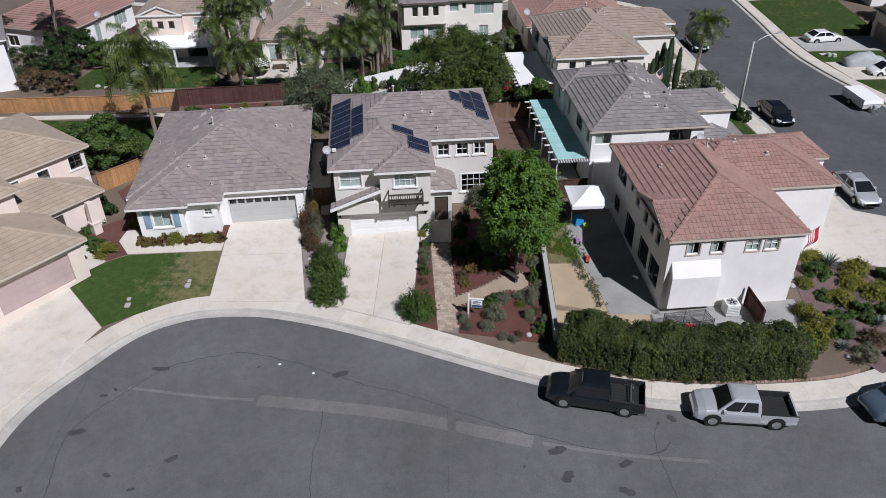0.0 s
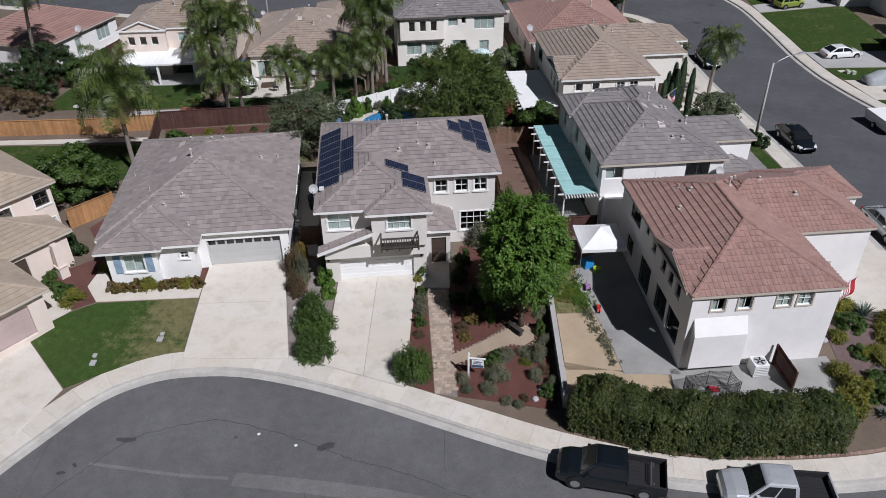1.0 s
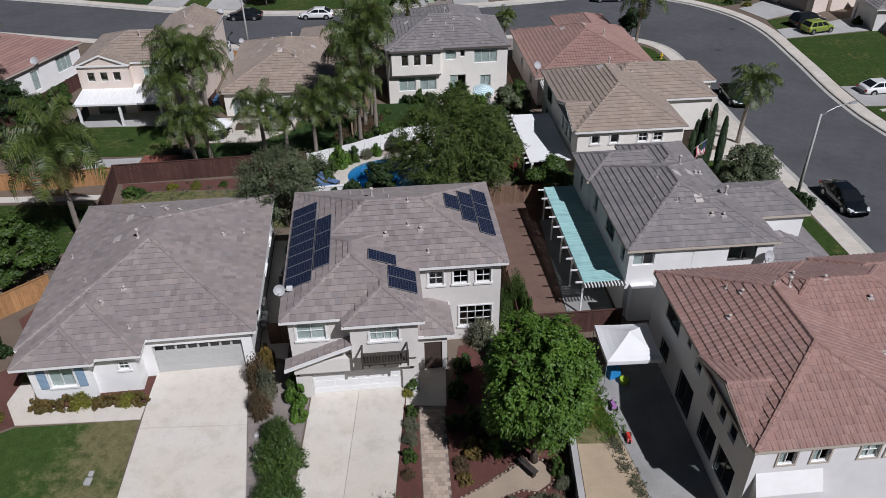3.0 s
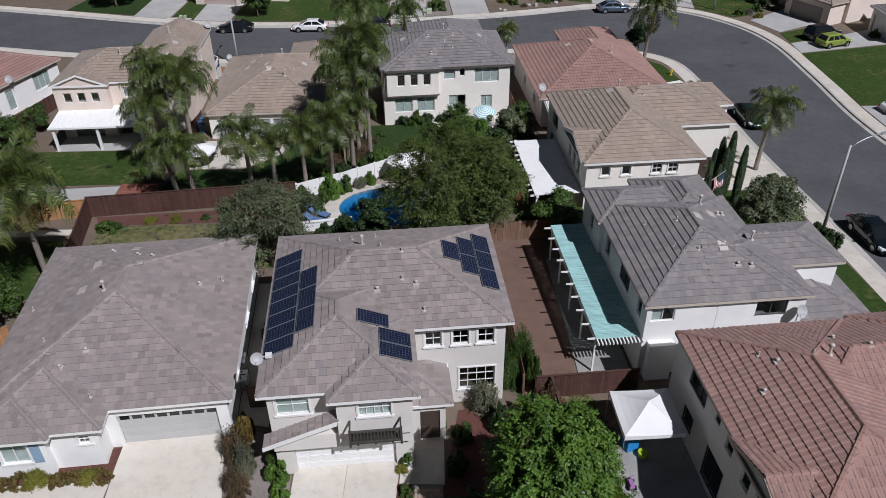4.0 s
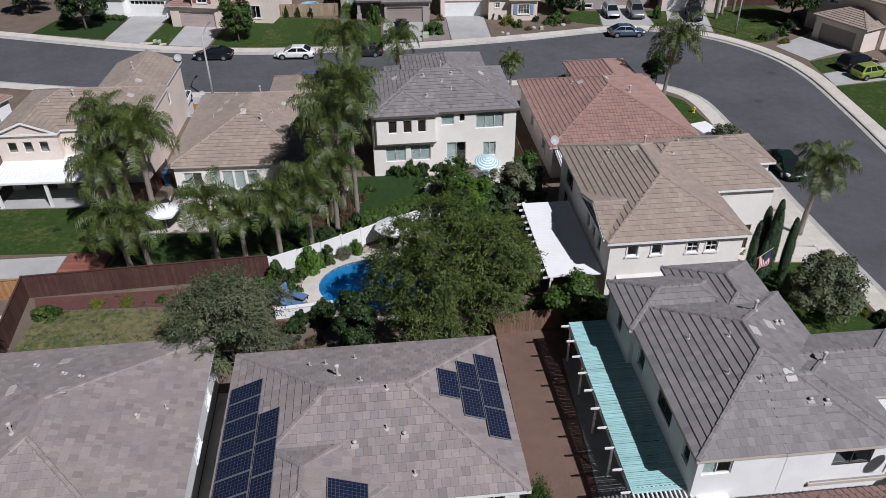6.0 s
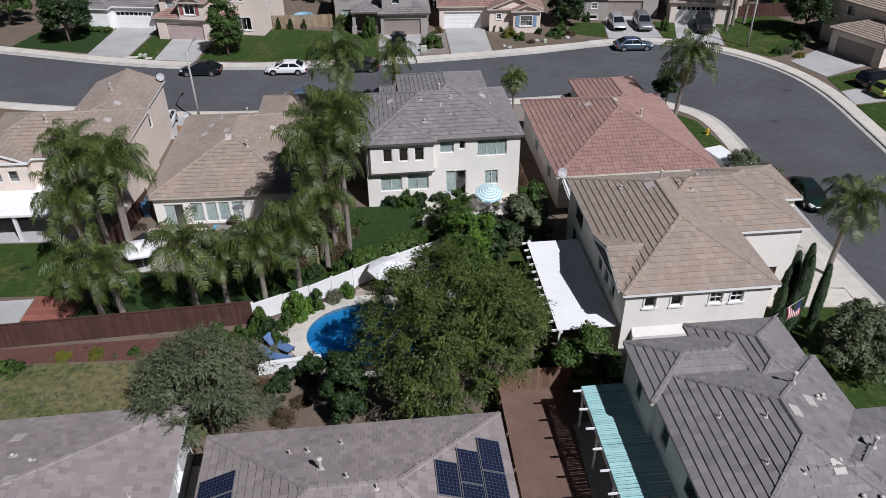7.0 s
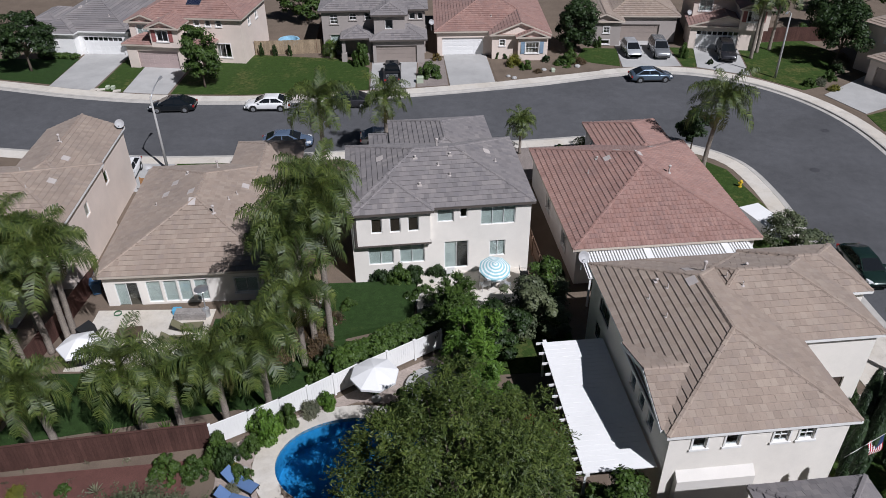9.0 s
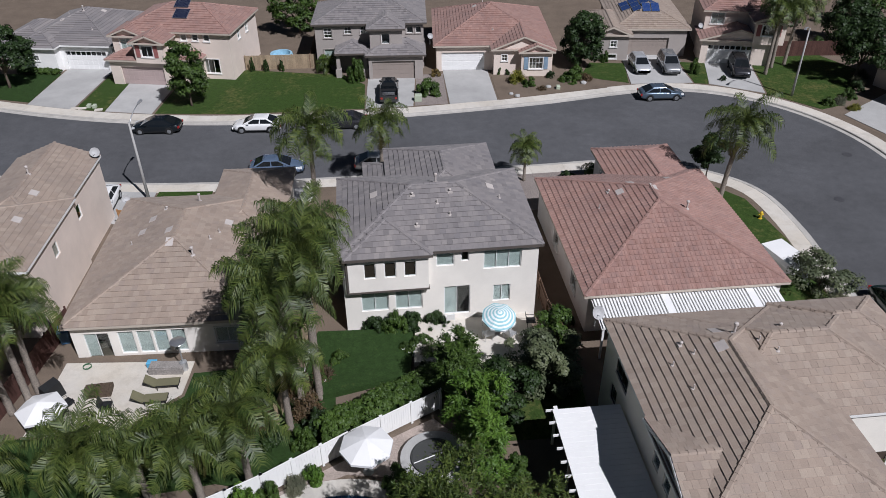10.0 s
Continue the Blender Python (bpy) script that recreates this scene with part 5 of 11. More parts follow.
def panelled(name, a, b, c, d, nu, nv, mat, label, category="driveway"):
    """A concrete area of nu by nv panels between four corners, with open joints."""
    q = [Vector(p) for p in (a, b, c, d)]
    base = patch(name, [a, b, c, d], 0.02, CONCRETE_OLD, None, label, category, "structure")
    for i in range(nu):
        for j in range(nv):
            def at(s, t):
                p = (q[0] * (1 - s) + q[1] * s) * (1 - t) + (q[3] * (1 - s) + q[2] * s) * t
                return (p.x, p.y)
            g = 0.006
            pts = [at((i + g) / nu, (j + g) / nv), at((i + 1 - g) / nu, (j + g) / nv), at((i + 1 - g) / nu, (j + 1 - g) / nv), at((i + g) / nu, (j + 1 - g) / nv)]
            o = patch("panel", pts, 0.05 + random.uniform(0, 0.004), mat, None, "", "", "", 0.05)
            o.parent = base
    return base


panelled("driveway", (-15.35, 46.75), (-9.0, 46.55), (-10.9, 56.9), (-15.9, 56.4), 1, 2, CONCRETE, "wide pale concrete driveway with sawn joints")
panelled("driveway", (-6.9, 46.0), (-2.1, 44.2), (-1.6, 54.35), (-6.8, 54.0), 2, 1, CONCRETE, "pale concrete driveway before the garage")
slab_area("driveway", [(-21.5, 44.4), (-25.6, 48.9), (-26.6, 50.4), (-31.2, 47.2), (-28.6, 37.5), (-25.5, 35.3), (-24.6, 37.6), (-22.9, 41.1)], CONCRETE, "broad pale concrete driveway at the end of the street")
slab_area("walkway", [(-25.5, 48.9), (-23.6, 51.1), (-26.4, 53.9), (-28.2, 53.2), (-27.2, 50.6)], CONCRETE, "pale concrete path to a porch", "path")
slab_area("walkway", [(-22.3, 51.9), (-15.75, 52.2), (-15.75, 53.3), (-21.7, 53.0), (-22.4, 54.6), (-23.2, 55.6), (-23.4, 53.4)], CONCRETE, "pale concrete path along the house front", "path")
slab_area("walkway", [(-1.6, 52.9), (0.6, 52.8), (0.6, 56.2), (-1.5, 56.2)], CONCRETE, "concrete entry landing", "path")
slab_area("walkway", [(-10.3, 57.0), (-8.6, 56.6), (-9.8, 69.5), (-11.6, 69.5)], CONCRETE, "narrow concrete side yard between two houses", "path", 0.03)
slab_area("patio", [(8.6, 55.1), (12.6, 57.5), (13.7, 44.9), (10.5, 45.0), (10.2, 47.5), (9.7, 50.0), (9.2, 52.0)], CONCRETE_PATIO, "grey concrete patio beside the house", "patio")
slab_area("patio", [(13.0, 42.6), (23.0, 43.4), (22.6, 46.2), (13.2, 45.3)], CONCRETE_PATIO, "grey concrete strip behind the hedge", "patio")
slab_area("driveway", [(23.4, 50.8), (31.0, 49.2), (33.8, 55.0), (27.6, 57.8), (23.6, 57.0)], CONCRETE, "pale concrete driveway by the corner house")
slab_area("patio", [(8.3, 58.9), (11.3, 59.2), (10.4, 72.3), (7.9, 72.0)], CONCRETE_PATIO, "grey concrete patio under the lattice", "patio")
slab_area("driveway", [(25.4, 84.2), (28.0, 84.2), (28.0, 92.4), (24.8, 92.0)], CONCRETE, "pale concrete driveway by the bend")
slab_area("walkway", [(21.5, 82.2), (28.0, 82.0), (28.0, 84.0), (21.2, 84.6)], CONCRETE, "pale concrete forecourt", "path")
slab_area("patio", [(-21.3, 93.4), (-13.6, 93.4), (-13.6, 90.6), (-16.5, 87.4), (-21.2, 87.4)], CONCRETE, "sunlit pale concrete patio", "patio")
slab_area("patio", [(-34.6, 91.6), (-26.0, 91.8), (-26.0, 95.4), (-34.8, 95.4)], CONCRETE_GREY, "grey concrete slab under the patio cover", "patio")
slab_area("patio", [(-30.6, 81.2), (-25.9, 81.6), (-26.1, 84.2), (-30.8, 83.8)], CONCRETE_GREY, "bluish grey concrete slab", "patio")
slab_area("walkway", [(-44.0, 75.6), (-30.0, 76.0), (-27.0, 76.2), (-27.0, 77.0), (-44.0, 76.6)], CONCRETE, "pale concrete edging path by the fence", "path")
patch("patio", [(-0.3, 92.6), (7.2, 92.8), (7.0, 97.4), (-0.3, 97.0)], 0.42, CONCRETE, None, "flagged raised patio behind the house", "patio", "structure", 0.5)
slab_area("driveway", [(1.8, 109.5), (6.8, 109.9), (7.0, 116.6), (2.0, 116.2)], CONCRETE_GREY, "grey concrete driveway")
slab_area("driveway", [(-14.0, 112.4), (-9.0, 112.6), (-8.9, 114.9), (-14.1, 114.6)], CONCRETE_GREY, "grey concrete driveway")
slab_area("driveway", [(-23.9, 109.4), (-22.0, 109.4), (-22.2, 114.4), (-27.6, 114.8), (-27.8, 110.6)], CONCRETE_GREY, "grey concrete driveway")

# the dark grass colour also holds the shade beneath the palms
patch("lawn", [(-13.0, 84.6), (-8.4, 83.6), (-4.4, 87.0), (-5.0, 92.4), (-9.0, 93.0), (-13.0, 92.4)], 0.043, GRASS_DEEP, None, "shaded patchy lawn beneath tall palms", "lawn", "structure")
lawn([(-25.6, 49.0), (-21.5, 44.5), (-20.2, 45.3), (-18.0, 46.55), (-16.6, 47.1), (-15.4, 47.3), (-15.8, 52.15), (-20.2, 51.87), (-22.2, 51.75), (-23.5, 51.0)], GRASS_FRONT, "front lawn, green on one side and drying out on the other")
bed([(-25.6, 55.3), (-23.6, 57.0), (-23.2, 53.4), (-22.35, 51.9), (-23.5, 51.2), (-26.2, 54.0)], MULCH_RED, "red bark mulch beside the porch")
bed([(-25.0, 62.8), (-22.9, 55.3), (-23.6, 57.0), (-26.0, 60.6)], MULCH_RED, "red bark mulch along the side wall")
bed([(-22.0, 53.05), (-15.8, 53.35), (-15.8, 55.4), (-21.4, 54.2)], MULCH, "narrow bed below the windows")
bed([(-9.1, 47.1), (-7.0, 46.2), (-6.9, 53.4), (-8.8, 56.2), (-10.8, 56.8)], GRAVEL, "gravelly bed between two driveways")
bed([(-2.0, 44.4), (-0.4, 43.8), (-0.95, 52.8), (-1.7, 53.0)], MULCH, "mulched strip beside the driveway")
bed([(0.55, 52.8), (6.6, 53.0), (6.4, 42.4), (0.95, 43.5)], MULCH, "red-brown mulched garden with low shrubs")
bed([(0.6, 52.8), (7.2, 53.0), (7.4, 58.4), (1.4, 57.6)], MULCH, "shaded mulch below a tree")
bed([(1.1, 45.7), (1.0, 46.9), (3.4, 48.6), (4.0, 49.4), (5.1, 49.4), (5.6, 48.5), (5.1, 47.7), (4.1, 47.6), (2.6, 46.7)], SAND, "pale decomposed granite path", "garden_path")
bed([(6.9, 42.6), (12.9, 41.0), (13.0, 44.9), (10.7, 45.1), (7.2, 46.0)], SAND, "bare pale soil behind the hedge")
bed([(7.2, 45.4), (10.5, 45.3), (10.3, 48.8), (9.6, 50.4), (7.3, 50.6)], SAND, "bare pale sandy soil")
lawn([(7.1, 50.2), (9.7, 50.2), (9.7, 52.0), (9.0, 55.2), (8.8, 58.4), (7.2, 58.4)], GRASS_DRY, "thin dry grass by a fence")
bed([(22.9, 43.4), (25.2, 39.6), (34.0, 42.2), (33.4, 48.8), (23.6, 50.4)], GRAVEL_PURPLE, "purple-brown gravel garden with shrubs")
bed([(23.6, 43.6), (24.6, 45.1), (26.8, 47.5), (32.0, 49.0), (32.2, 47.8), (27.6, 46.2), (24.8, 42.8)], GRAVEL, "pale gravel path", "garden_path")
bed([(5.0, 58.7), (8.1, 58.9), (7.9, 74.6), (4.2, 74.4)], surf("mulch_brown", (0.175, 0.110, 0.085), 0.95, 26, 0.3, 0.6, 0.2, 0.8, 0.04), "brown bark strip beside the lattice")
lawn([(-24.8, 71.2), (-10.5, 71.4), (-13.0, 77.6), (-24.9, 77.4)], GRASS_DRY, "dry patchy back lawn")
bed([(-25.3, 77.5), (-11.5, 78.0), (-11.5, 80.3), (-26.0, 78.9)], MULCH_RED, "red-brown mulch along a fence")
lawn([(-44.0, 66.0), (-28.9, 64.5), (-24.9, 70.5), (-27.2, 75.4), (-44.0, 75.4)], GRASS, "green side lawn")
lawn([(-40.4, 84.4), (-24.4, 84.6), (-25.8, 91.6), (-39.9, 91.4)], GRASS, "green mown back lawn")
# deep green chosen darker, with the palms' shade put into the colour
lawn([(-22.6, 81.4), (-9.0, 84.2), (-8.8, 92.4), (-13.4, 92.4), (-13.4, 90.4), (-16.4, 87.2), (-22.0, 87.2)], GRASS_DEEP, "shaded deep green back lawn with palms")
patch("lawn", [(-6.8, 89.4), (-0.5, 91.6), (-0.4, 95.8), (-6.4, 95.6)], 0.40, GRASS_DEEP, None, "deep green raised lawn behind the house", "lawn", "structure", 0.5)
lawn([(2.6, 86.4), (9.4, 86.8), (9.4, 92.6), (2.4, 92.4)], GRASS, "narrow strip of green lawn")
lawn([(20.4, 62.8), (28.6, 62.6), (28.8, 66.6), (21.0, 66.6)], GRASS, "green verge lawn")
lawn([(22.0, 66.64), (28.8, 66.64), (28.3, 73.16), (21.0, 73.36)], GRASS, "green lawn between a house and the pavement")
lawn([(20.4, 73.4), (28.3, 73.2), (28.0, 81.9), (20.4, 81.9)], GRASS, "green front lawn with a palm")
lawn([(24.2, 97.6), (27.4, 97.6), (27.4, 106.0), (26.4, 112.0), (22.6, 116.4), (21.0, 116.6), (22.0, 113.0), (23.4, 110.0)], GRASS, "green lawn along the bend")
lawn([(-22.0, 109.2), (-17.5, 109.4), (-17.5, 114.5), (-22.0, 114.5)], GRASS, "small green verge lawn")
bed([(7.6, 110.4), (14.4, 112.0), (14.4, 117.4), (7.4, 116.6)], GRAVEL, "pale gravel front yard")
# far side of the street
lawn([(-52.0, 137.0), (-41.5, 134.2), (-41.4, 142.4), (-51.0, 142.6)], GRASS_DEEP, "green front lawn")
slab_area("driveway", [(-41.4, 133.6), (-36.2, 132.2), (-35.7, 144.8), (-41.2, 145.2)], CONCRETE_GREY, "grey concrete driveway")
lawn([(-35.9, 132.3), (-32.7, 131.6), (-32.4, 139.4), (-35.6, 143.0)], GRASS, "narrow green lawn between driveways")
slab_area("driveway", [(-32.6, 131.6), (-27.6, 130.8), (-27.3, 139.2), (-32.6, 139.8)], CONCRETE_GREY, "grey concrete driveway")
lawn([(-27.3, 130.9), (-18.9, 130.5), (-6.0, 131.5), (-6.4, 138.0), (-9.2, 141.0), (-20.3, 142.9), (-27.0, 138.8)], GRASS, "broad green front lawn")
slab_area("driveway", [(-5.9, 131.5), (-1.0, 132.0), (-0.9, 140.6), (-6.2, 140.6)], CONCRETE_GREY, "grey concrete driveway")
bed([(-0.8, 132.1), (2.6, 132.5), (2.2, 141.0), (-0.8, 140.8)], GRAVEL, "gravel bed with a round bush")
slab_area("driveway", [(2.8, 132.4), (7.8, 133.3), (7.3, 142.2), (2.2, 142.2)], CONCRETE_GREY, "grey concrete driveway")
bed([(8.0, 133.3), (20.0, 136.3), (19.0, 141.0), (15.0, 140.0), (7.6, 140.6)], DIRT, "dry planted front yard")
lawn([(17.6, 139.6), (22.6, 137.6), (23.4, 143.6), (19.4, 144.0)], GRASS, "small green lawn")
slab_area("driveway", [(22.8, 137.3), (29.6, 137.4), (29.6, 146.8), (23.6, 146.8)], CONCRETE_GREY, "grey concrete driveway with parked cars")
lawn([(29.8, 137.3), (31.2, 137.0), (33.0, 143.4), (29.9, 143.8)], GRASS, "strip of green lawn")
slab_area("driveway", [(31.3, 137.0), (36.4, 134.2), (38.0, 143.6), (33.0, 144.6)], CONCRETE_GREY, "grey concrete driveway with shade")
lawn([(36.6, 134.0), (40.6, 129.8), (43.4, 131.0), (45.4, 135.0), (49.4, 140.6), (47.0, 145.6), (38.4, 145.0)], GRASS, "green corner lawn")
slab_area("driveway", [(42.2, 128.4), (44.2, 123.4), (52.6, 128.0), (50.0, 134.4)], CONCRETE_GREY, "grey concrete driveway")
lawn([(44.1, 123.0), (43.95, 119.3), (50.0, 121.6), (51.0, 126.0)], GRASS, "green front lawn")
slab_area("driveway", [(43.9, 119.0), (43.75, 115.6), (56.5, 118.6), (56.5, 124.2), (50.4, 121.4)], CONCRETE_GREY, "grey concrete driveway")
lawn([(43.7, 115.3), (43.4, 99.8), (55.0, 100.0), (56.5, 118.2)], GRASS, "green front lawn")
slab_area("driveway", [(43.3, 99.6), (43.4, 94.4), (53.4, 94.4), (53.4, 99.6)], CONCRETE_GREY, "grey concrete driveway")
lawn([(43.4, 94.2), (43.7, 90.6), (52.0, 90.6), (52.0, 94.2)], GRASS, "small green lawn")
slab_area("driveway", [(43.8, 90.4), (44.2, 84.4), (53.0, 84.6), (53.0, 90.4)], CONCRETE, "pale concrete driveway with a covered car")
lawn([(44.3, 84.2), (46.0, 76.2), (56.0, 76.4), (56.0, 84.2)], GRASS, "green front lawn")

# the paver path: rows of small blocks with joints
path_ob = patch("garden_path", [(-0.40, 43.75), (0.85, 43.45), (0.50, 52.8), (-0.90, 52.8)], 0.02, GRAVEL, None, "path of tan paving blocks", "path", "structure")
pm = MB()
pm.box(0.0, 0.292, 0.0, 0.232, -0.03, 0.045)
paver_mesh = pm.mesh("paver", PAVER)
half = MB()
half.box(0.0, 0.14, 0.0, 0.232, -0.03, 0.045)
half_mesh = half.mesh("paver", PAVER)
for r in range(38):
    y = 43.72 + r * 0.24
    x0 = -0.40 + (-0.90 + 0.40) * (r / 38)
    k = 0
    x = x0 + 0.02
    while x < x0 + 1.22:
        short = (r % 2 == 1 and k == 0)
        if y + 0.24 < 52.8 and not (r < 2 and x > 0.3 and r == 0):
            o = part("paver", half_mesh if short else paver_mesh, path_ob, pose(x, y, gz(y) + random.uniform(0, 0.012), 0, 0, random.uniform(-1, 1)))
        x += 0.15 if short else 0.302
        k += 1

# the winding gravel path that leaves the paver path, edged with small stones
slab_area("gravel_path", [(0.62, 46.72), (2.42, 47.72), (3.9, 48.75), (4.5, 49.2), (5.3, 49.15), (5.72, 48.6), (5.62, 47.9), (4.95, 47.4), (4.2, 47.55), (2.6, 46.85), (0.62, 45.85)], surf("fine_gravel_tan", (0.34, 0.27, 0.20), 0.95, 40, 0.2, 0.8, 0.15, 0.4), "winding tan gravel path through a mulched garden", "path", 0.05)
wind_edge = thing("stone_edging", pose(2.4, 47.7, gz(47.7)), "row of small tan stones beside a garden path", "edging")
winv = wind_edge.matrix_basis.inverted()
mb = MB()
mb.lathe([(0.06, -0.05), (0.085, 0.01), (0.08, 0.06), (0.03, 0.085)], 7)
edge_stone = mb.mesh("stone", surf("stone_tan", (0.31, 0.25, 0.20), 0.9, 20, 0.15, 1.0, 0.15, 0.4, rand=0.2))
rim_line = smooth_line([(0.75, 46.85), (2.42, 47.80), (3.9, 48.85), (4.5, 49.3), (5.3, 49.25), (5.82, 48.6), (5.72, 47.85), (4.95, 47.3), (4.2, 47.45), (2.6, 46.75), (0.95, 45.9)], 0.27)
for p in rim_line:
    part("stone", edge_stone, wind_edge, winv @ pose(p.x + random.uniform(-0.03, 0.03), p.y, gz(p.y) + 0.03, 0, 0, random.uniform(0, 360)) @ Matrix.Diagonal((random.uniform(0.7, 1.1), random.uniform(0.6, 0.9), random.uniform(0.7, 1.1), 1)))

# street marks: a scuffed patch, sealed cracks and oil spots
scuff = MB()
band(scuff, smooth_line([(-18.2, 39.4), (-13.5, 38.6), (-10.5, 38.3)], 0.5), [(-0.10, -0.150), (-0.05, -0.146), (0.05, -0.146), (0.1, -0.150)])
band(scuff, smooth_line([(-10.5, 38.3), (-7.5, 37.9), (-2.7, 37.1), (1.9, 35.8), (5.1, 34.9)], 0.5), [(-0.45, -0.150), (-0.3, -0.146), (0.25, -0.146), (0.4, -0.150)])
band(scuff, smooth_line([(5.1, 34.9), (9.0, 34.1), (13.9, 33.5)], 0.5), [(-0.12, -0.150), (-0.05, -0.146), (0.05, -0.146), (0.12, -0.150)])
tagged(scuff.ob("road_patch", ASPHALT_WORN), "paler scuffed strip in the asphalt", "road patch", "", "structure")


def crack(pts, w, label="dark sealed crack across the asphalt"):
    line = []
    for p in smooth_line(pts, 0.25):
        line.append(p + Vector((random.uniform(-0.05, 0.05), random.uniform(-0.05, 0.05))))
    mb = MB()
    band(mb, line, [(-w, -0.145), (w, -0.145)])
    tagged(mb.ob("road_crack", ASPHALT_SEAL), label, "crack", "", "structure")


crack([(-19.6, 31.0), (-20.3, 35.1), (-19.8, 37.1), (-18.1, 39.2), (-16.3, 41.1), (-13.2, 42.1), (-11.5, 42.1), (-7.6, 40.8), (-4.8, 39.5), (-1.5, 38.3), (3.4, 36.0), (8.0, 34.4)], 0.02)
crack([(-6.8, 37.4), (-6.7, 36.0), (-6.9, 34.2), (-6.6, 31.0)], 0.015)
crack([(11.6, 36.6), (11.0, 34.6), (11.3, 31.0)], 0.014)
crack([(10.4, 34.0), (11.3, 34.3), (11.9, 35.0)], 0.03, "dark curved tyre mark on the asphalt")


def blot(x, y, r, label="dark oil stain on the asphalt"):
    mb = MB()
    n = 22
    pts = []
    ph = random.uniform(0, 6)
    for i in range(n):
        w = 2 * math.pi * i / n
        k = r * (0.75 + 0.25 * math.sin(w * 2 + ph) + random.uniform(-0.14, 0.14))
        pts.append((x + k * 1.25 * math.cos(w), y + k * math.sin(w), gz(y) - 0.1455))
    mb.poly(pts)
    tagged(mb.ob("oil_stain", OIL), label, "stain", "", "structure")


for x, y, r in ((-16.8, 41.0, 0.42), (-19.9, 36.1, 0.38), (-6.1, 40.3, 0.42), (-14.2, 34.2, 0.3), (-19.4, 38.8, 0.2), (-18.9, 39.3, 0.15), (5.8, 34.4, 0.42), (9.2, 33.5, 0.35), (6.1, 32.7, 0.4), (8.9, 31.8, 0.35), (-15.7, 32.3, 0.16), (-17.2, 33.2, 0.2), (-21.3, 32.4, 0.22), (12.3, 36.5, 0.28), (10.8, 36.8, 0.18), (11.5, 36.2, 0.12), (-11.0, 41.0, 0.1), (4.0, 33.4, 0.1)):
    blot(x, y, r)
for x, y in ((-9.8, 41.2), (-7.7, 40.4)):
    mb = MB()
    mb.lathe([(0.09, -0.15), (0.09, -0.14), (0.06, -0.138)], 12, (x, y, gz(y)))
    tagged(mb.ob("survey_marker", METAL_WHITE), "small pale round cover in the asphalt", "road cover", "", "structure")
for x, y in ((24.0, 127.2), (-4.6, 124.0), (38.6, 120.0), (-33.5, 121.0), (36.0, 100.4), (34.2, 112.0), (14.0, 126.0)):
    mb = MB()
    mb.lathe([(0.42, -0.15), (0.42, -0.138), (0.36, -0.14)], 20, (x, y, gz(y)))
    tagged(mb.ob("manhole_cover", ASPHALT_SEAL), "dark round manhole cover in the asphalt", "manhole cover", "", "structure")


# ---- fences and walls ----
def fence(pts, h, mat, label, board=0.19, cap=False, lift=0.0):
    """A board fence along a line, each board a part, with posts and rails behind."""
    o = thing("fence", pose(pts[0][0], pts[0][1], gz(pts[0][1]) + lift), label, "fence", "fences")
    inv = o.matrix_basis.inverted()

    def make():
        mb = MB()
        mb.hexa([(0.004, -0.012, 0), (board - 0.004, -0.012, 0), (board - 0.004, 0.012, 0), (0.004, 0.012, 0)], [(0.004, -0.012, h), (board - 0.004, -0.012, h), (board - 0.004, 0.012, h), (0.004, 0.012, h)])
        return mb.mesh("board", mat)
    bmesh_ = cached(("board", h, board, mat.name), make)
    for (x0, y0), (x1, y1) in zip(pts, pts[1:]):
        d = Vector((x1 - x0, y1 - y0))
        L = d.length
        ang = math.degrees(math.atan2(d.y, d.x))
        n = max(1, round(L / board))
        for i in range(n):
            x, y = x0 + d.x * i / n, y0 + d.y * i / n
            part("board", bmesh_, o, inv @ pose(x, y, gz(y) + lift + random.uniform(-0.02, 0.0), 0, 0, ang + random.uniform(-1.5, 1.5)))
        k = max(1, round(L / 2.4))
        for i in range(k + 1):
            x, y = x0 + d.x * i / k, y0 + d.y * i / k
            mb = MB()
            mb.box(-0.045, 0.045, 0.02, 0.11, 0, h + 0.03)
            mb.ob("post", mat, o, m=inv @ pose(x, y, gz(y) + lift, 0, 0, ang))
        for z in ([0.25, h - 0.3] + ([h] if cap else [])):
            mb = MB()
            top = 0.04 if z == h else 0.09
            wd = 0.06 if z == h else 0.05
            a, b = gz(y0) + lift + z, gz(y1) + lift + z
            dn = d.normalized()
            nn = Vector((-dn.y, dn.x)) * wd
            of = Vector((-dn.y, dn.x)) * (0.0 if z == h else 0.04)
            p, q = Vector((x0, y0)) + of, Vector((x1, y1)) + of
            mb.hexa([(p.x - nn.x * (z == h), p.y - nn.y * (z == h), a), (q.x - nn.x * (z == h), q.y - nn.y * (z == h), b), (q.x + nn.x, q.y + nn.y, b), (p.x + nn.x, p.y + nn.y, a)],
                    [(p.x - nn.x * (z == h), p.y - nn.y * (z == h), a + top), (q.x - nn.x * (z == h), q.y - nn.y * (z == h), b + top), (q.x + nn.x, q.y + nn.y, b + top), (p.x + nn.x, p.y + nn.y, a + top)])
            mb.ob("rail", mat, o, m=inv)
    return o


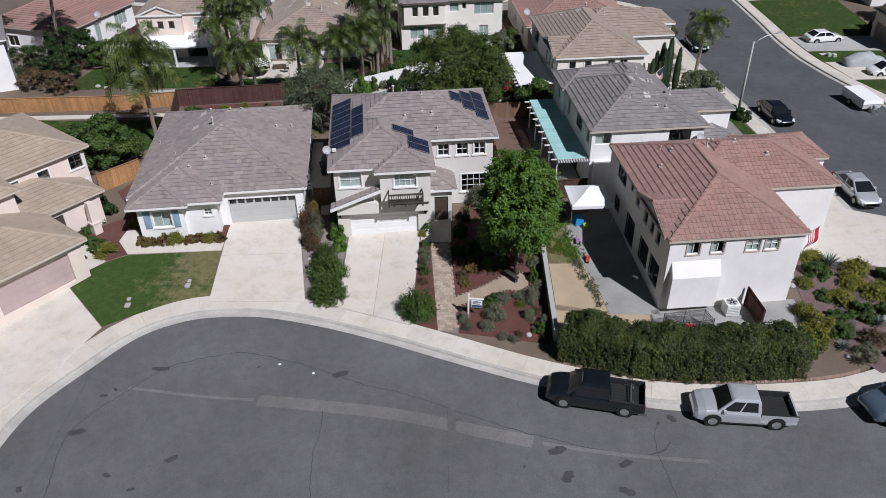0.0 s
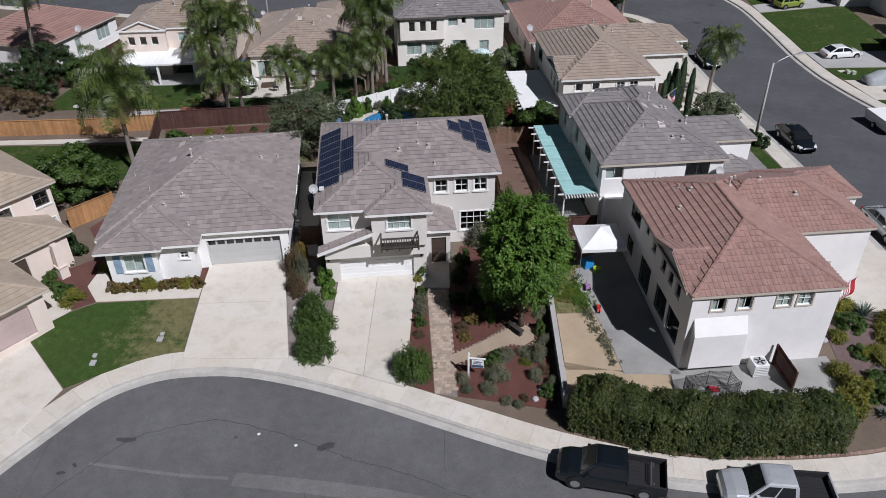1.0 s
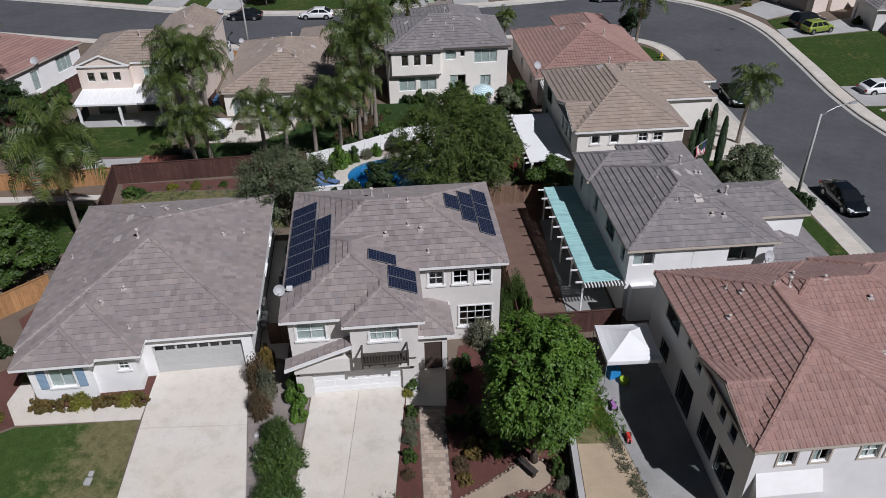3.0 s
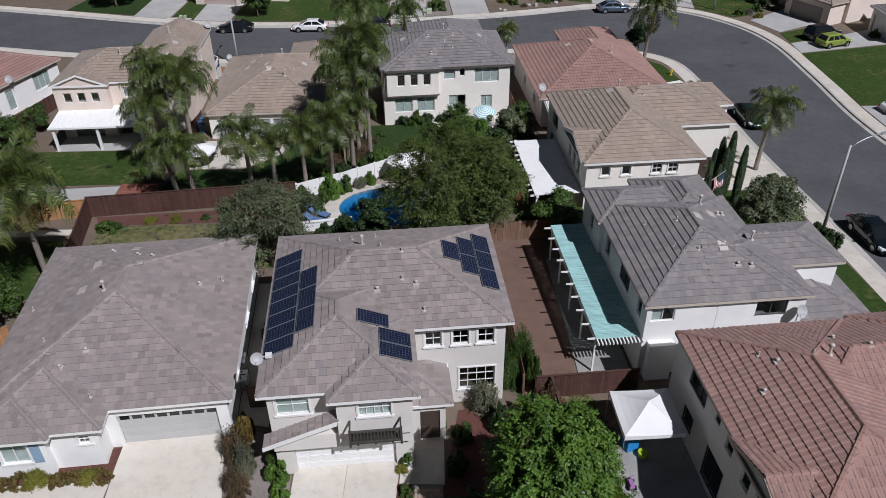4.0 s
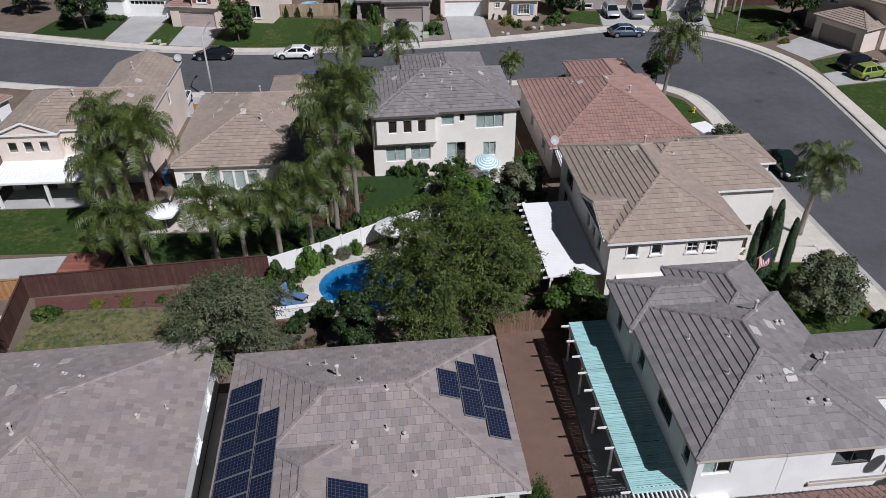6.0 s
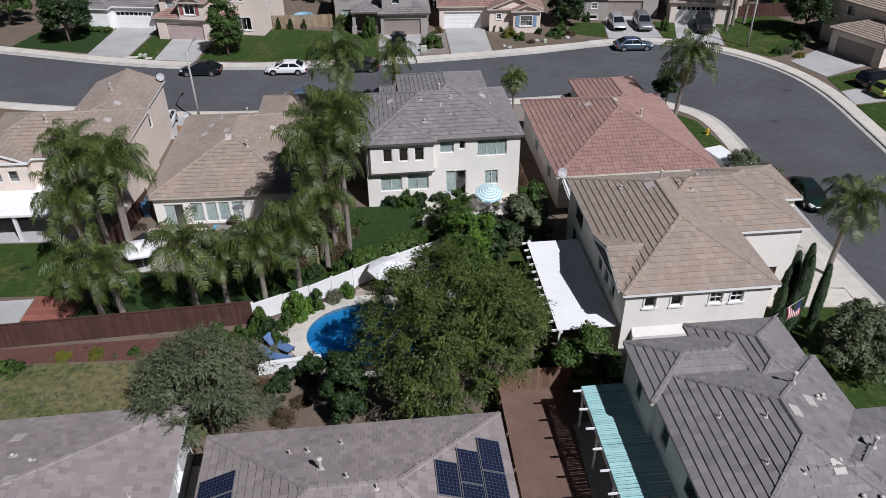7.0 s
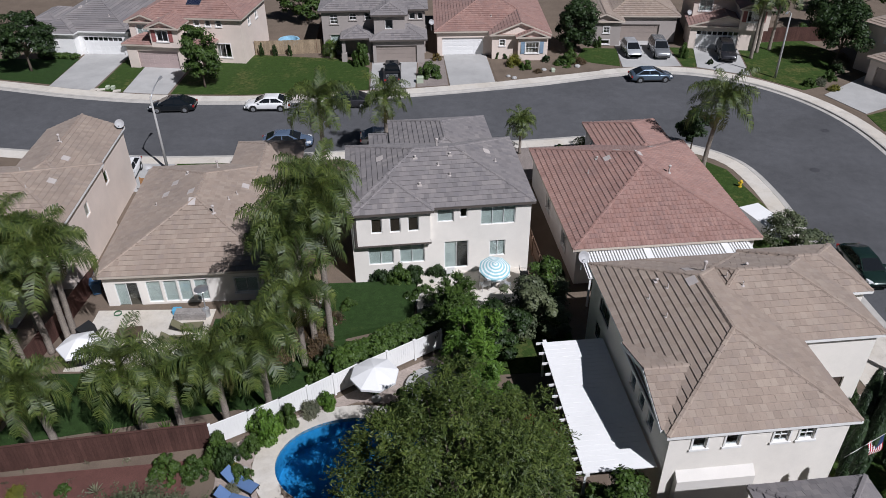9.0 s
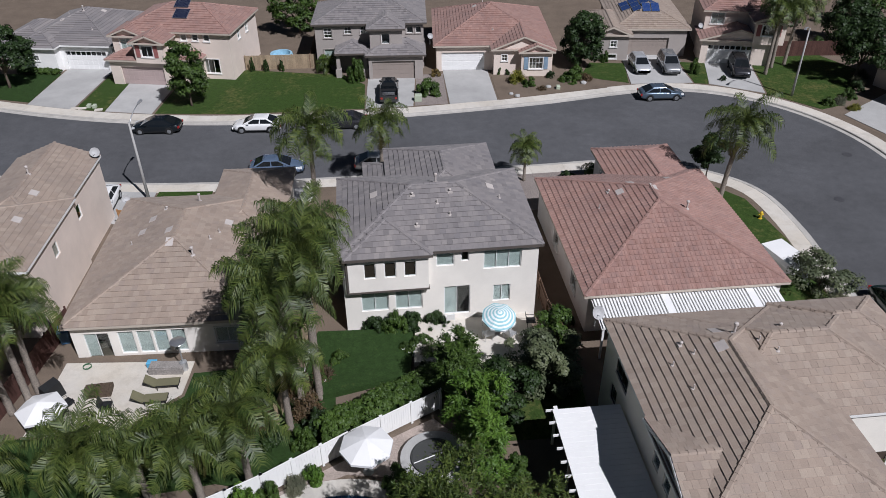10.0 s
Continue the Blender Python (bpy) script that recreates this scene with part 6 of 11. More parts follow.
fence([(-26.4, 79.0), (-10.9, 81.2)], 1.75, FENCE_BROWN, "dark red-brown stained board fence behind a lawn", cap=True)
fence([(-24.9, 72.0), (-26.4, 79.0)], 1.75, FENCE_BROWN, "dark brown stained board fence at the side of a lawn", cap=True)
fence([(-46.0, 77.6), (-32.0, 78.2), (-26.5, 79.1)], 1.5, FENCE_ORANGE, "orange-brown cedar board fence behind a lawn", cap=True)
fence([(-27.3, 60.6), (-24.9, 63.2)], 1.6, FENCE_ORANGE, "orange-brown cedar fence with a gate between houses", cap=True)
fence([(4.1, 74.4), (8.5, 75.0)], 1.6, FENCE_OLD, "weathered reddish board fence at the end of a yard")
fence([(5.0, 58.6), (3.9, 74.4)], 1.6, FENCE_OLD, "weathered board fence between two yards")
fence([(5.6, 58.4), (11.2, 58.9)], 1.6, FENCE_BROWN, "dark brown board fence across a yard", cap=True)
fence([(7.0, 52.6), (6.4, 58.4)], 1.6, FENCE_BROWN, "dark brown board fence along a side yard", cap=True)
fence([(-9.8, 58.0), (-8.5, 58.1)], 1.6, FENCE_OLD, "short wooden side gate between houses")
fence([(-23.2, 86.8), (-22.4, 97.0)], 1.6, FENCE_BROWN, "dark board fence between two back yards")
fence([(-41.4, 90.5), (-40.2, 95.6), (-38.5, 102.9), (-37.4, 107.0)], 1.6, FENCE_BROWN, "red-brown board fence beside a house")
fence([(-7.6, 88.0), (-6.9, 97.2), (-7.0, 103.0)], 1.6, FENCE_PALE, "pale weathered fence between two gardens")
fence([(9.2, 92.4), (8.2, 97.0), (7.4, 106.0)], 1.6, FENCE_OLD, "weathered fence between two houses")
fence([(-23.2, 108.8), (-21.9, 108.7)], 1.7, FENCE_ORANGE, "short reddish side gate between houses")
fence([(-20.4, 143.0), (-12.4, 143.4)], 1.7, FENCE_PALE, "pale tan board fence beside a lawn")
fence([(-13.0, 143.4), (-13.4, 152.0)], 1.7, FENCE_OLD, "weathered fence behind the houses")
fence([(38.6, 145.5), (50.0, 145.5)], 1.8, FENCE_BROWN, "dark brown fence behind a corner lawn")
fence([(19.55, 43.45), (19.28, 45.62)], 1.55, FENCE_BROWN, "dark wooden screen beside an air conditioner")


def plain_wall(name, pts, h, w, mat, label, cat="wall", cap=None):
    """A solid wall along a line with a cap."""
    o = thing(name, pose(pts[0][0], pts[0][1], gz(pts[0][1])), label, cat)
    inv = o.matrix_basis.inverted()
    for (x0, y0), (x1, y1) in zip(pts, pts[1:]):
        d = Vector((x1 - x0, y1 - y0)).normalized()
        nn = Vector((-d.y, d.x)) * w / 2
        for nm, k, za, zb, mm in (("wall", 1.0, -0.1, h, mat), ("cap", 1.5, h, h + 0.06, cap or mat)):
            mb = MB()
            n2 = nn * k
            q = [(x0 - n2.x, y0 - n2.y), (x1 - n2.x, y1 - n2.y), (x1 + n2.x, y1 + n2.y), (x0 + n2.x, y0 + n2.y)]
            mb.hexa([(x, y, gz(y) + za) for x, y in q], [(x, y, gz(y) + zb) for x, y in q])
            mb.ob(nm, mm, o, m=inv)
    return o


plain_wall("garden_wall", [(6.75, 42.6), (6.95, 52.6)], 0.95, 0.2, CONCRETE_GREY, "low grey block wall between two gardens")
plain_wall("garden_wall", [(-9.6, 76.3), (-6.0, 77.0)], 0.75, 0.2, VINYL, "low white wall beside the pool")


def vinyl_fence(pts, h):
    """A white panel fence: panels between square posts."""
    o = thing("panel_fence", pose(pts[0][0], pts[0][1], gz(pts[0][1])), "white vinyl panel fence behind the pool", "fence", "fences")
    inv = o.matrix_basis.inverted()
    for (x0, y0), (x1, y1) in zip(pts, pts[1:]):
        d = Vector((x1 - x0, y1 - y0))
        ang = math.degrees(math.atan2(d.y, d.x))
        n = max(1, round(d.length / 1.9))
        L = d.length / n
        for i in range(n + 1):
            x, y = x0 + d.x * i / n, y0 + d.y * i / n
            mb = MB()
            mb.box(-0.065, 0.065, -0.065, 0.065, 0, h + 0.1)
            mb.box(-0.08, 0.08, -0.08, 0.08, h + 0.1, h + 0.14)
            mb.ob("post", VINYL, o, m=inv @ pose(x, y, gz(y), 0, 0, ang))
            if i < n:
                mb = MB()
                k = int(L / 0.15)
                w = (L - 0.13) / k
                prof = []
                for j in range(k):
                    xa = 0.065 + j * w
                    prof += [(xa, -0.02), (xa + w - 0.016, -0.02), (xa + w - 0.012, -0.008), (xa + w - 0.004, -0.008)]
                prof += [(L - 0.065, 0.02), (0.065, 0.02)]
                m_ = len(prof)
                mb.v += [(x_, y_, z_) for z_ in (0.08, h - 0.05) for x_, y_ in prof]
                mb.f += [(q, (q + 1) % m_, m_ + (q + 1) % m_, m_ + q) for q in range(m_)]
                mb.f += [tuple(range(m_))[::-1], tuple(range(m_, 2 * m_))]
                mb.ob("panel", VINYL, o, m=inv @ pose(x, y, gz(y), 0, 0, ang))
                mb = MB()
                mb.box(0.066, L - 0.066, -0.03, 0.03, h - 0.048, h + 0.06)
                mb.ob("rail", VINYL, o, m=inv @ pose(x, y, gz(y), 0, 0, ang))


vinyl_fence([(-10.8, 81.3), (-9.0, 82.3), (-7.5, 83.2), (-3.5, 86.0), (1.2, 89.0)], 1.45)

# ---- pool ----
ZP = gz(POOL[1])
basin = MB()
rim = pool_edge(0.0, 48)
n = len(rim)
for (xa, ya), (xb, yb) in zip(rim, rim[1:]):
    basin.poly([(xa, ya, ZP + 0.05), (xb, yb, ZP + 0.05), (xb, yb, ZP - 1.3), (xa, ya, ZP - 1.3)][::-1])
basin.poly([(x, y, ZP - 1.3) for x, y in rim[:-1]])
k = Net("pool_plaster")
nz = k.noise(3.0, 4.0)
PLASTER = k.done(k.ramp(nz, [(0.3, (0.045, 0.24, 0.46)), (0.7, (0.065, 0.33, 0.58))]), 0.7, 0, 0.3)
pool = thing("swimming_pool", pose(POOL[0], POOL[1], ZP), "rounded blue swimming pool with a pale coping", "swimming pool")
pinv = pool.matrix_basis.inverted()
basin.ob("basin", PLASTER, pool, m=pinv)
k = Net("pool_water")
tr = k.n("ShaderNodeBsdfTransparent")
tr.inputs[0].default_value = (0.62, 0.86, 0.95, 1)
gl = k.n("ShaderNodeBsdfGlossy", Roughness=0.06)
fr = k.n("ShaderNodeFresnel", IOR=1.33)
mx = k.n("ShaderNodeMixShader")
wv = k.noise(2.6, 3.0)
bp = k.n("ShaderNodeBump", Strength=0.5, Distance=0.05)
k.l(wv, bp.inputs["Height"])
k.l(bp.outputs[0], gl.inputs["Normal"])
k.l(bp.outputs[0], fr.inputs["Normal"])
k.l(fr.outputs[0], mx.inputs[0])
k.l(tr.outputs[0], mx.inputs[1])
k.l(gl.outputs[0], mx.inputs[2])
k.l(mx.outputs[0], k.out.inputs[0])
WATER = k.m
water = MB()
water.poly([(x, y, ZP - 0.12) for x, y in rim[:-1]])
water.ob("water", WATER, pool, m=pinv)
cop = pool_edge(0.0, 48)
cop2 = pool_edge(1.15, 48)
for i in range(48):
    mb = MB()
    a, b, c, d = cop[i], cop2[i], cop2[i + 1], cop[i + 1]
    mb.hexa([(x, y, gz(y) - 0.02) for x, y in (a, b, c, d)], [(x, y, ZP + 0.075 if q in (0, 3) else gz(y) + 0.07) for q, (x, y) in enumerate((a, b, c, d))])
    mb.ob("coping_stone", CONCRETE, pool, m=pinv)
bed([(-10.0, 77.4), (-7.6, 77.2), (-8.6, 80.0), (-7.4, 82.6), (-3.6, 84.4), (1.2, 84.0), (2.4, 86.6), (0.8, 88.3), (-3.4, 85.6), (-7.5, 82.9), (-10.4, 81.0)], surf("paving_pink", (0.36, 0.30, 0.26), 0.9, 10, 0.2, 0.8, 0.2, 0.4), "pinkish paving round the pool", "pool_terrace")
spa = thing("hot_tub", pose(0.84, 85.23, gz(85.3)), "round stone hot tub with a dark folding cover", "hot tub")
mb = MB()
mb.lathe([(1.75, 0.0), (1.75, 0.32), (1.25, 0.34), (1.22, 0.1)], 28)
mb.ob("surround", CONCRETE_GREY, spa)
mb = MB()
mb.lathe([(1.2, 0.25), (1.2, 0.40), (1.1, 0.43)], 28)
cov = mb.ob("cover", surf("spa_cover", (0.06, 0.062, 0.06), 0.7, 30, 0.2, 1.0, 0.2, 0.2), spa)
mb = MB()
mb.box(-1.15, 1.15, -0.025, 0.025, 0.43, 0.45, pose(0, 0, 0, 0, 0, 25))
mb.ob("fold", VINYL, cov)


# ---- shade covers ----
def posts_of(parent, spots, h, w, mat):
    for x, y in spots:
        mb = MB()
        mb.box(x - w, x + w, y - w, y + w, 0, h)
        mb.ob("post", mat, parent)


perg = thing("lattice_patio_cover", pose(8.95, 60.3, gz(60.3) + 0.02, 0, 0, 5.0), "teal slatted lattice patio cover on pale posts", "patio cover")
posts_of(perg, [(0.1, v) for v in (0.15, 2.9, 5.7, 8.5, 11.2)], 2.28, 0.05, VINYL)
mb = MB()
mb.box(0.02, 0.16, -0.2, 11.6, 2.28, 2.46)
mb.ob("beam", METAL, perg)
mb = MB()
mb.box(0, 2.6, -0.02, 0.02, 2.462, 2.58)
mb.hexa([(-0.42, -0.03, 2.49), (0.0, -0.03, 2.462), (0.0, 0.03, 2.462), (-0.42, 0.03, 2.49)], [(-0.42, -0.03, 2.58), (0.0, -0.03, 2.58), (0.0, 0.03, 2.58), (-0.42, 0.03, 2.58)])
raf = mb.mesh("rafter", VINYL)
for i in range(10):
    part("rafter", raf, perg, pose(0, 0.05 + i * 1.25, 0))
mb = MB()
mb.box(0.05, 2.62, 0, 0.076, 2.585, 2.61)
slat = mb.mesh("slat", TEAL)
for i in range(112):
    part("slat", slat, perg, pose(0, -0.1 + i * 0.104, random.uniform(0, 0.012), 0, 0, random.uniform(-0.6, 0.6)))
mb = MB()
mb.box(-0.035, 0.035, -0.5, 0.3, 2.47, 2.575)
tail = mb.mesh("rafter_tail", VINYL)
for i in range(13):
    part("rafter_tail", tail, perg, pose(0.1 + i * 0.205, 0, 0))

gp = thing("patio_cover", pose(7.86, 76.84, gz(78.0), 0, 0, 5.0), "solid white patio cover with scalloped rafter ends", "patio cover")
posts_of(gp, [(-0.1, v) for v in (0.3, 3.2, 6.1, 9.1)], 2.4, 0.06, VINYL)
mb = MB()
mb.box(-0.2, 0.0, 0.0, 9.3, 2.4, 2.58)
mb.ob("beam", VINYL, gp)
mb = MB()
mb.box(-0.62, 0.0, -0.03, 0.03, 2.46, 2.6)
tail = mb.mesh("rafter_tail", VINYL)
for i in range(12):
    part("rafter_tail", tail, gp, pose(0, 0.15 + i * 0.81, 0))
mb = MB()
mb.box(-0.3, 3.15, 0.0, 0.306, 2.60, 2.65)
mb.box(-0.3, 3.15, 0.0, 0.012, 2.65, 2.658)
pan = mb.mesh("roof_panel", COVER_WHITE)
for i in range(29):
    part("roof_panel", pan, gp, pose(0, 0.02 + i * 0.31, 0))

kp = thing("patio_cover", pose(-34.6, 91.5, gz(92.0), 0, 0, 3.0), "white metal patio cover on four square posts", "patio cover")
posts_of(kp, [(0.3, 0.2), (4.2, 0.2), (8.1, 0.2)], 2.3, 0.11, VINYL)
mb = MB()
mb.hexa([(0, 0, 2.3), (0.298, 0, 2.3), (0.298, 4.2, 2.75), (0, 4.2, 2.75)], [(0, 0, 2.38), (0.298, 0, 2.38), (0.298, 4.2, 2.83), (0, 4.2, 2.83)])
mb.hexa([(0, 0, 2.38), (0.03, 0, 2.38), (0.03, 4.2, 2.83), (0, 4.2, 2.83)], [(0, 0, 2.42), (0.03, 0, 2.42), (0.03, 4.2, 2.87), (0, 4.2, 2.87)])
pan = mb.mesh("roof_panel", COVER_WHITE)
for i in range(28):
    part("roof_panel", pan, kp, pose(0.0 + i * 0.302, 0, 0))
mb = MB()
mb.box(-0.05, 8.5, -0.08, 0.0, 2.26, 2.42)
mb.ob("beam", VINYL, kp)

rp = thing("patio_cover", pose(10.75, 93.0, gz(94.0), 0, 0, 5.0), "white ribbed patio cover below a terracotta roof", "patio cover")
posts_of(rp, [(0.15, 0.15), (6.0, 0.15), (11.6, 0.15)], 2.35, 0.06, VINYL)
mb = MB()
mb.hexa([(0, 0, 2.4), (0.11, 0, 2.4), (0.11, 2.9, 2.75), (0, 2.9, 2.75)], [(0, 0, 2.5), (0.11, 0, 2.5), (0.11, 2.9, 2.85), (0, 2.9, 2.85)])
rib = mb.mesh("rib", COVER_WHITE)
for i in range(58):
    part("rib", rib, rp, pose(0.1 + i * 0.2, 0, 0))
mb = MB()
mb.hexa([(0, 0.0, 2.36), (11.8, 0.0, 2.36), (11.8, 2.9, 2.7), (0, 2.9, 2.7)], [(0, 0.0, 2.39), (11.8, 0.0, 2.39), (11.8, 2.9, 2.73), (0, 2.9, 2.73)])
mb.ob("roof_panel", METAL_WHITE, rp)
for x in (4.3, 9.7):
    mb = MB()
    mb.hexa([(x, -0.02, 2.5), (x + 0.5, -0.02, 2.5), (x + 0.5, 2.9, 2.852), (x, 2.9, 2.852)], [(x, -0.02, 2.53), (x + 0.5, -0.02, 2.53), (x + 0.5, 2.9, 2.88), (x, 2.9, 2.88)])
    mb.ob("joint_cover", COVER_WHITE, rp)

# the pop-up canopy
tent = thing("canopy_tent", pose(10.6, 55.1, gz(55.1) + 0.05, 0, 0, 3.0), "white pop-up canopy tent on thin legs", "canopy tent")
mb = MB()
s, zt = 1.5, 2.05
ring_t = [(-s, -s), (s, -s), (s, s), (-s, s)]
for i in range(4):
    a, b = ring_t[i], ring_t[(i + 1) % 4]
    m_ = ((a[0] + b[0]) / 2 * 0.52, (a[1] + b[1]) / 2 * 0.52)
    for p, q in ((a, b),):
        for j in range(6):
            f0, f1 = j / 6, (j + 1) / 6
            def pt(u, w):
                x, y = p[0] + (q[0] - p[0]) * u, p[1] + (q[1] - p[1]) * u
                sag = 0.06 * math.sin(math.pi * u) * (1 - w) + 0.05 * math.sin(math.pi * w)
                return (x * (1 - w), y * (1 - w), zt + 0.28 + 0.75 * w ** 1.15 - sag)
            for r in range(5):
                w0, w1 = r / 5, (r + 1) / 5
                mb.poly([pt(f0, w0), pt(f1, w0), pt(f1, w1), pt(f0, w1)])
mb.ob("roof", CANVAS, tent, smooth=True)
for i in range(4):
    a, b = ring_t[i], ring_t[(i + 1) % 4]
    mb = MB()
    for j in range(8):
        p = [a[0] + (b[0] - a[0]) * (j + q) / 8 for q in (0, 1)]
        r = [a[1] + (b[1] - a[1]) * (j + q) / 8 for q in (0, 1)]
        t0, t1 = (0.06 * math.sin(math.pi * (j + q) / 8) for q in (0, 1))
        mb.poly([(p[0], r[0], zt), (p[1], r[1], zt), (p[1], r[1], zt + 0.28 - t1), (p[0], r[0], zt + 0.28 - t0)])
    mb.ob("valance", CANVAS, tent)
    mb = MB()
    mb.tube([(a[0], a[1], 0), (a[0], a[1], zt + 0.25)], [0.02, 0.02], 6)
    mb.ob("leg", METAL, tent)

# ---- solar panels on house B, M5, M2 ----
k = Net("solar_cells")
co = k.n("ShaderNodeTexCoord").outputs["Object"]
br = k.n("ShaderNodeTexBrick", Scale=1.0)
br.offset = 0.0
br.inputs["Color1"].default_value = (0.010, 0.014, 0.035, 1)
br.inputs["Color2"].default_value = (0.013, 0.018, 0.042, 1)
br.inputs["Mortar"].default_value = (0.09, 0.10, 0.12, 1)
br.inputs["Mortar Size"].default_value = 0.006
br.inputs["Brick Width"].default_value = 0.16
br.inputs["Row Height"].default_value = 0.16
k.l(co, br.inputs["Vector"])
CELL = k.done(br.outputs["Color"], 0.16, 0, 0.5)
k = Net("solar_cells_blue")
br2 = k.n("ShaderNodeTexBrick", Scale=1.0)
br2.offset = 0.0
br2.inputs["Color1"].default_value = (0.018, 0.045, 0.16, 1)
br2.inputs["Color2"].default_value = (0.022, 0.055, 0.19, 1)
br2.inputs["Mortar"].default_value = (0.10, 0.12, 0.18, 1)
br2.inputs["Mortar Size"].default_value = 0.006
br2.inputs["Brick Width"].default_value = 0.16
br2.inputs["Row Height"].default_value = 0.16
k.l(k.n("ShaderNodeTexCoord").outputs["Object"], br2.inputs["Vector"])
CELL_BLUE = k.done(br2.outputs["Color"], 0.2, 0, 0.5)
SOLAR_FRAME = surf("solar_frame", (0.30, 0.31, 0.33), 0.4, 40, 0.05, 1, 0.05, 0.05, metal=0.6)


def solar(house, u, v, du, dv, cell=None):
    """A framed panel on the roof over the rectangle u, v, du, dv; a part of its house."""
    pts = [(u, v), (u + du, v), (u + du, v + dv), (u, v + dv)]
    zc = [house.top(min(max(a, -90), 90), b) for a, b in pts]
    c = Vector((u + du / 2, v + dv / 2, house.top(u + du / 2, v + dv / 2)))
    e = 0.15
    gu = (house.top(c.x + e, c.y) - house.top(c.x - e, c.y)) / (2 * e)
    gv = (house.top(c.x, c.y + e) - house.top(c.x, c.y - e)) / (2 * e)
    ex, ey = Vector((1, 0, gu)), Vector((0, 1, gv))
    L, W = du * ex.length, dv * ey.length
    ex.normalize(), ey.normalize()
    nz = ex.cross(ey).normalized()
    M = Matrix((ex, ey, nz)).transposed().to_4x4()
    M.translation = c + nz * 0.13
    L, W = L / 2 - 0.012, W / 2 - 0.012
    mb = MB()
    mb.box(-L, L, -W, W, -0.02, 0.018)
    fr_ = mb.ob("solar_panel", SOLAR_FRAME, house.ob, m=M)
    mb = MB()
    mb.box(-L + 0.03, L - 0.03, -W + 0.03, W - 0.03, 0.018, 0.022)
    mb.ob("cell_sheet", cell or CELL, fr_)
    mb = MB()
    for x, y in ((-L * 0.7, -W * 0.6), (L * 0.7, -W * 0.6), (-L * 0.7, W * 0.6), (L * 0.7, W * 0.6)):
        mb.box(x - 0.02, x + 0.02, y - 0.02, y + 0.02, -0.1, -0.02)
    mb.ob("mount", METAL, fr_)


for i in range(8):
    solar(B, 0.12, 2.35 + i * 1.02, 1.50, 1.0)
for i in range(3):
    solar(B, 1.66, 3.3 + i * 1.67, 0.92, 1.65)
solar(B, 4.52, 3.40, 1.52, 0.98)
for i in range(2):
    solar(B, 5.52, 1.32 + i * 1.0, 1.52, 0.98)
solar(B, 9.15, 8.0, 0.9, 1.65)
for i in range(2):
    solar(B, 10.08, 7.1 + i * 1.67, 0.9, 1.65)
for i in range(3):
    solar(B, 11.0, 6.2 + i * 1.67, 0.95, 1.65)
for i in range(4):
    for j in range(3):
        if not (j == 2 and i > 2) and not (j == 0 and i < 1):
            solar(M5, 4.2 + i * 1.05, 4.4 + j * 1.55 - 0.2 * (i > 9), 1.0, 1.5, CELL_BLUE)
solar(M2, 5.6, 4.2, 1.7, 1.5)
solar(M2, 5.2, 5.9, 1.7, 1.2)
dish(B.ob, pose(-0.1, 2.0, 5.55))
dish(D.ob, pose(8.55, -0.1, 3.9), 0.36, 0.5)
dish(G.ob, pose(-0.35, 13.2, 5.0), 0.36, 0.7)
dish(Lh.ob, pose(12.0, 6.3, 3.0), 0.42, 0.6)
dish(K.ob, pose(11.5, 14.6, 5.1), 0.36, 0.7)
dish(J.ob, pose(-0.1, 14.8, 2.4), 0.3, 0.5)
dish(M3.ob, pose(13.2, 3.6, 2.9), 0.33, 0.7)
dish(M6.ob, pose(0.4, 2.8, 3.0), 0.3, 0.7)
mb = MB()
mb.tube([(-0.05, 2.3, 5.9), (0.35, 2.3, 6.05)], [0.03, 0.03], 6)
mb.box(0.25, 0.55, 2.18, 2.42, 5.95, 6.12)
mb.ob("combiner_box", METAL_WHITE, B.ob)

# balcony on house B, with its pent roof over the garage
bal = MB()
bal.box(4.0, 6.35, -1.05, 0.0, 2.74, 2.83)
bal_ob = bal.ob("balcony", BALCONY_WOOD, B.ob, "dark wooden balcony with slim balusters", m=pose(0, 0, 0.5))


def balcony_bar(name, *size):
    mb = MB()
    mb.box(*size)
    mb.ob(name, BALCONY_WOOD, bal_ob)


for z in (2.83, 3.50):
    balcony_bar("rail", 4.064, 6.286, -1.10, -1.00, z, z + 0.09)
    balcony_bar("rail", 3.98, 4.06, -1.01, 0.0, z, z + 0.09)
    balcony_bar("rail", 6.29, 6.37, -1.01, 0.0, z, z + 0.09)
for x in (3.96, 6.29):
    balcony_bar("post", x, x + 0.1, -1.12, -1.015, 2.62, 3.66)
for x in (4.3, 5.1, 5.9):
    balcony_bar("bracket", x, x + 0.09, -1.0, -0.75, 2.58, 2.737)
mb = MB()
mb.box(-0.028, 0.028, -0.03, 0.03, 2.90, 3.505)
bm_ = mb.mesh("baluster", BALCONY_WOOD)
for i in range(14):
    part("baluster", bm_, bal_ob, pose(4.2 + i * 0.155, -1.05, 0))
pent = MB()
for i in range(10):
    x0, x1 = -0.05 + i * 0.355, -0.05 + (i + 1) * 0.355 + 0.04
    z0, z1 = 2.86 + i * 0.135, 2.86 + (i + 1) * 0.135
    for j in range(4):
        y0, y1 = -0.48 + j * 0.2, -0.48 + (j + 1) * 0.2 - 0.006
        pent.hexa([(x0, y0, z0), (x1, y0, z1), (x1, y1, z1), (x0, y1, z0)], [(x0, y0, z0 + 0.06), (x1, y0, z1 + 0.02), (x1, y1, z1 + 0.02), (x0, y1, z0 + 0.06)])
tagged(pent.ob("pent_roof", ROOF_GREY[1], B.ob), kind="stuff")
mb = MB()
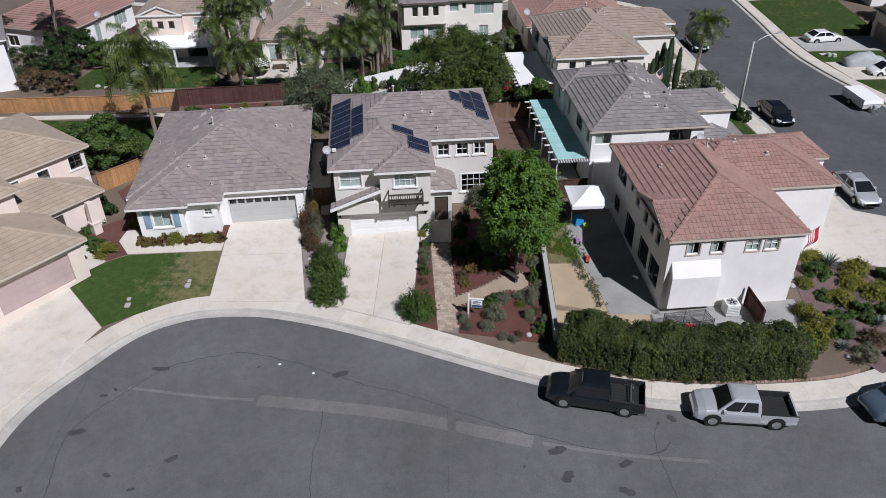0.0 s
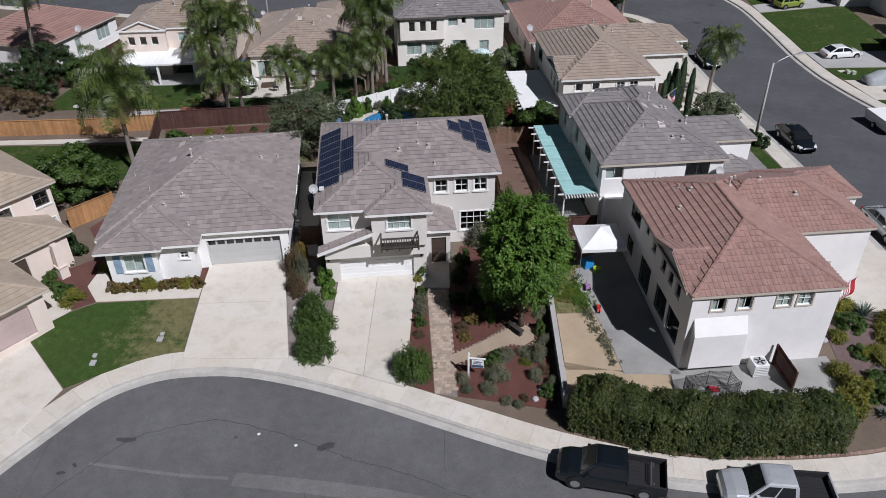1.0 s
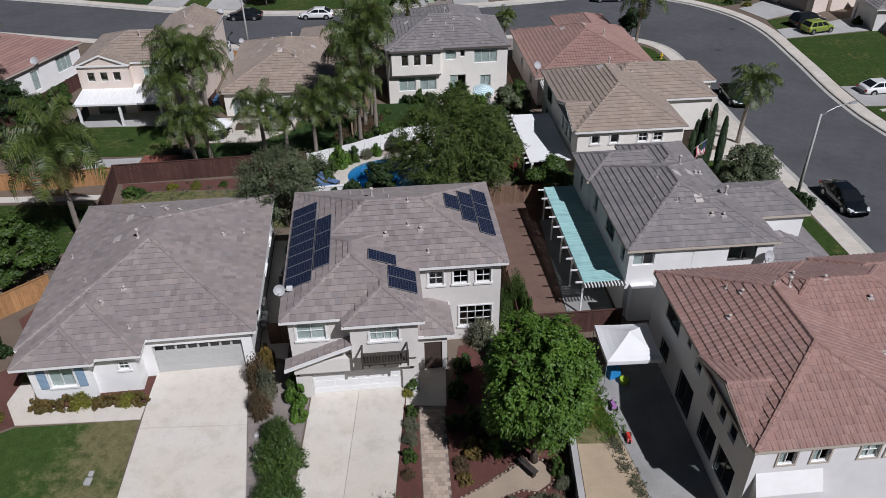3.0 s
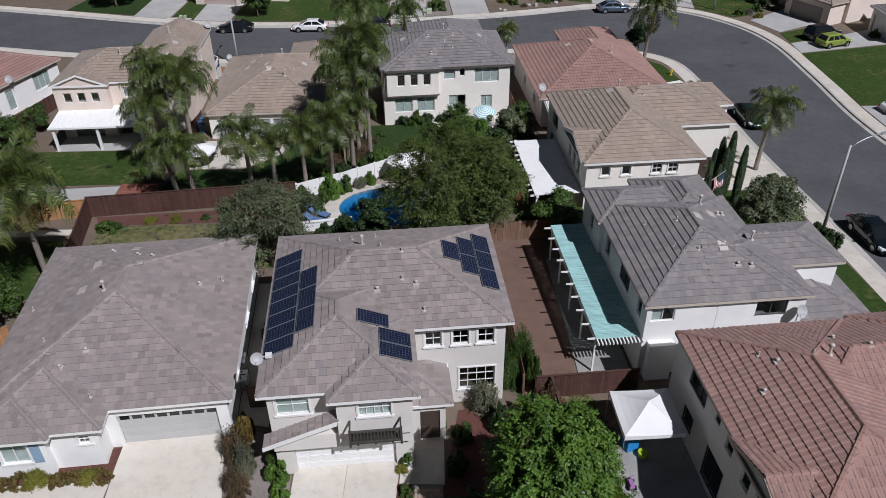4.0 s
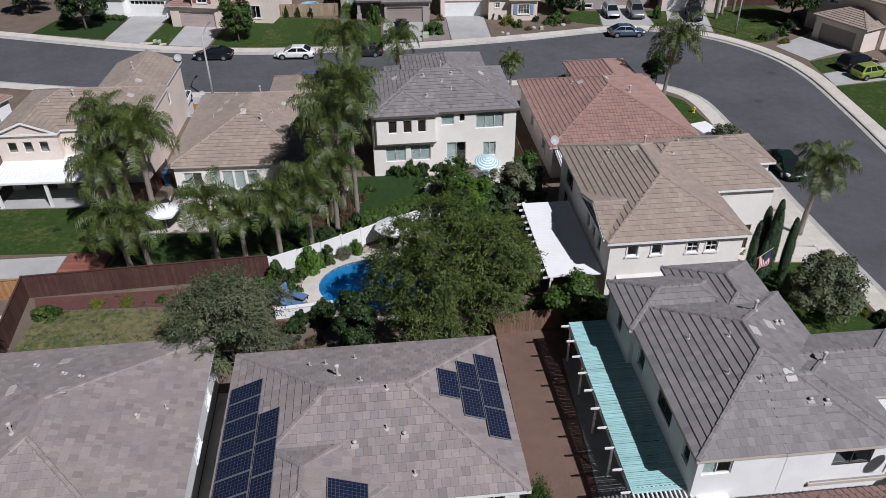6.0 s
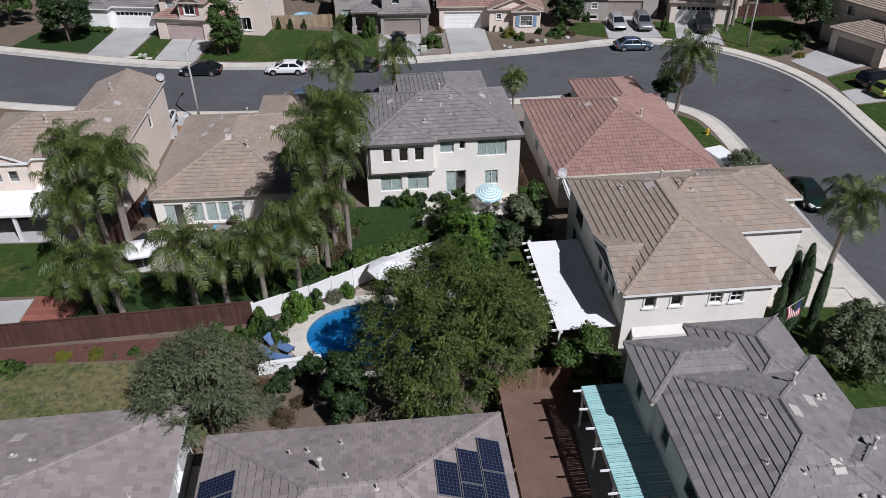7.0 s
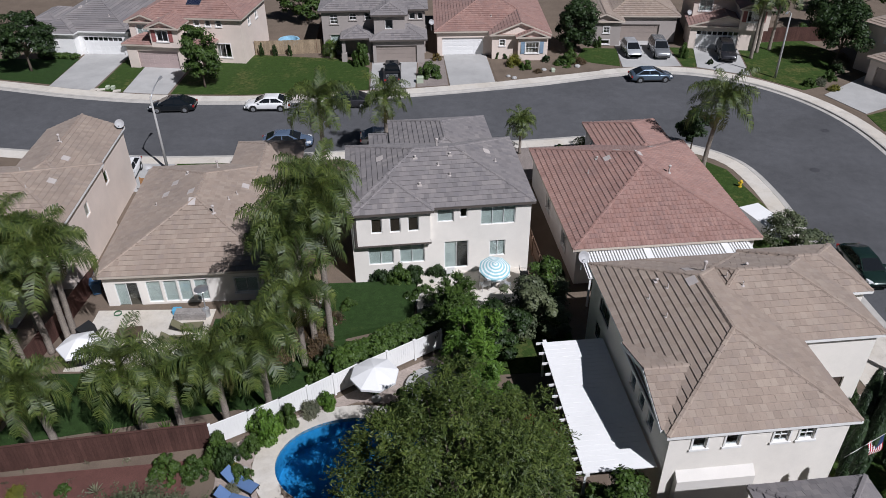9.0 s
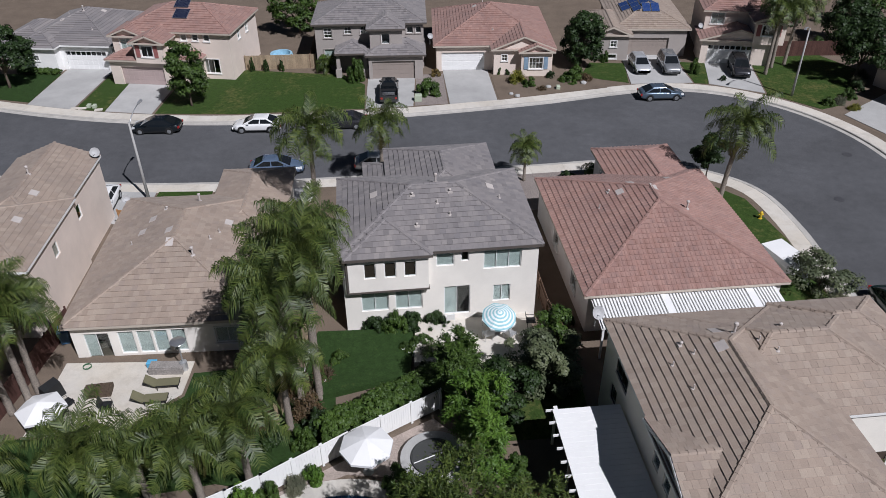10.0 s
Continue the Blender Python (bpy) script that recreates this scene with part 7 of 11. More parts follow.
mb.hexa([(-0.08, -0.52, 2.62), (3.46, -0.52, 3.97), (3.46, 0.315, 3.97), (-0.08, 0.315, 2.62)], [(-0.08, -0.52, 2.85), (3.46, -0.52, 4.2), (3.46, 0.315, 4.2), (-0.08, 0.315, 2.85)])
mb.ob("pent_fascia", TRIM, B.ob)
mb = MB()
mb.box(0.35, 6.9, -0.08, 0.318, 2.1, 2.99)
mb.ob("garage_header", BEIGE_STUCCO, B.ob)
for x in (0.5, 6.55):
    mb = MB()
    mb.box(x - 0.06, x + 0.06, 0.3, 0.47, 1.75, 2.0)
    mb.lathe([(0.05, 0), (0.09, 0.05), (0.09, 0.25), (0.03, 0.33)], 8, (x, 0.28, 1.68))
    mb.ob("wall_lamp", BLACK_PLASTIC, B.ob)
# dark trim below the upper bay of house H, with its downpipe
mb = MB()
mb.box(0.5, 5.45, -0.2, 0.22, 2.95, 3.06)
mb.ob("bay_trim", TRIM_DARK, H.ob)
mb = MB()
mb.tube([(0.45, -0.1, 3.0), (0.45, -0.1, 5.4)], [0.05, 0.05], 6)
mb.ob("downpipe", TRIM_DARK, H.ob)
# chimney breast and utility bump on house C and G
mb = MB()
mb.hexa([(0.55, -0.37, 0.0), (3.6, -0.37, 0.0), (3.6, 0.23, 0.0), (0.55, 0.23, 0.0)], [(0.55, -0.37, 2.3), (3.6, -0.37, 2.3), (3.6, 0.16, 3.3), (0.55, 0.16, 3.3)])
mb.ob("fireplace_bump", GREY_STUCCO, C.ob)
mb = MB()
mb.hexa([(0.9, -0.15, 0.0), (4.6, -0.15, 0.0), (4.6, 0.33, 0.0), (0.9, 0.33, 0.0)], [(0.9, -0.15, 2.3), (4.6, -0.15, 2.3), (4.6, 0.33, 2.75), (0.9, 0.33, 2.75)])
mb.ob("fireplace_bump", BEIGE_STUCCO, G.ob)
mb = MB()
mb.box(0.5, 1.9, -0.3, 0.44, 0.0, 2.7)
mb.ob("fireplace_bump", WHITE_STUCCO, D.ob)
# porch columns of house E
for x, y in ((-25.4, 54.6), (-27.2, 51.0), (-26.3, 50.3)):
    q = E_.m.inverted() @ Vector((x, y, E_.base))
    mb = MB()
    mb.box(q.x - 0.3, q.x + 0.3, q.y - 0.3, q.y + 0.3, 0, 0.9)
    mb.box(q.x - 0.37, q.x + 0.37, q.y - 0.37, q.y + 0.37, 0.9, 1.0)
    mb.hexa([(q.x - 0.28, q.y - 0.28, 1.0), (q.x + 0.28, q.y - 0.28, 1.0), (q.x + 0.28, q.y + 0.28, 1.0), (q.x - 0.28, q.y + 0.28, 1.0)], [(q.x - 0.2, q.y - 0.2, 2.6), (q.x + 0.2, q.y - 0.2, 2.6), (q.x + 0.2, q.y + 0.2, 2.6), (q.x - 0.2, q.y + 0.2, 2.6)])
    mb.ob("porch_column", PINK_STUCCO, E_.ob)
for u in (2.9, 5.9):
    mb = MB()
    mb.box(u - 0.3, u + 0.3, 0.6, 1.2, 0, 1.0)
    mb.box(u - 0.2, u + 0.2, 0.7, 1.1, 1.0, 2.85)
    mb.ob("porch_column", TAUPE_STUCCO, M3.ob)


# ---- plants ----
RNG = np.random.default_rng(7)


def leaf_mesh(name, pos, nrm, size, mat, long=1.6, droop=0.0, jitter=0.6, axis=None):
    """Many small leaves: a kite for each position, facing roughly along its normal."""
    n = len(pos)
    nrm = nrm + RNG.normal(0, jitter, (n, 3))
    nrm /= np.linalg.norm(nrm, axis=1)[:, None] + 1e-9
    a = RNG.normal(0, 1, (n, 3))
    a[:, 2] -= droop
    if axis is not None:
        a = axis + a * 0.35
    a -= nrm * (a * nrm).sum(1)[:, None]
    a /= np.linalg.norm(a, axis=1)[:, None] + 1e-9
    b = np.cross(nrm, a)
    s = size * RNG.uniform(0.6, 1.35, n)[:, None]
    fold = nrm * s * 0.15
    v = np.stack([pos - a * s * long * 0.5, pos + b * s * 0.5 - fold, pos + a * s * long * 0.5, pos - b * s * 0.5 - fold], 1).reshape(-1, 3)
    me = bpy.data.meshes.new(name)
    me.vertices.add(4 * n)
    me.vertices.foreach_set("co", v.astype(np.float32).ravel())
    me.loops.add(4 * n)
    me.loops.foreach_set("vertex_index", np.arange(4 * n, dtype=np.int32))
    me.polygons.add(n)
    me.polygons.foreach_set("loop_start", np.arange(0, 4 * n, 4, dtype=np.int32))
    me.update(calc_edges=True)
    me.materials.append(mat)
    return me


def clumps(n, rx, ry, rz, low=-0.5, inner=0.55):
    """Centres of leaf clumps, gathered into lobes round an uneven crown, with clefts between the lobes."""
    m = int(min(26, max(7, n / 8)))
    i = np.arange(m) + 0.5
    zc = 1 - (1 - max(low, -0.75)) * i / m
    a = 2.399963 * i + RNG.uniform(0, 6)
    lob = np.stack([np.sqrt(np.clip(1 - zc ** 2, 0, 1)) * np.cos(a), np.sqrt(np.clip(1 - zc ** 2, 0, 1)) * np.sin(a), zc], 1)
    lob = lob * RNG.uniform(0.50, 0.82, (m, 1)) + RNG.normal(0, 0.05, (m, 3))
    k = RNG.integers(0, m, n)
    d = RNG.normal(0, 1, (n, 3)) + lob[k] * 0.9 + np.array([0, 0, 0.25])
    d /= np.linalg.norm(d, axis=1)[:, None]
    size = RNG.uniform(0.26, 0.44, m)[k] * (1.35 if m < 12 else 1.0)
    c = lob[k] + d * (size * RNG.uniform(inner, 1.0, n) ** 0.5)[:, None]
    return c * np.array([rx, ry, rz]), d


def cloud(centres, dirs, rad, per, flat=0.75):
    """Leaf positions in tufts: each clump is a rounded cap of leaves with its top outwards, so that gaps fall into shade."""
    k = len(centres)
    off = RNG.normal(0, 1, (k, per, 3)) + dirs[:, None, :] * 0.55 + np.array([0, 0, 0.35])
    off /= np.linalg.norm(off, axis=2)[:, :, None]
    r = RNG.uniform(0.25, 1.12, (k, per, 1)) ** 0.7
    sz = rad * RNG.uniform(0.6, 1.3, (k, 1, 1))
    p = centres[:, None, :] + off * r * sz * np.array([1, 1, flat])
    nn = off * 1.4 + np.array([0, 0, 0.5])
    return p.reshape(-1, 3), nn.reshape(-1, 3)


def sprays(centres, dirs, length, twigs, per, sag=0.5):
    """Leaf positions, normals and axes along arching twigs that fan out from each clump."""
    k = len(centres)
    d = dirs[:, None, :] * 0.8 + RNG.normal(0, 0.55, (k, twigs, 3)) + np.array([0, 0, 0.35])
    d /= np.linalg.norm(d, axis=2)[:, :, None]
    L = length * RNG.uniform(0.55, 1.25, (k, twigs, 1, 1))
    s = np.linspace(0.12, 1.0, per)[None, None, :, None] + RNG.uniform(-0.04, 0.04, (k, twigs, per, 1))
    p = centres[:, None, None, :] + d[:, :, None, :] * L * s
    p = p - np.array([0, 0, 1.0]) * sag * L * s ** 2 + RNG.normal(0, 0.035, (k, twigs, per, 3))
    ax = d[:, :, None, :] - np.array([0, 0, 2.0]) * sag * s + RNG.normal(0, 0.35, (k, twigs, per, 3))
    nn = np.array([0, 0, 1.0]) + dirs[:, None, None, :] * 0.6 + RNG.normal(0, 0.4, (k, twigs, per, 3))
    return p.reshape(-1, 3), nn.reshape(-1, 3), ax.reshape(-1, 3)


def trunk_mesh(h, r, targets, mat, lean=(0, 0)):
    """A tapered trunk that divides into limbs towards the crown."""
    mb = MB()
    top = Vector((lean[0], lean[1], h))
    pts = [Vector((0, 0, -0.15)), Vector((lean[0] * 0.2 + 0.03, lean[1] * 0.2, h * 0.35)), Vector((lean[0] * 0.6, lean[1] * 0.6 + 0.04, h * 0.7)), top]
    mb.tube(pts, [r * 1.35, r, r * 0.85, r * 0.7], 10)
    for t in targets:
        t = Vector(t)
        mid = top.lerp(t, 0.5) + Vector((RNG.uniform(-0.2, 0.2), RNG.uniform(-0.2, 0.2), 0.15))
        mb.tube([top - Vector((0, 0, h * 0.12)), mid, t], [r * 0.5, r * 0.3, r * 0.08], 6)
    return mb.mesh("trunk", mat, True)


def tree(x, y, h, rx, ry, rz, mat, label, n=120, per=70, size=0.17, rad=0.75, trunk_h=None, r=0.16, low=-0.6, long=1.6, droop=0.0, flat=0.75, bark=None, strands=None, inner=0.55):
    """A broad-leaved tree: trunk, limbs and a crown of leaf clumps; h is the crown's middle."""
    t = thing("tree", pose(x, y, gz(y), 0, 0, RNG.uniform(0, 360)), label, "tree", "garden trees")
    c, d = clumps(n, rx, ry, rz, low, inner)
    c = c + np.array([0, 0, h])
    th = trunk_h or h * 0.55
    part("trunk", trunk_mesh(th, r, [tuple(p * np.array([0.8, 0.8, 1]) + np.array([0, 0, -0.1])) for p in c[:14]], bark or BARK), t)
    ax = None
    if strands:
        p, nn, ax = sprays(c, d, rad * 2.0, strands[0], strands[1], strands[2])
    else:
        p, nn = cloud(c, d, rad, per, flat)
    p[:, 2] = np.maximum(p[:, 2], 0.15)
    part("crown", leaf_mesh("crown", p, nn, size, mat, long, droop, 0.45, ax), t)
    return t


tree(4.95, 49.2, 5.3, 2.55, 2.35, 4.1, LEAF_BRIGHT, "dense bright green broad-leaved tree in a front garden", 620, 0, 0.075, 0.27, 2.4, 0.17, -0.85, 2.1, inner=0.45, strands=(17, 10, 0.25))
tree(1.5, 74.5, 4.8, 4.8, 4.2, 3.7, LEAF_WILLOW, "huge feathery green tree overhanging the pool", 560, 0, 0.05, 0.46, 3.0, 0.3, -0.75, 3.4, strands=(16, 11, 0.35), inner=0.4)
tree(4.6, 77.6, 3.1, 1.6, 2.3, 2.2, LEAF_WILLOW, "light green feathery tree beside a patio cover", 90, 0, 0.052, 0.5, 1.8, 0.14, -0.8, 4.2, strands=(24, 12, 0.4))
tree(3.3, 83.8, 2.2, 0.7, 1.1, 2.3, LEAF_BRIGHT, "narrow upright green tree by the hot tub", 60, 0, 0.055, 0.3, 1.5, 0.1, -0.9, 4.0, strands=(22, 11, 0.25))
tree(3.0, 86.6, 2.4, 0.7, 1.3, 2.5, LEAF_BRIGHT, "narrow upright green tree by the hot tub", 70, 0, 0.055, 0.3, 1.5, 0.1, -0.9, 4.0, strands=(22, 11, 0.25))
tree(2.2, 89.8, 2.5, 1.2, 1.3, 2.4, LEAF_MID, "leafy green tree at the end of the white fence", 80, 0, 0.055, 0.36, 1.5, 0.1, -0.9, 4.0, strands=(22, 11, 0.3))
tree(-11.0, 71.6, 3.7, 3.1, 2.9, 2.5, LEAF_OLIVE, "airy grey-green olive tree behind two houses", 150, 0, 0.05, 0.5, 1.6, 0.13, -0.7, 3.6, inner=0.3, strands=(22, 11, 0.2))
tree(-4.0, 72.4, 2.6, 1.15, 1.1, 2.5, LEAF_DARK, "dark glossy green tree behind the house", 150, 130, 0.095, 0.32, 1.2, 0.12, -0.9, inner=0.4)
tree(9.0, 74.9, 1.9, 1.6, 1.5, 1.7, LEAF_MID, "dense green shrub tree by a fence", 60, 180, 0.12, 0.5, 0.9, 0.08, -0.9)
tree(-28.4, 65.2, 2.2, 2.6, 2.5, 2.1, LEAF_MID, "rounded green fruit tree in a side lawn", 120, 220, 0.12, 0.55, 1.1, 0.12, -0.8)
tree(7.0, 90.6, 1.9, 1.8, 1.6, 2.2, LEAF_OLIVE, "dull green bushy tree behind a house", 80, 180, 0.12, 0.5, 0.9, 0.1, -0.9)
tree(8.0, 93.6, 1.7, 0.8, 0.9, 1.6, LEAF_MID, "slim climbing shrub by a fence", 40, 110, 0.12, 0.4, 0.7, 0.06, -0.9)
tree(4.6, 88.6, 1.6, 1.5, 1.4, 1.6, LEAF_DARK, "dark green lemon bush with pale leaves", 60, 150, 0.13, 0.5, 0.7, 0.08, -0.9)
tree(-42.6, 93.0, 2.1, 3.0, 2.4, 2.5, LEAF_DARK, "dark green tree at the corner of a white house", 170, 130, 0.1, 0.45, 1.1, 0.12, -0.8)
tree(-39.0, 92.4, 1.4, 1.6, 1.8, 1.6, LEAF_MID, "leafy green shrub tree beside a fence", 60, 130, 0.1, 0.4, 0.7, 0.08, -0.9)
tree(-38.2, 96.2, 1.2, 1.0, 1.5, 1.3, LEAF_MID, "leafy green shrub between a fence and a house", 50, 120, 0.09, 0.4, 0.6, 0.07, -0.9)
tree(-45.6, 90.0, 1.6, 2.5, 2.0, 1.8, LEAF_DARK, "dark green citrus tree in a back yard", 80, 130, 0.1, 0.45, 0.8, 0.1, -0.9)
tree(-41.8, 88.4, 1.5, 2.3, 1.9, 1.7, LEAF_DARK, "rounded green citrus tree in a back yard", 80, 130, 0.1, 0.45, 0.8, 0.1, -0.9)
tree(-43.6, 85.0, 1.1, 1.8, 1.4, 1.1, LEAF_BROWN, "reddish brown leafed shrub tree by a fence", 60, 120, 0.09, 0.45, 0.6, 0.08, -0.9)
tree(-40.4, 84.0, 1.0, 1.5, 1.2, 1.0, LEAF_BROWN, "bronze leafed bush behind a fence", 50, 120, 0.09, 0.4, 0.5, 0.07, -0.9)
tree(25.0, 76.4, 1.9, 2.5, 1.9, 1.7, LEAF_OLIVE, "sprawling dull green shrub tree on a front lawn", 110, 100, 0.11, 0.6, 1.0, 0.1, -0.8, 2.2)
tree(-24.0, 132.8, 3.6, 1.8, 1.7, 3.1, LEAF_MID, "slender green street tree on a lawn", 110, 90, 0.16, 0.62, 1.4, 0.11, -0.9)
tree(-45.4, 138.4, 3.9, 3.0, 2.8, 2.5, LEAF_DARK, "rounded dark green street tree on a lawn", 120, 80, 0.19, 0.7, 1.9, 0.14, -0.7)
tree(18.2, 143.0, 3.3, 2.4, 2.2, 3.3, LEAF_DARK, "tall dark conifer-like tree between houses", 120, 100, 0.17, 0.65, 1.4, 0.14, -0.9)
tree(24.3, 115.6, 2.5, 1.15, 1.1, 1.25, LEAF_DARK, "small round-headed dark street tree", 60, 100, 0.13, 0.45, 1.7, 0.06, -0.8)
tree(47.5, 137.5, 4.0, 3.4, 3.2, 3.0, LEAF_DARK, "large dark tree at the corner lawn", 120, 80, 0.19, 0.75, 2.0, 0.16, -0.7)
tree(44.5, 153.0, 3.2, 3.6, 2.8, 2.8, LEAF_DARK, "dark tree in the brush behind the corner lawn", 100, 75, 0.2, 0.75, 1.4, 0.14, -0.8)
tree(51.5, 149.0, 3.2, 3.4, 2.8, 2.8, LEAF_DARK, "dark tree in the brush beyond the lawn", 100, 75, 0.2, 0.75, 1.4, 0.14, -0.8)
tree(58.5, 156.0, 3.6, 3.8, 3.2, 3.2, LEAF_MID, "green tree on the dry slope", 100, 75, 0.2, 0.8, 1.6, 0.14, -0.8)
tree(56.5, 136.0, 4.2, 3.4, 3.2, 3.0, LEAF_DARK, "large dark tree behind the bend", 120, 90, 0.2, 0.75, 2.0, 0.16, -0.7)
tree(60.5, 104.5, 3.5, 2.8, 2.6, 2.6, LEAF_DARK, "dark tree between two houses", 100, 75, 0.19, 0.7, 1.6, 0.14, -0.8)
tree(-56.0, 146.0, 3.8, 3.2, 3.0, 2.6, LEAF_MID, "green tree between houses", 100, 75, 0.19, 0.7, 1.8, 0.14, -0.8)
tree(27.0, 99.6, 1.2, 1.6, 2.2, 1.1, LEAF_OLIVE, "loose grey-green flowering bush by the pavement", 60, 90, 0.11, 0.5, 0.6, 0.07, -0.9)
tree(-16.0, 156.0, 3.0, 3.0, 2.4, 2.4, LEAF_MID, "green trees behind the houses", 90, 90, 0.2, 0.7, 1.4, 0.12, -0.8)


# shrubs: a few forms, copied about with sizes of their own
def shrub_mesh(mat, n, per, size, long, rz, droop=0.0, twigs=0):
    """One rounded shrub: tufts of leaves, or upright leafy twigs."""
    c, d = clumps(n, 0.8, 0.8, rz * 0.8, -0.25, 0.5)
    ax = None
    if twigs:
        p, nn, ax = sprays(c * 0.8, d, 0.48, twigs, 9, 0.06)
    else:
        p, nn = cloud(c, d, 0.22, int(per * 2.2), 0.9)
    p[:, 2] = np.abs(p[:, 2])
    return leaf_mesh("shrub", p, nn, size, mat, long, droop, 0.45, ax)


FORMS = {
    "green": ([shrub_mesh(LEAF_MID, 60, 60, 0.068, 1.8, 1.0) for _ in range(2)], "rounded leafy green garden shrub", "shrub"),
    "dark": ([shrub_mesh(LEAF_DARK, 46, 50, 0.085, 1.5, 1.0) for _ in range(2)], "dense dark green clipped shrub", "shrub"),
    "bright": ([shrub_mesh(LEAF_BRIGHT, 60, 60, 0.068, 1.8, 1.0) for _ in range(2)], "fresh bright green leafy shrub", "shrub"),
    "rust": ([shrub_mesh(LEAF_RUST, 46, 48, 0.08, 1.6, 0.9) for _ in range(2)], "low rust-tinted clipped shrub", "shrub"),
    "sage": ([shrub_mesh(LEAF_SAGE, 60, 55, 0.045, 3.2, 0.9, 0.0, 14) for _ in range(2)], "pale grey-green sage bush on mulch", "shrub"),
    "yellow": ([shrub_mesh(LEAF_YELLOW, 60, 55, 0.062, 2.2, 0.8, 0.0, 14) for _ in range(2)], "low spreading yellow-green shrub", "shrub"),
    "brown": ([shrub_mesh(LEAF_BROWN, 45, 50, 0.045, 3.4, 0.9, 0.0, 12) for _ in range(2)], "dry brown twiggy garden shrub", "shrub"),
    "red": ([shrub_mesh(LEAF_RED, 45, 50, 0.07, 1.8, 0.9)], "red-leaved shrub in a garden", "shrub"),
    "fine": ([shrub_mesh(LEAF_MID, 70, 60, 0.034, 4.5, 1.0, -0.8, 18) for _ in range(2)], "soft feathery green shrub beside a driveway", "shrub"),
}


def shrub(kind, x, y, r, h, lift=0.0):
    meshes, label, cat = FORMS[kind]
    o = new("shrub", meshes[int(RNG.integers(len(meshes)))])
    o.matrix_basis = pose(x, y, gz(y) + lift, 0, 0, float(RNG.uniform(0, 360))) @ Matrix.Diagonal((r, r, h, 1))
    return tagged(o, label, cat, kind + " shrubs")


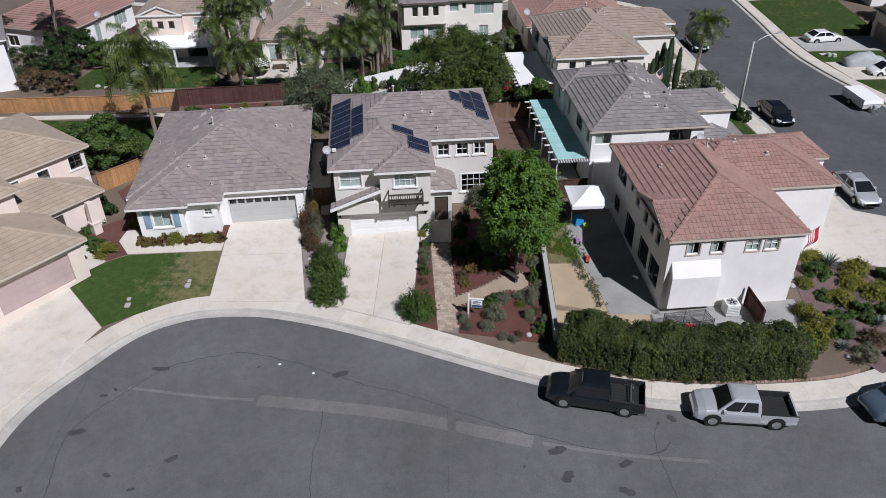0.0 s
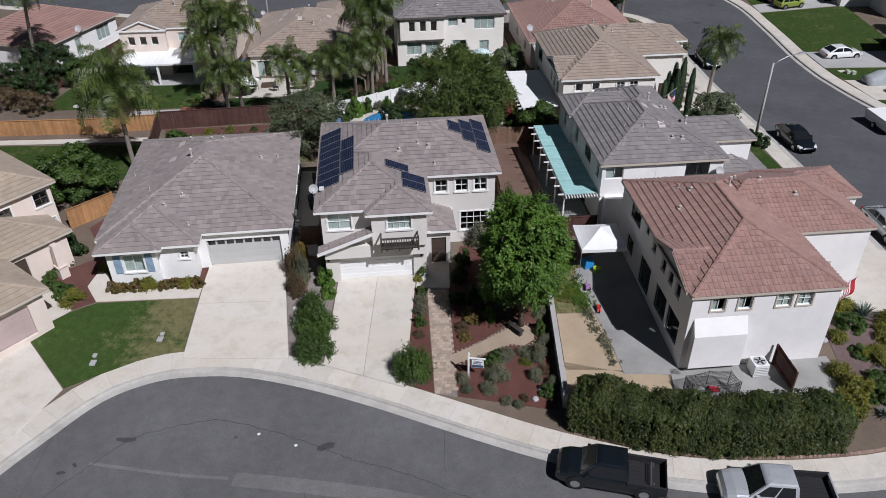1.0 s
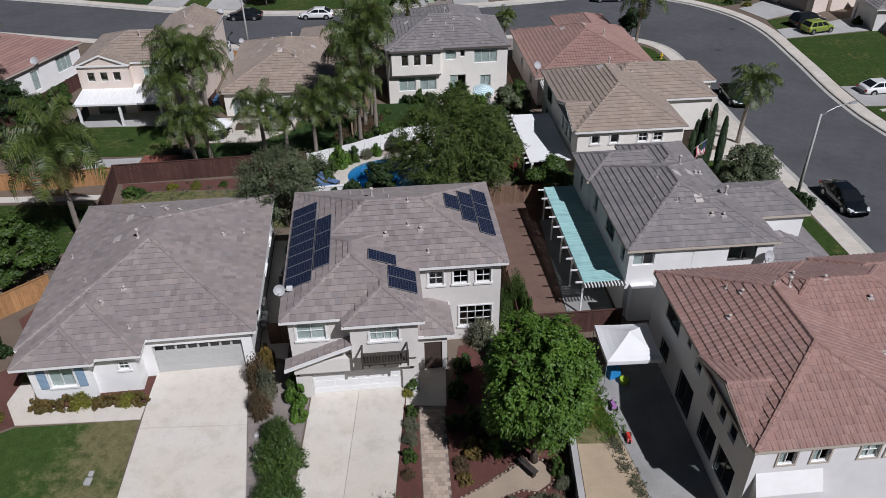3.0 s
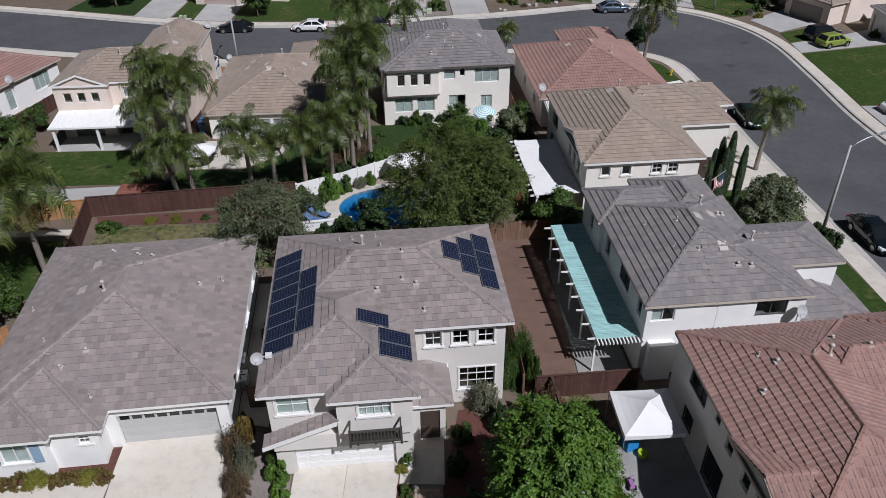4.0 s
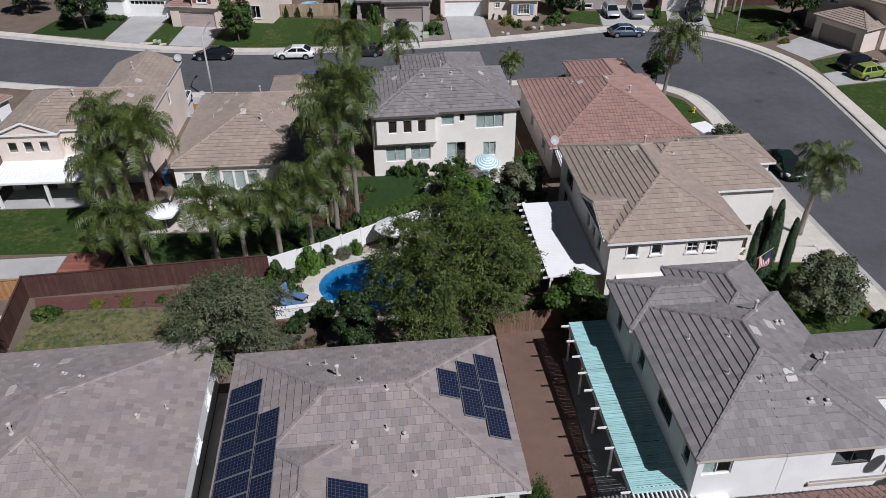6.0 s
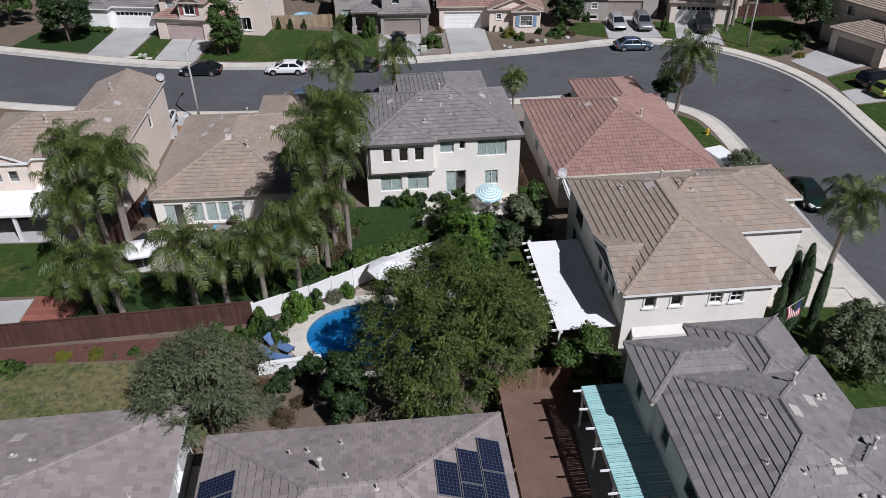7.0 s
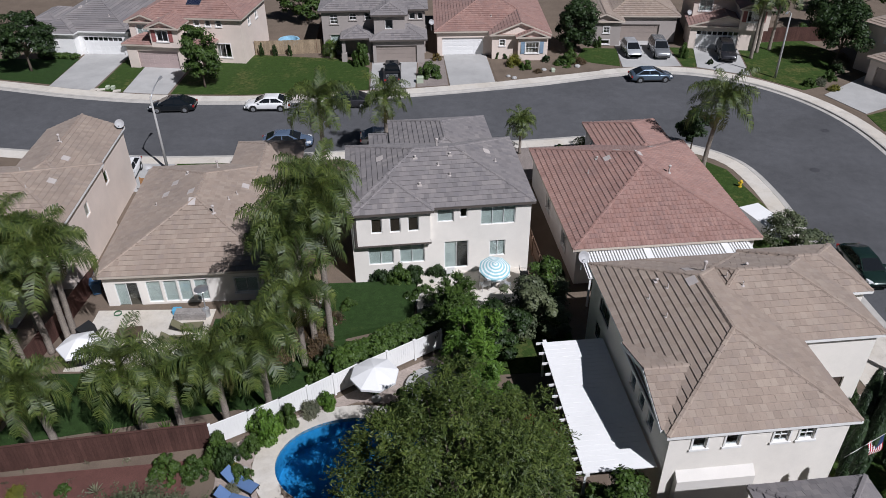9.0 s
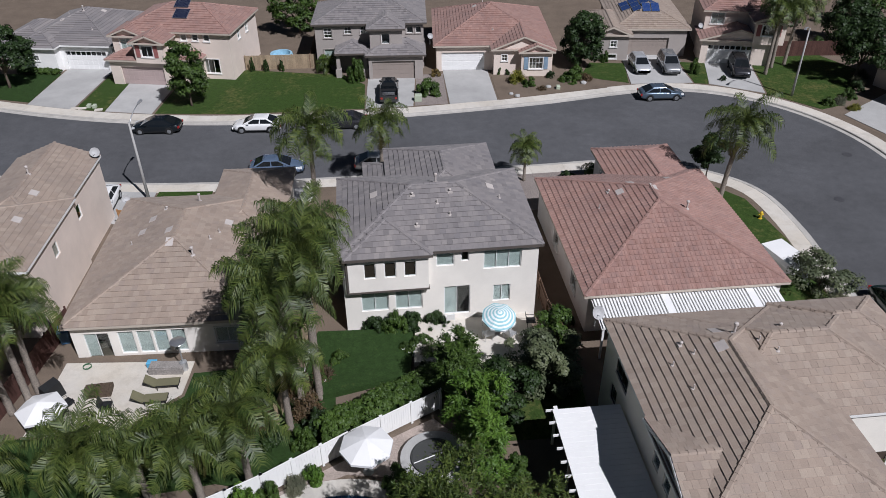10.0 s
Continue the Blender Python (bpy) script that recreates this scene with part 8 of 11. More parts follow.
for s in (
    # before house A
    ("rust", -21.5, 53.0, 0.55, 0.75), ("rust", -20.75, 53.1, 0.42, 0.6), ("rust", -20.0, 53.15, 0.55, 0.85), ("yellow", -19.2, 53.2, 0.6, 0.95), ("rust", -18.2, 53.3, 0.55, 0.8), ("rust", -17.4, 53.35, 0.5, 0.75), ("yellow", -16.7, 53.4, 0.5, 0.75), ("rust", -16.05, 53.45, 0.5, 0.8),
    ("dark", -25.6, 56.9, 0.95, 1.5), ("dark", -26.4, 55.6, 0.75, 1.2), ("dark", -26.5, 57.8, 0.8, 1.5), ("dark", -26.9, 54.8, 0.45, 0.8), ("green", -26.2, 54.4, 0.5, 0.6), ("green", -24.9, 53.0, 0.75, 0.7), ("yellow", -23.9, 52.2, 0.85, 0.75), ("green", -25.9, 53.5, 0.6, 0.6), ("green", -26.6, 51.3, 0.5, 0.55), ("yellow", -22.9, 55.2, 0.45, 0.6), ("green", -24.2, 62.4, 0.6, 0.9),
    # between the driveways
    ("fine", -7.5, 47.1, 1.2, 1.45), ("fine", -7.75, 49.3, 1.3, 1.75), ("fine", -8.1, 50.6, 0.8, 1.5), ("bright", -7.5, 53.2, 0.55, 1.3), ("bright", -7.3, 52.2, 0.5, 0.8), ("green", -7.6, 54.1, 0.55, 1.7), ("brown", -9.4, 52.6, 0.7, 2.0), ("brown", -9.8, 54.6, 0.8, 2.7), ("sage", -9.2, 53.6, 0.6, 2.2), ("rust", -9.6, 55.7, 0.6, 2.5), ("yellow", -1.5, 53.6, 0.3, 0.5), ("brown", -8.7, 51.2, 0.5, 0.9),
    # beside the paver path
    ("fine", -1.6, 45.5, 1.2, 1.5), ("sage", -1.5, 44.8, 0.5, 0.5), ("green", -1.3, 49.4, 0.4, 0.7), ("sage", -1.25, 50.4, 0.4, 0.8), ("sage", -1.3, 51.5, 0.45, 0.6), ("green", -1.25, 52.4, 0.4, 0.5), ("brown", -1.35, 48.4, 0.35, 0.5),
    ("rust", 2.0, 49.9, 0.75, 0.9), ("bright", 3.0, 49.8, 0.55, 1.0), ("brown", 1.3, 49.0, 0.5, 0.6), ("sage", 3.9, 50.4, 0.6, 0.8), ("green", 0.95, 51.6, 0.5, 0.7), ("brown", 2.4, 50.6, 0.6, 0.8), ("green", 3.3, 46.3, 0.5, 0.6), ("sage", 3.8, 46.4, 0.55, 0.7), ("green", 2.9, 46.0, 0.4, 0.6), ("sage", 5.1, 46.6, 0.6, 0.6), ("sage", 3.3, 44.8, 0.75, 1.0), ("sage", 5.6, 46.3, 0.55, 1.2), ("sage", 1.2, 44.6, 0.4, 0.7), ("sage", 1.5, 43.9, 0.35, 0.5), ("sage", 5.3, 44.9, 0.45, 0.8), ("brown", 4.6, 43.3, 0.3, 0.4), ("green", 6.1, 48.6, 0.45, 0.9), ("sage", 6.2, 50.0, 0.5, 0.8), ("green", 5.9, 43.6, 0.5, 0.6), ("green", 1.6, 55.6, 0.6, 1.0), ("dark", 3.6, 56.3, 0.7, 1.6), ("dark", 5.4, 56.6, 0.8, 2.0), ("brown", 6.2, 57.2, 0.7, 2.4), ("dark", 4.6, 53.4, 0.6, 0.8), ("sage", 3.6, 43.0, 0.35, 0.45), ("sage", 4.2, 42.8, 0.3, 0.4), ("bright", 0.3, 56.4, 0.4, 1.6), ("green", 5.6, 59.5, 0.5, 2.2),
    ("brown", -7.6, 72.6, 0.7, 0.8), ("sage", -8.6, 73.4, 0.8, 0.8), ("brown", -6.9, 73.8, 0.6, 0.6), ("dark", -8.2, 74.6, 0.8, 1.0), ("green", -6.3, 71.0, 0.5, 0.6), ("dark", -1.5, 71.4, 0.8, 1.0), ("dark", 0.2, 71.2, 0.9, 1.2),
    ("fine", 4.9, 60.6, 0.8, 3.0), ("fine", 4.2, 59.6, 0.7, 2.2), ("sage", 2.7, 57.9, 0.9, 1.9), ("green", -10.3, 80.2, 0.6, 1.0), ("sage", -9.7, 80.6, 0.5, 0.7), ("green", -8.8, 79.0, 0.6, 1.0), ("yellow", -9.4, 79.6, 0.4, 0.5), ("bright", -8.7, 82.6, 0.7, 1.3), ("green", -11.2, 79.4, 0.7, 1.0), ("sage", -9.0, 78.2, 0.45, 0.6),
    ("green", 2.2, 45.9, 0.4, 0.5), ("sage", 2.6, 44.0, 0.5, 0.5), ("brown", 5.9, 45.3, 0.4, 0.5), ("sage", 6.3, 47.6, 0.45, 0.7), ("rust", 1.5, 48.1, 0.5, 0.5), ("green", 1.9, 51.6, 0.7, 1.0), ("brown", 3.1, 52.0, 0.7, 0.9), ("dark", 5.9, 52.0, 0.7, 1.1), ("green", 1.2, 53.8, 0.6, 1.0), ("sage", 6.2, 44.2, 0.45, 0.7), ("yellow", 4.9, 46.0, 0.35, 0.4),
    # garden by the corner house
    ("yellow", 21.9, 42.0, 1.2, 1.6), ("green", 21.0, 41.3, 1.1, 1.7), ("yellow", 25.6, 46.0, 0.9, 0.8), ("yellow", 27.9, 49.0, 1.0, 0.9), ("green", 25.0, 48.9, 1.0, 0.9), ("brown", 25.8, 42.2, 0.95, 1.0), ("green", 26.3, 44.6, 0.9, 0.8), ("green", 24.3, 43.0, 0.8, 0.7), ("yellow", 28.3, 46.6, 1.1, 0.9), ("yellow", 28.9, 43.2, 1.0, 0.8), ("sage", 27.4, 42.0, 0.8, 0.8), ("yellow", 23.9, 47.6, 0.6, 0.6), ("green", 30.4, 45.2, 1.0, 0.9), ("green", 27.0, 40.8, 0.9, 0.9),
    ("green", 24.6, 44.2, 0.7, 0.6), ("yellow", 26.9, 47.6, 0.9, 0.7), ("green", 29.6, 48.2, 0.9, 0.8), ("sage", 25.0, 41.0, 0.7, 0.9), ("brown", 29.8, 41.6, 0.9, 0.9), ("yellow", 22.9, 43.4, 0.9, 1.3), ("yellow", 22.6, 44.8, 0.7, 0.9), ("green", 24.6, 46.4, 0.6, 0.5), ("yellow", 31.2, 43.0, 0.9, 0.8), ("green", 28.0, 44.9, 0.7, 0.6), ("yellow", 25.4, 50.4, 0.8, 0.7), ("green", 30.0, 46.8, 0.8, 0.7),
    ("brown", -8.6, 88.2, 0.8, 1.1), ("green", -9.4, 86.0, 0.8, 0.9), ("dark", -7.8, 86.6, 0.7, 0.9), ("green", -6.0, 86.4, 0.7, 1.2), ("dark", -5.4, 87.6, 0.9, 1.5), ("green", -10.8, 85.0, 0.6, 0.7), ("brown", -5.6, 91.6, 0.7, 1.2), ("green", -4.9, 93.0, 0.7, 1.0),
    # back gardens
    ("green", -24.4, 76.9, 0.9, 0.8), ("yellow", -21.6, 78.0, 0.5, 0.5), ("yellow", -19.6, 78.2, 0.5, 0.6), ("green", -17.4, 78.4, 0.4, 0.4), ("green", -12.6, 79.3, 0.8, 1.2), ("dark", -9.6, 79.6, 0.7, 1.5), ("green", -10.3, 80.3, 0.8, 1.7), ("green", -8.8, 80.9, 0.6, 1.0), ("bright", -8.2, 81.9, 1.05, 2.1), ("green", -7.1, 82.6, 0.7, 1.4), ("sage", -6.0, 83.4, 0.6, 1.0), ("bright", -5.2, 84.0, 0.6, 1.3), ("dark", -6.6, 76.2, 0.9, 1.6), ("dark", -7.9, 75.6, 0.8, 1.0), ("brown", -9.2, 75.0, 0.8, 0.7), ("sage", -11.6, 77.0, 0.9, 0.9), ("green", -2.6, 85.6, 0.6, 1.2), ("green", -1.0, 83.4, 0.8, 1.5), ("green", 0.6, 82.9, 0.9, 1.6),
    ("dark", -2.8, 96.0, 0.8, 1.3), ("green", -1.6, 95.8, 0.9, 1.7), ("dark", -0.3, 96.2, 0.9, 1.4), ("dark", 0.9, 96.3, 0.9, 1.3), ("green", 0.2, 94.6, 0.7, 0.9), ("sage", 0.8, 93.4, 0.8, 1.0), ("green", 2.0, 91.6, 1.2, 1.9), ("green", 3.2, 91.0, 1.1, 1.7), ("dark", 0.6, 91.4, 1.0, 1.5), ("brown", -6.6, 90.2, 0.9, 2.0), ("brown", -6.2, 88.7, 0.9, 1.8), ("red", 6.5, 81.6, 1.15, 1.5), ("green", 5.0, 84.2, 0.8, 1.2), ("dark", 3.9, 86.0, 0.6, 0.9), ("yellow", 8.4, 94.4, 0.5, 1.6),
    ("dark", 7.6, 76.2, 0.9, 1.4), ("green", 10.3, 75.4, 0.8, 1.7), ("yellow", 8.6, 77.2, 0.7, 1.1), ("green", 6.6, 75.6, 0.8, 1.6),
    ("bright", -24.6, 86.6, 0.5, 0.8), ("sage", -23.6, 84.9, 0.8, 0.9), ("dark", -28.4, 88.0, 0.3, 0.3), ("green", -12.0, 84.6, 0.5, 1.0),
    # right-hand side
    ("dark", 28.2, 75.0, 0.7, 0.9), ("yellow", 27.6, 75.6, 0.35, 0.5), ("dark", 28.4, 73.6, 0.9, 1.2), ("green", 21.8, 76.4, 0.8, 1.0), ("dark", 23.6, 83.4, 0.7, 1.4), ("green", 26.0, 96.6, 0.9, 1.0), ("sage", 27.6, 97.8, 0.8, 0.9), ("dark", 12.6, 115.6, 0.8, 0.8), ("green", -27.6, 110.6, 0.8, 1.3), ("green", -31.0, 112.2, 0.9, 1.2), ("yellow", -21.5, 109.6, 0.4, 0.8),
    # far side of the street
    ("green", -43.0, 143.2, 0.5, 0.5), ("green", -42.0, 143.0, 0.5, 0.5), ("green", -44.0, 143.4, 0.5, 0.5), ("dark", -35.0, 142.4, 0.5, 1.1), ("green", 0.7, 135.2, 1.35, 1.5), ("rust", 1.4, 140.4, 0.6, 0.9), ("green", -7.4, 139.2, 1.0, 2.4), ("bright", -11.4, 142.9, 0.9, 2.0), ("dark", -16.2, 142.6, 0.3, 1.4), ("dark", -18.0, 142.6, 0.3, 1.5), ("dark", -19.6, 142.6, 0.3, 1.6), ("green", 8.6, 141.0, 0.6, 0.9), ("dark", 9.4, 140.8, 0.5, 0.8), ("yellow", 10.4, 138.4, 0.9, 1.4), ("green", 11.6, 137.2, 0.8, 0.9), ("dark", 14.2, 139.4, 0.5, 0.8), ("green", 16.4, 138.4, 1.2, 1.1), ("brown", 18.0, 138.6, 0.9, 0.9), ("green", 17.0, 140.2, 0.9, 1.1), ("green", 21.2, 144.2, 0.5, 1.2), ("green", 30.6, 140.2, 0.6, 1.6), ("green", 41.6, 131.0, 0.7, 0.9), ("sage", 43.0, 131.4, 0.7, 0.8), ("green", 44.6, 132.6, 0.8, 1.0), ("dark", 46.2, 134.8, 0.9, 1.1), ("sage", 47.4, 136.6, 0.8, 0.9), ("brown", 48.6, 138.4, 0.9, 1.0), ("dark", 40.6, 146.4, 1.2, 1.6), ("brown", 43.6, 146.8, 1.2, 1.4), ("green", 47.0, 147.0, 1.2, 1.6), ("yellow", 43.8, 129.6, 0.6, 0.7), ("green", 55.0, 121.0, 0.7, 1.0), ("dark", 53.6, 101.0, 0.8, 1.4), ("dark", 53.4, 92.6, 0.9, 1.6), ("brown", 12.8, 136.0, 0.5, 0.5), ("dark", 9.4, 96.2, 0.5, 1.3), ("green", 24.6, 92.6, 0.6, 1.0), ("dark", -50.0, 143.2, 0.9, 1.0), ("dark", 33.0, 137.8, 0.35, 0.7)):
    shrub(*s)


def box_hedge(pts, w, h, mat, label, tufts=26, size=0.085, spread=0.25, per=95):
    """A clipped hedge along a line: tufts of leaves over a rounded, uneven section, with woody stems and an added dark
    core inside that stands in for shade between the leaves.
    """
    o = thing("hedge", pose(pts[0][0], pts[0][1], gz(pts[0][1])), label, "hedge")
    inv = o.matrix_basis.inverted()
    C_, D_ = [], []
    stems = MB()
    for q, ((x0, y0), (x1, y1)) in enumerate(zip(pts, pts[1:])):
        d = np.array([x1 - x0, y1 - y0])
        L = np.linalg.norm(d)
        d = d / L
        nr = np.array([-d[1], d[0]])
        k = int(tufts * L * (2 * h + w) / 2)
        s = RNG.uniform(-0.35 if q == 0 else 0.0, L + (0.35 if q == len(pts) - 2 else 0.0), k)
        a = RNG.uniform(-0.12, math.pi + 0.12, k)
        ca, sa = np.cos(a), np.sin(a)
        across = np.sign(ca) * np.abs(ca) ** 0.55 * w / 2
        up = np.sign(sa) * np.abs(sa) ** 0.5
        x = x0 + d[0] * s + nr[0] * across
        y = y0 + d[1] * s + nr[1] * across
        lump = 1 + 0.07 * np.sin(x * 1.7 + y * 0.9) + 0.05 * np.sin(x * 3.9 - y * 2.3 + 1.0) + RNG.normal(0, 0.02, k)
        end = np.ones(k)
        if q == 0:
            end = np.minimum(end, 0.72 + 0.28 * np.clip((s + 0.35) / 1.2, 0, 1))
        if q == len(pts) - 2:
            end = np.minimum(end, 0.72 + 0.28 * np.clip((L + 0.35 - s) / 1.2, 0, 1))
        z = np.where(up > 0.02, (0.1 + (h - 0.3) * np.clip(up, 0, 1) ** 1.0) * lump * end, RNG.uniform(0.15, h * 0.6, k))
        side = np.abs(ca) > 0.8
        z = np.where(side, RNG.uniform(0.15, h * 0.86, k) * end, z)
        g = np.array([gz(v) for v in y])
        C_.append(np.stack([x, y, z + g], 1))
        D_.append(np.stack([nr[0] * ca, nr[1] * ca, np.clip(sa, 0.1, 1)], 1))
        for i in range(int(L / 0.5)):
            b = np.array([x0, y0]) + d * (i * 0.5 + 0.2)
            zz = gz(b[1])
            stems.tube([(b[0], b[1], zz - 0.1), (b[0] + 0.1, b[1] + 0.05, zz + h * 0.5), (b[0] - 0.1, b[1], zz + h * 0.85)], [0.05, 0.04, 0.015], 5)
        # added solid box in near-black leaf colour, so gaps in the foliage look shaded
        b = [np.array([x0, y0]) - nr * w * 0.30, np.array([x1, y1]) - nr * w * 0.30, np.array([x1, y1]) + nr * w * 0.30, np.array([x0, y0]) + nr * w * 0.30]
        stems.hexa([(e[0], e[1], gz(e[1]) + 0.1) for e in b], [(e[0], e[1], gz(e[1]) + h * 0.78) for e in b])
    p, nn = cloud(np.concatenate(C_), np.concatenate(D_), spread, per, 0.9)
    part("foliage", leaf_mesh("foliage", p, nn, size, mat, 1.7), o, inv)
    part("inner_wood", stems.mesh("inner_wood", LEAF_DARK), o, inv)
    return o


box_hedge([(7.4, 41.9), (10.8, 40.5), (14.5, 40.0), (20.2, 40.3)], 2.2, 2.9, LEAF_HEDGE, "long dense clipped green hedge beside the pavement", 150, 0.055, 0.17, 26)
box_hedge([(-4.8, 86.6), (-1.2, 88.9), (1.8, 91.0)], 1.3, 1.9, LEAF_MID, "tall green hedge behind the white fence", 20, 0.1)
box_hedge([(-46.0, 143.0), (-42.0, 142.4)], 0.6, 0.6, LEAF_MID, "low clipped hedge below a white house", 20, 0.1)

def grass_tufts(name, spine, width, n, mat, label, h=0.16):
    """Loose tufts of grass blades scattered along a line, thick in patches."""
    line = np.array([(p.x, p.y) for p in smooth_line(spine, 0.3)])
    k = RNG.integers(0, len(line), n // 14)
    c = line[k] + RNG.normal(0, 1, (len(k), 2)) * width * 0.5
    keep = np.sin(c[:, 0] * 2.1 + 0.7) + np.cos(c[:, 1] * 1.7) + RNG.normal(0, 0.6, len(c)) > -0.5
    c = c[keep]
    q = np.repeat(c, 14, axis=0) + RNG.normal(0, 0.09, (len(c) * 14, 2))
    g = np.array([gz(v) for v in q[:, 1]])
    p = np.stack([q[:, 0], q[:, 1], g + 0.06 + RNG.uniform(0.02, h * 0.6, len(q))], 1)
    nn = RNG.normal(0, 1, (len(q), 3)) * np.array([1, 1, 0.35]) + np.array([0, 0, 0.5])
    o = new(name, leaf_mesh(name, p, nn, 0.045, mat, 4.0, -1.5, 0.3))
    tagged(o, label, "grass", "", "stuff")


grass_tufts("grass", [(8.0, 57.6), (8.15, 55.6), (8.3, 54.0), (8.7, 52.4), (9.1, 50.8)], 0.85, 7000, LEAF_BRIGHT, "ragged green grass between bare soil and a patio")
grass_tufts("grass", [(9.1, 50.6), (9.6, 48.4), (10.1, 45.8)], 0.35, 1600, LEAF_SAGE, "sparse dry grass along the edge of a patio", 0.1)
grass_tufts("grass", [(7.6, 57.6), (8.0, 54.0), (8.2, 51.4)], 1.0, 6000, LEAF_YELLOW, "thin yellowing grass beside a low wall", 0.12)
grass_tufts("grass", [(-24.0, 74.5), (-18.0, 75.0), (-12.0, 74.5)], 5.0, 7000, LEAF_SAGE, "dry grass tufts on a patchy back lawn", 0.08)

# brick edging below the hedge
edge = thing("brick_edging", pose(7.0, 40.6, gz(40.6)), "row of low bricks edging the hedge bed", "edging")
einv = edge.matrix_basis.inverted()
mb = MB()
mb.box(-0.10, 0.10, -0.05, 0.05, -0.05, 0.13)
brick = mb.mesh("brick", BRICK_DARK)
eline = offset_line(NEAR, 2.15)
for i, p in enumerate(eline):
    if 7.0 < p.x < 23.5:
        q = eline[i + 1]
        for j in range(3):
            s = p.lerp(q, j / 3)
            ang = math.degrees(math.atan2(q.y - p.y, q.x - p.x))
            part("brick", brick, edge, einv @ pose(s.x, s.y, gz(s.y) + random.uniform(-0.02, 0.01), random.uniform(-6, 6), 0, ang + random.uniform(-5, 5)))


# palms
def frond_mesh(L, lift, bend, mat, name="frond"):
    """A feather leaf: a rib that leaves the crown at a slope and bends over, with thin drooping leaflets."""
    mb = MB()
    n = 30
    pts = [Vector((0, 0, 0))]
    for i in range(n):
        e = radians(lift - bend * ((i + 0.5) / n) ** 1.25)
        pts.append(pts[-1] + Vector((math.cos(e), 0, math.sin(e))) * L / n)
    rib = [tuple(p) for p in pts[::5]]
    mb.tube(rib, [0.03 * (1 - 0.85 * i / (len(rib) - 1)) for i in range(len(rib))], 5, False)
    for i in range(5, n + 1):
        s = i / n
        ll = 1.0 * (math.sin(math.pi * min(1, 0.15 + s * 0.80)) ** 0.5 * 0.9 + 0.1)
        d = (pts[i] - pts[i - 1]).normalized()
        for sd in (-1, 1):
            for rep in range(2):
                p = pts[i] - d * rep * L / n * 0.5
                w = random.uniform(0.014, 0.023)
                l = ll * random.uniform(0.75, 1.1)
                out = (d * random.uniform(0.4, 0.8) + Vector((0, sd * random.uniform(0.6, 1.0), random.uniform(-0.15, 0.5)))).normalized()
                mid = p + out * l * 0.5
                tip = p + out * l * 0.78 + Vector((0, 0, -l * random.uniform(0.35, 0.85)))
                sdv = d * w
                k = len(mb.v)
                mb.v += [tuple(p - sdv), tuple(p + sdv), tuple(mid - sdv * 1.2), tuple(mid + sdv * 1.2), tuple(tip)]
                mb.f += [(k, k + 1, k + 3, k + 2), (k + 2, k + 3, k + 4)]
    return mb.mesh(name, mat)


FRONDS = [frond_mesh(2.9, a, b, PALM_LEAF) for a, b in ((82, 80), (74, 135), (62, 140), (50, 140), (36, 125), (20, 100), (2, 75), (66, 110))]
FRONDS_OLD = [frond_mesh(2.3, a, b, PALM_DRY) for a, b in ((-30, 50), (-45, 38))]


def palm(x, y, h, scale=1.0, n=24, r=0.16, lean=(0.0, 0.0), label="feathery green queen palm with a pale ringed trunk", old=2):
    """A palm: ringed trunk, crown shaft, fronds as parts."""
    t = thing("palm_tree", pose(x, y, gz(y)), label, "palm tree", "palms")
    mb = MB()
    k = max(6, int(h / 0.35))
    pts, rad = [], []
    for i in range(k + 1):
        s = i / k
        pts.append((lean[0] * s * s, lean[1] * s * s, -0.1 + (h + 0.1) * s))
        rad.append(r * (1.35 - 0.45 * s) * (1.06 if i % 2 else 0.95))
    mb.tube(pts, rad, 9)
    mb.ob("trunk", PALM_BARK, t, smooth=True)
    top = Vector((lean[0], lean[1], h))
    mb = MB()
    mb.lathe([(r * 0.95, -0.3), (r * 1.25, 0.05), (r * 0.9, 0.45), (r * 0.3, 0.8)], 9, top)
    mb.ob("crown_shaft", PALM_LEAF, t)
    a = float(RNG.uniform(0, 360))
    for i in range(n):
        a += 137.5
        tilt = i / n
        m_ = min(6, int(tilt * 7)) if i % 6 else 7
        part("frond", FRONDS[m_], t, pose(*(top + Vector((0, 0, 0.3 - 0.3 * tilt))), float(RNG.uniform(-14, 14)), float(RNG.uniform(-9, 9)), a) @ Matrix.Scale(scale * float(RNG.uniform(0.8, 1.12)), 4))
    for i in range(old):
        a += 97
        part("frond", FRONDS_OLD[i % 2], t, pose(*top, 0, float(RNG.uniform(5, 25)), a) @ Matrix.Scale(scale * 0.9, 4))
    return t


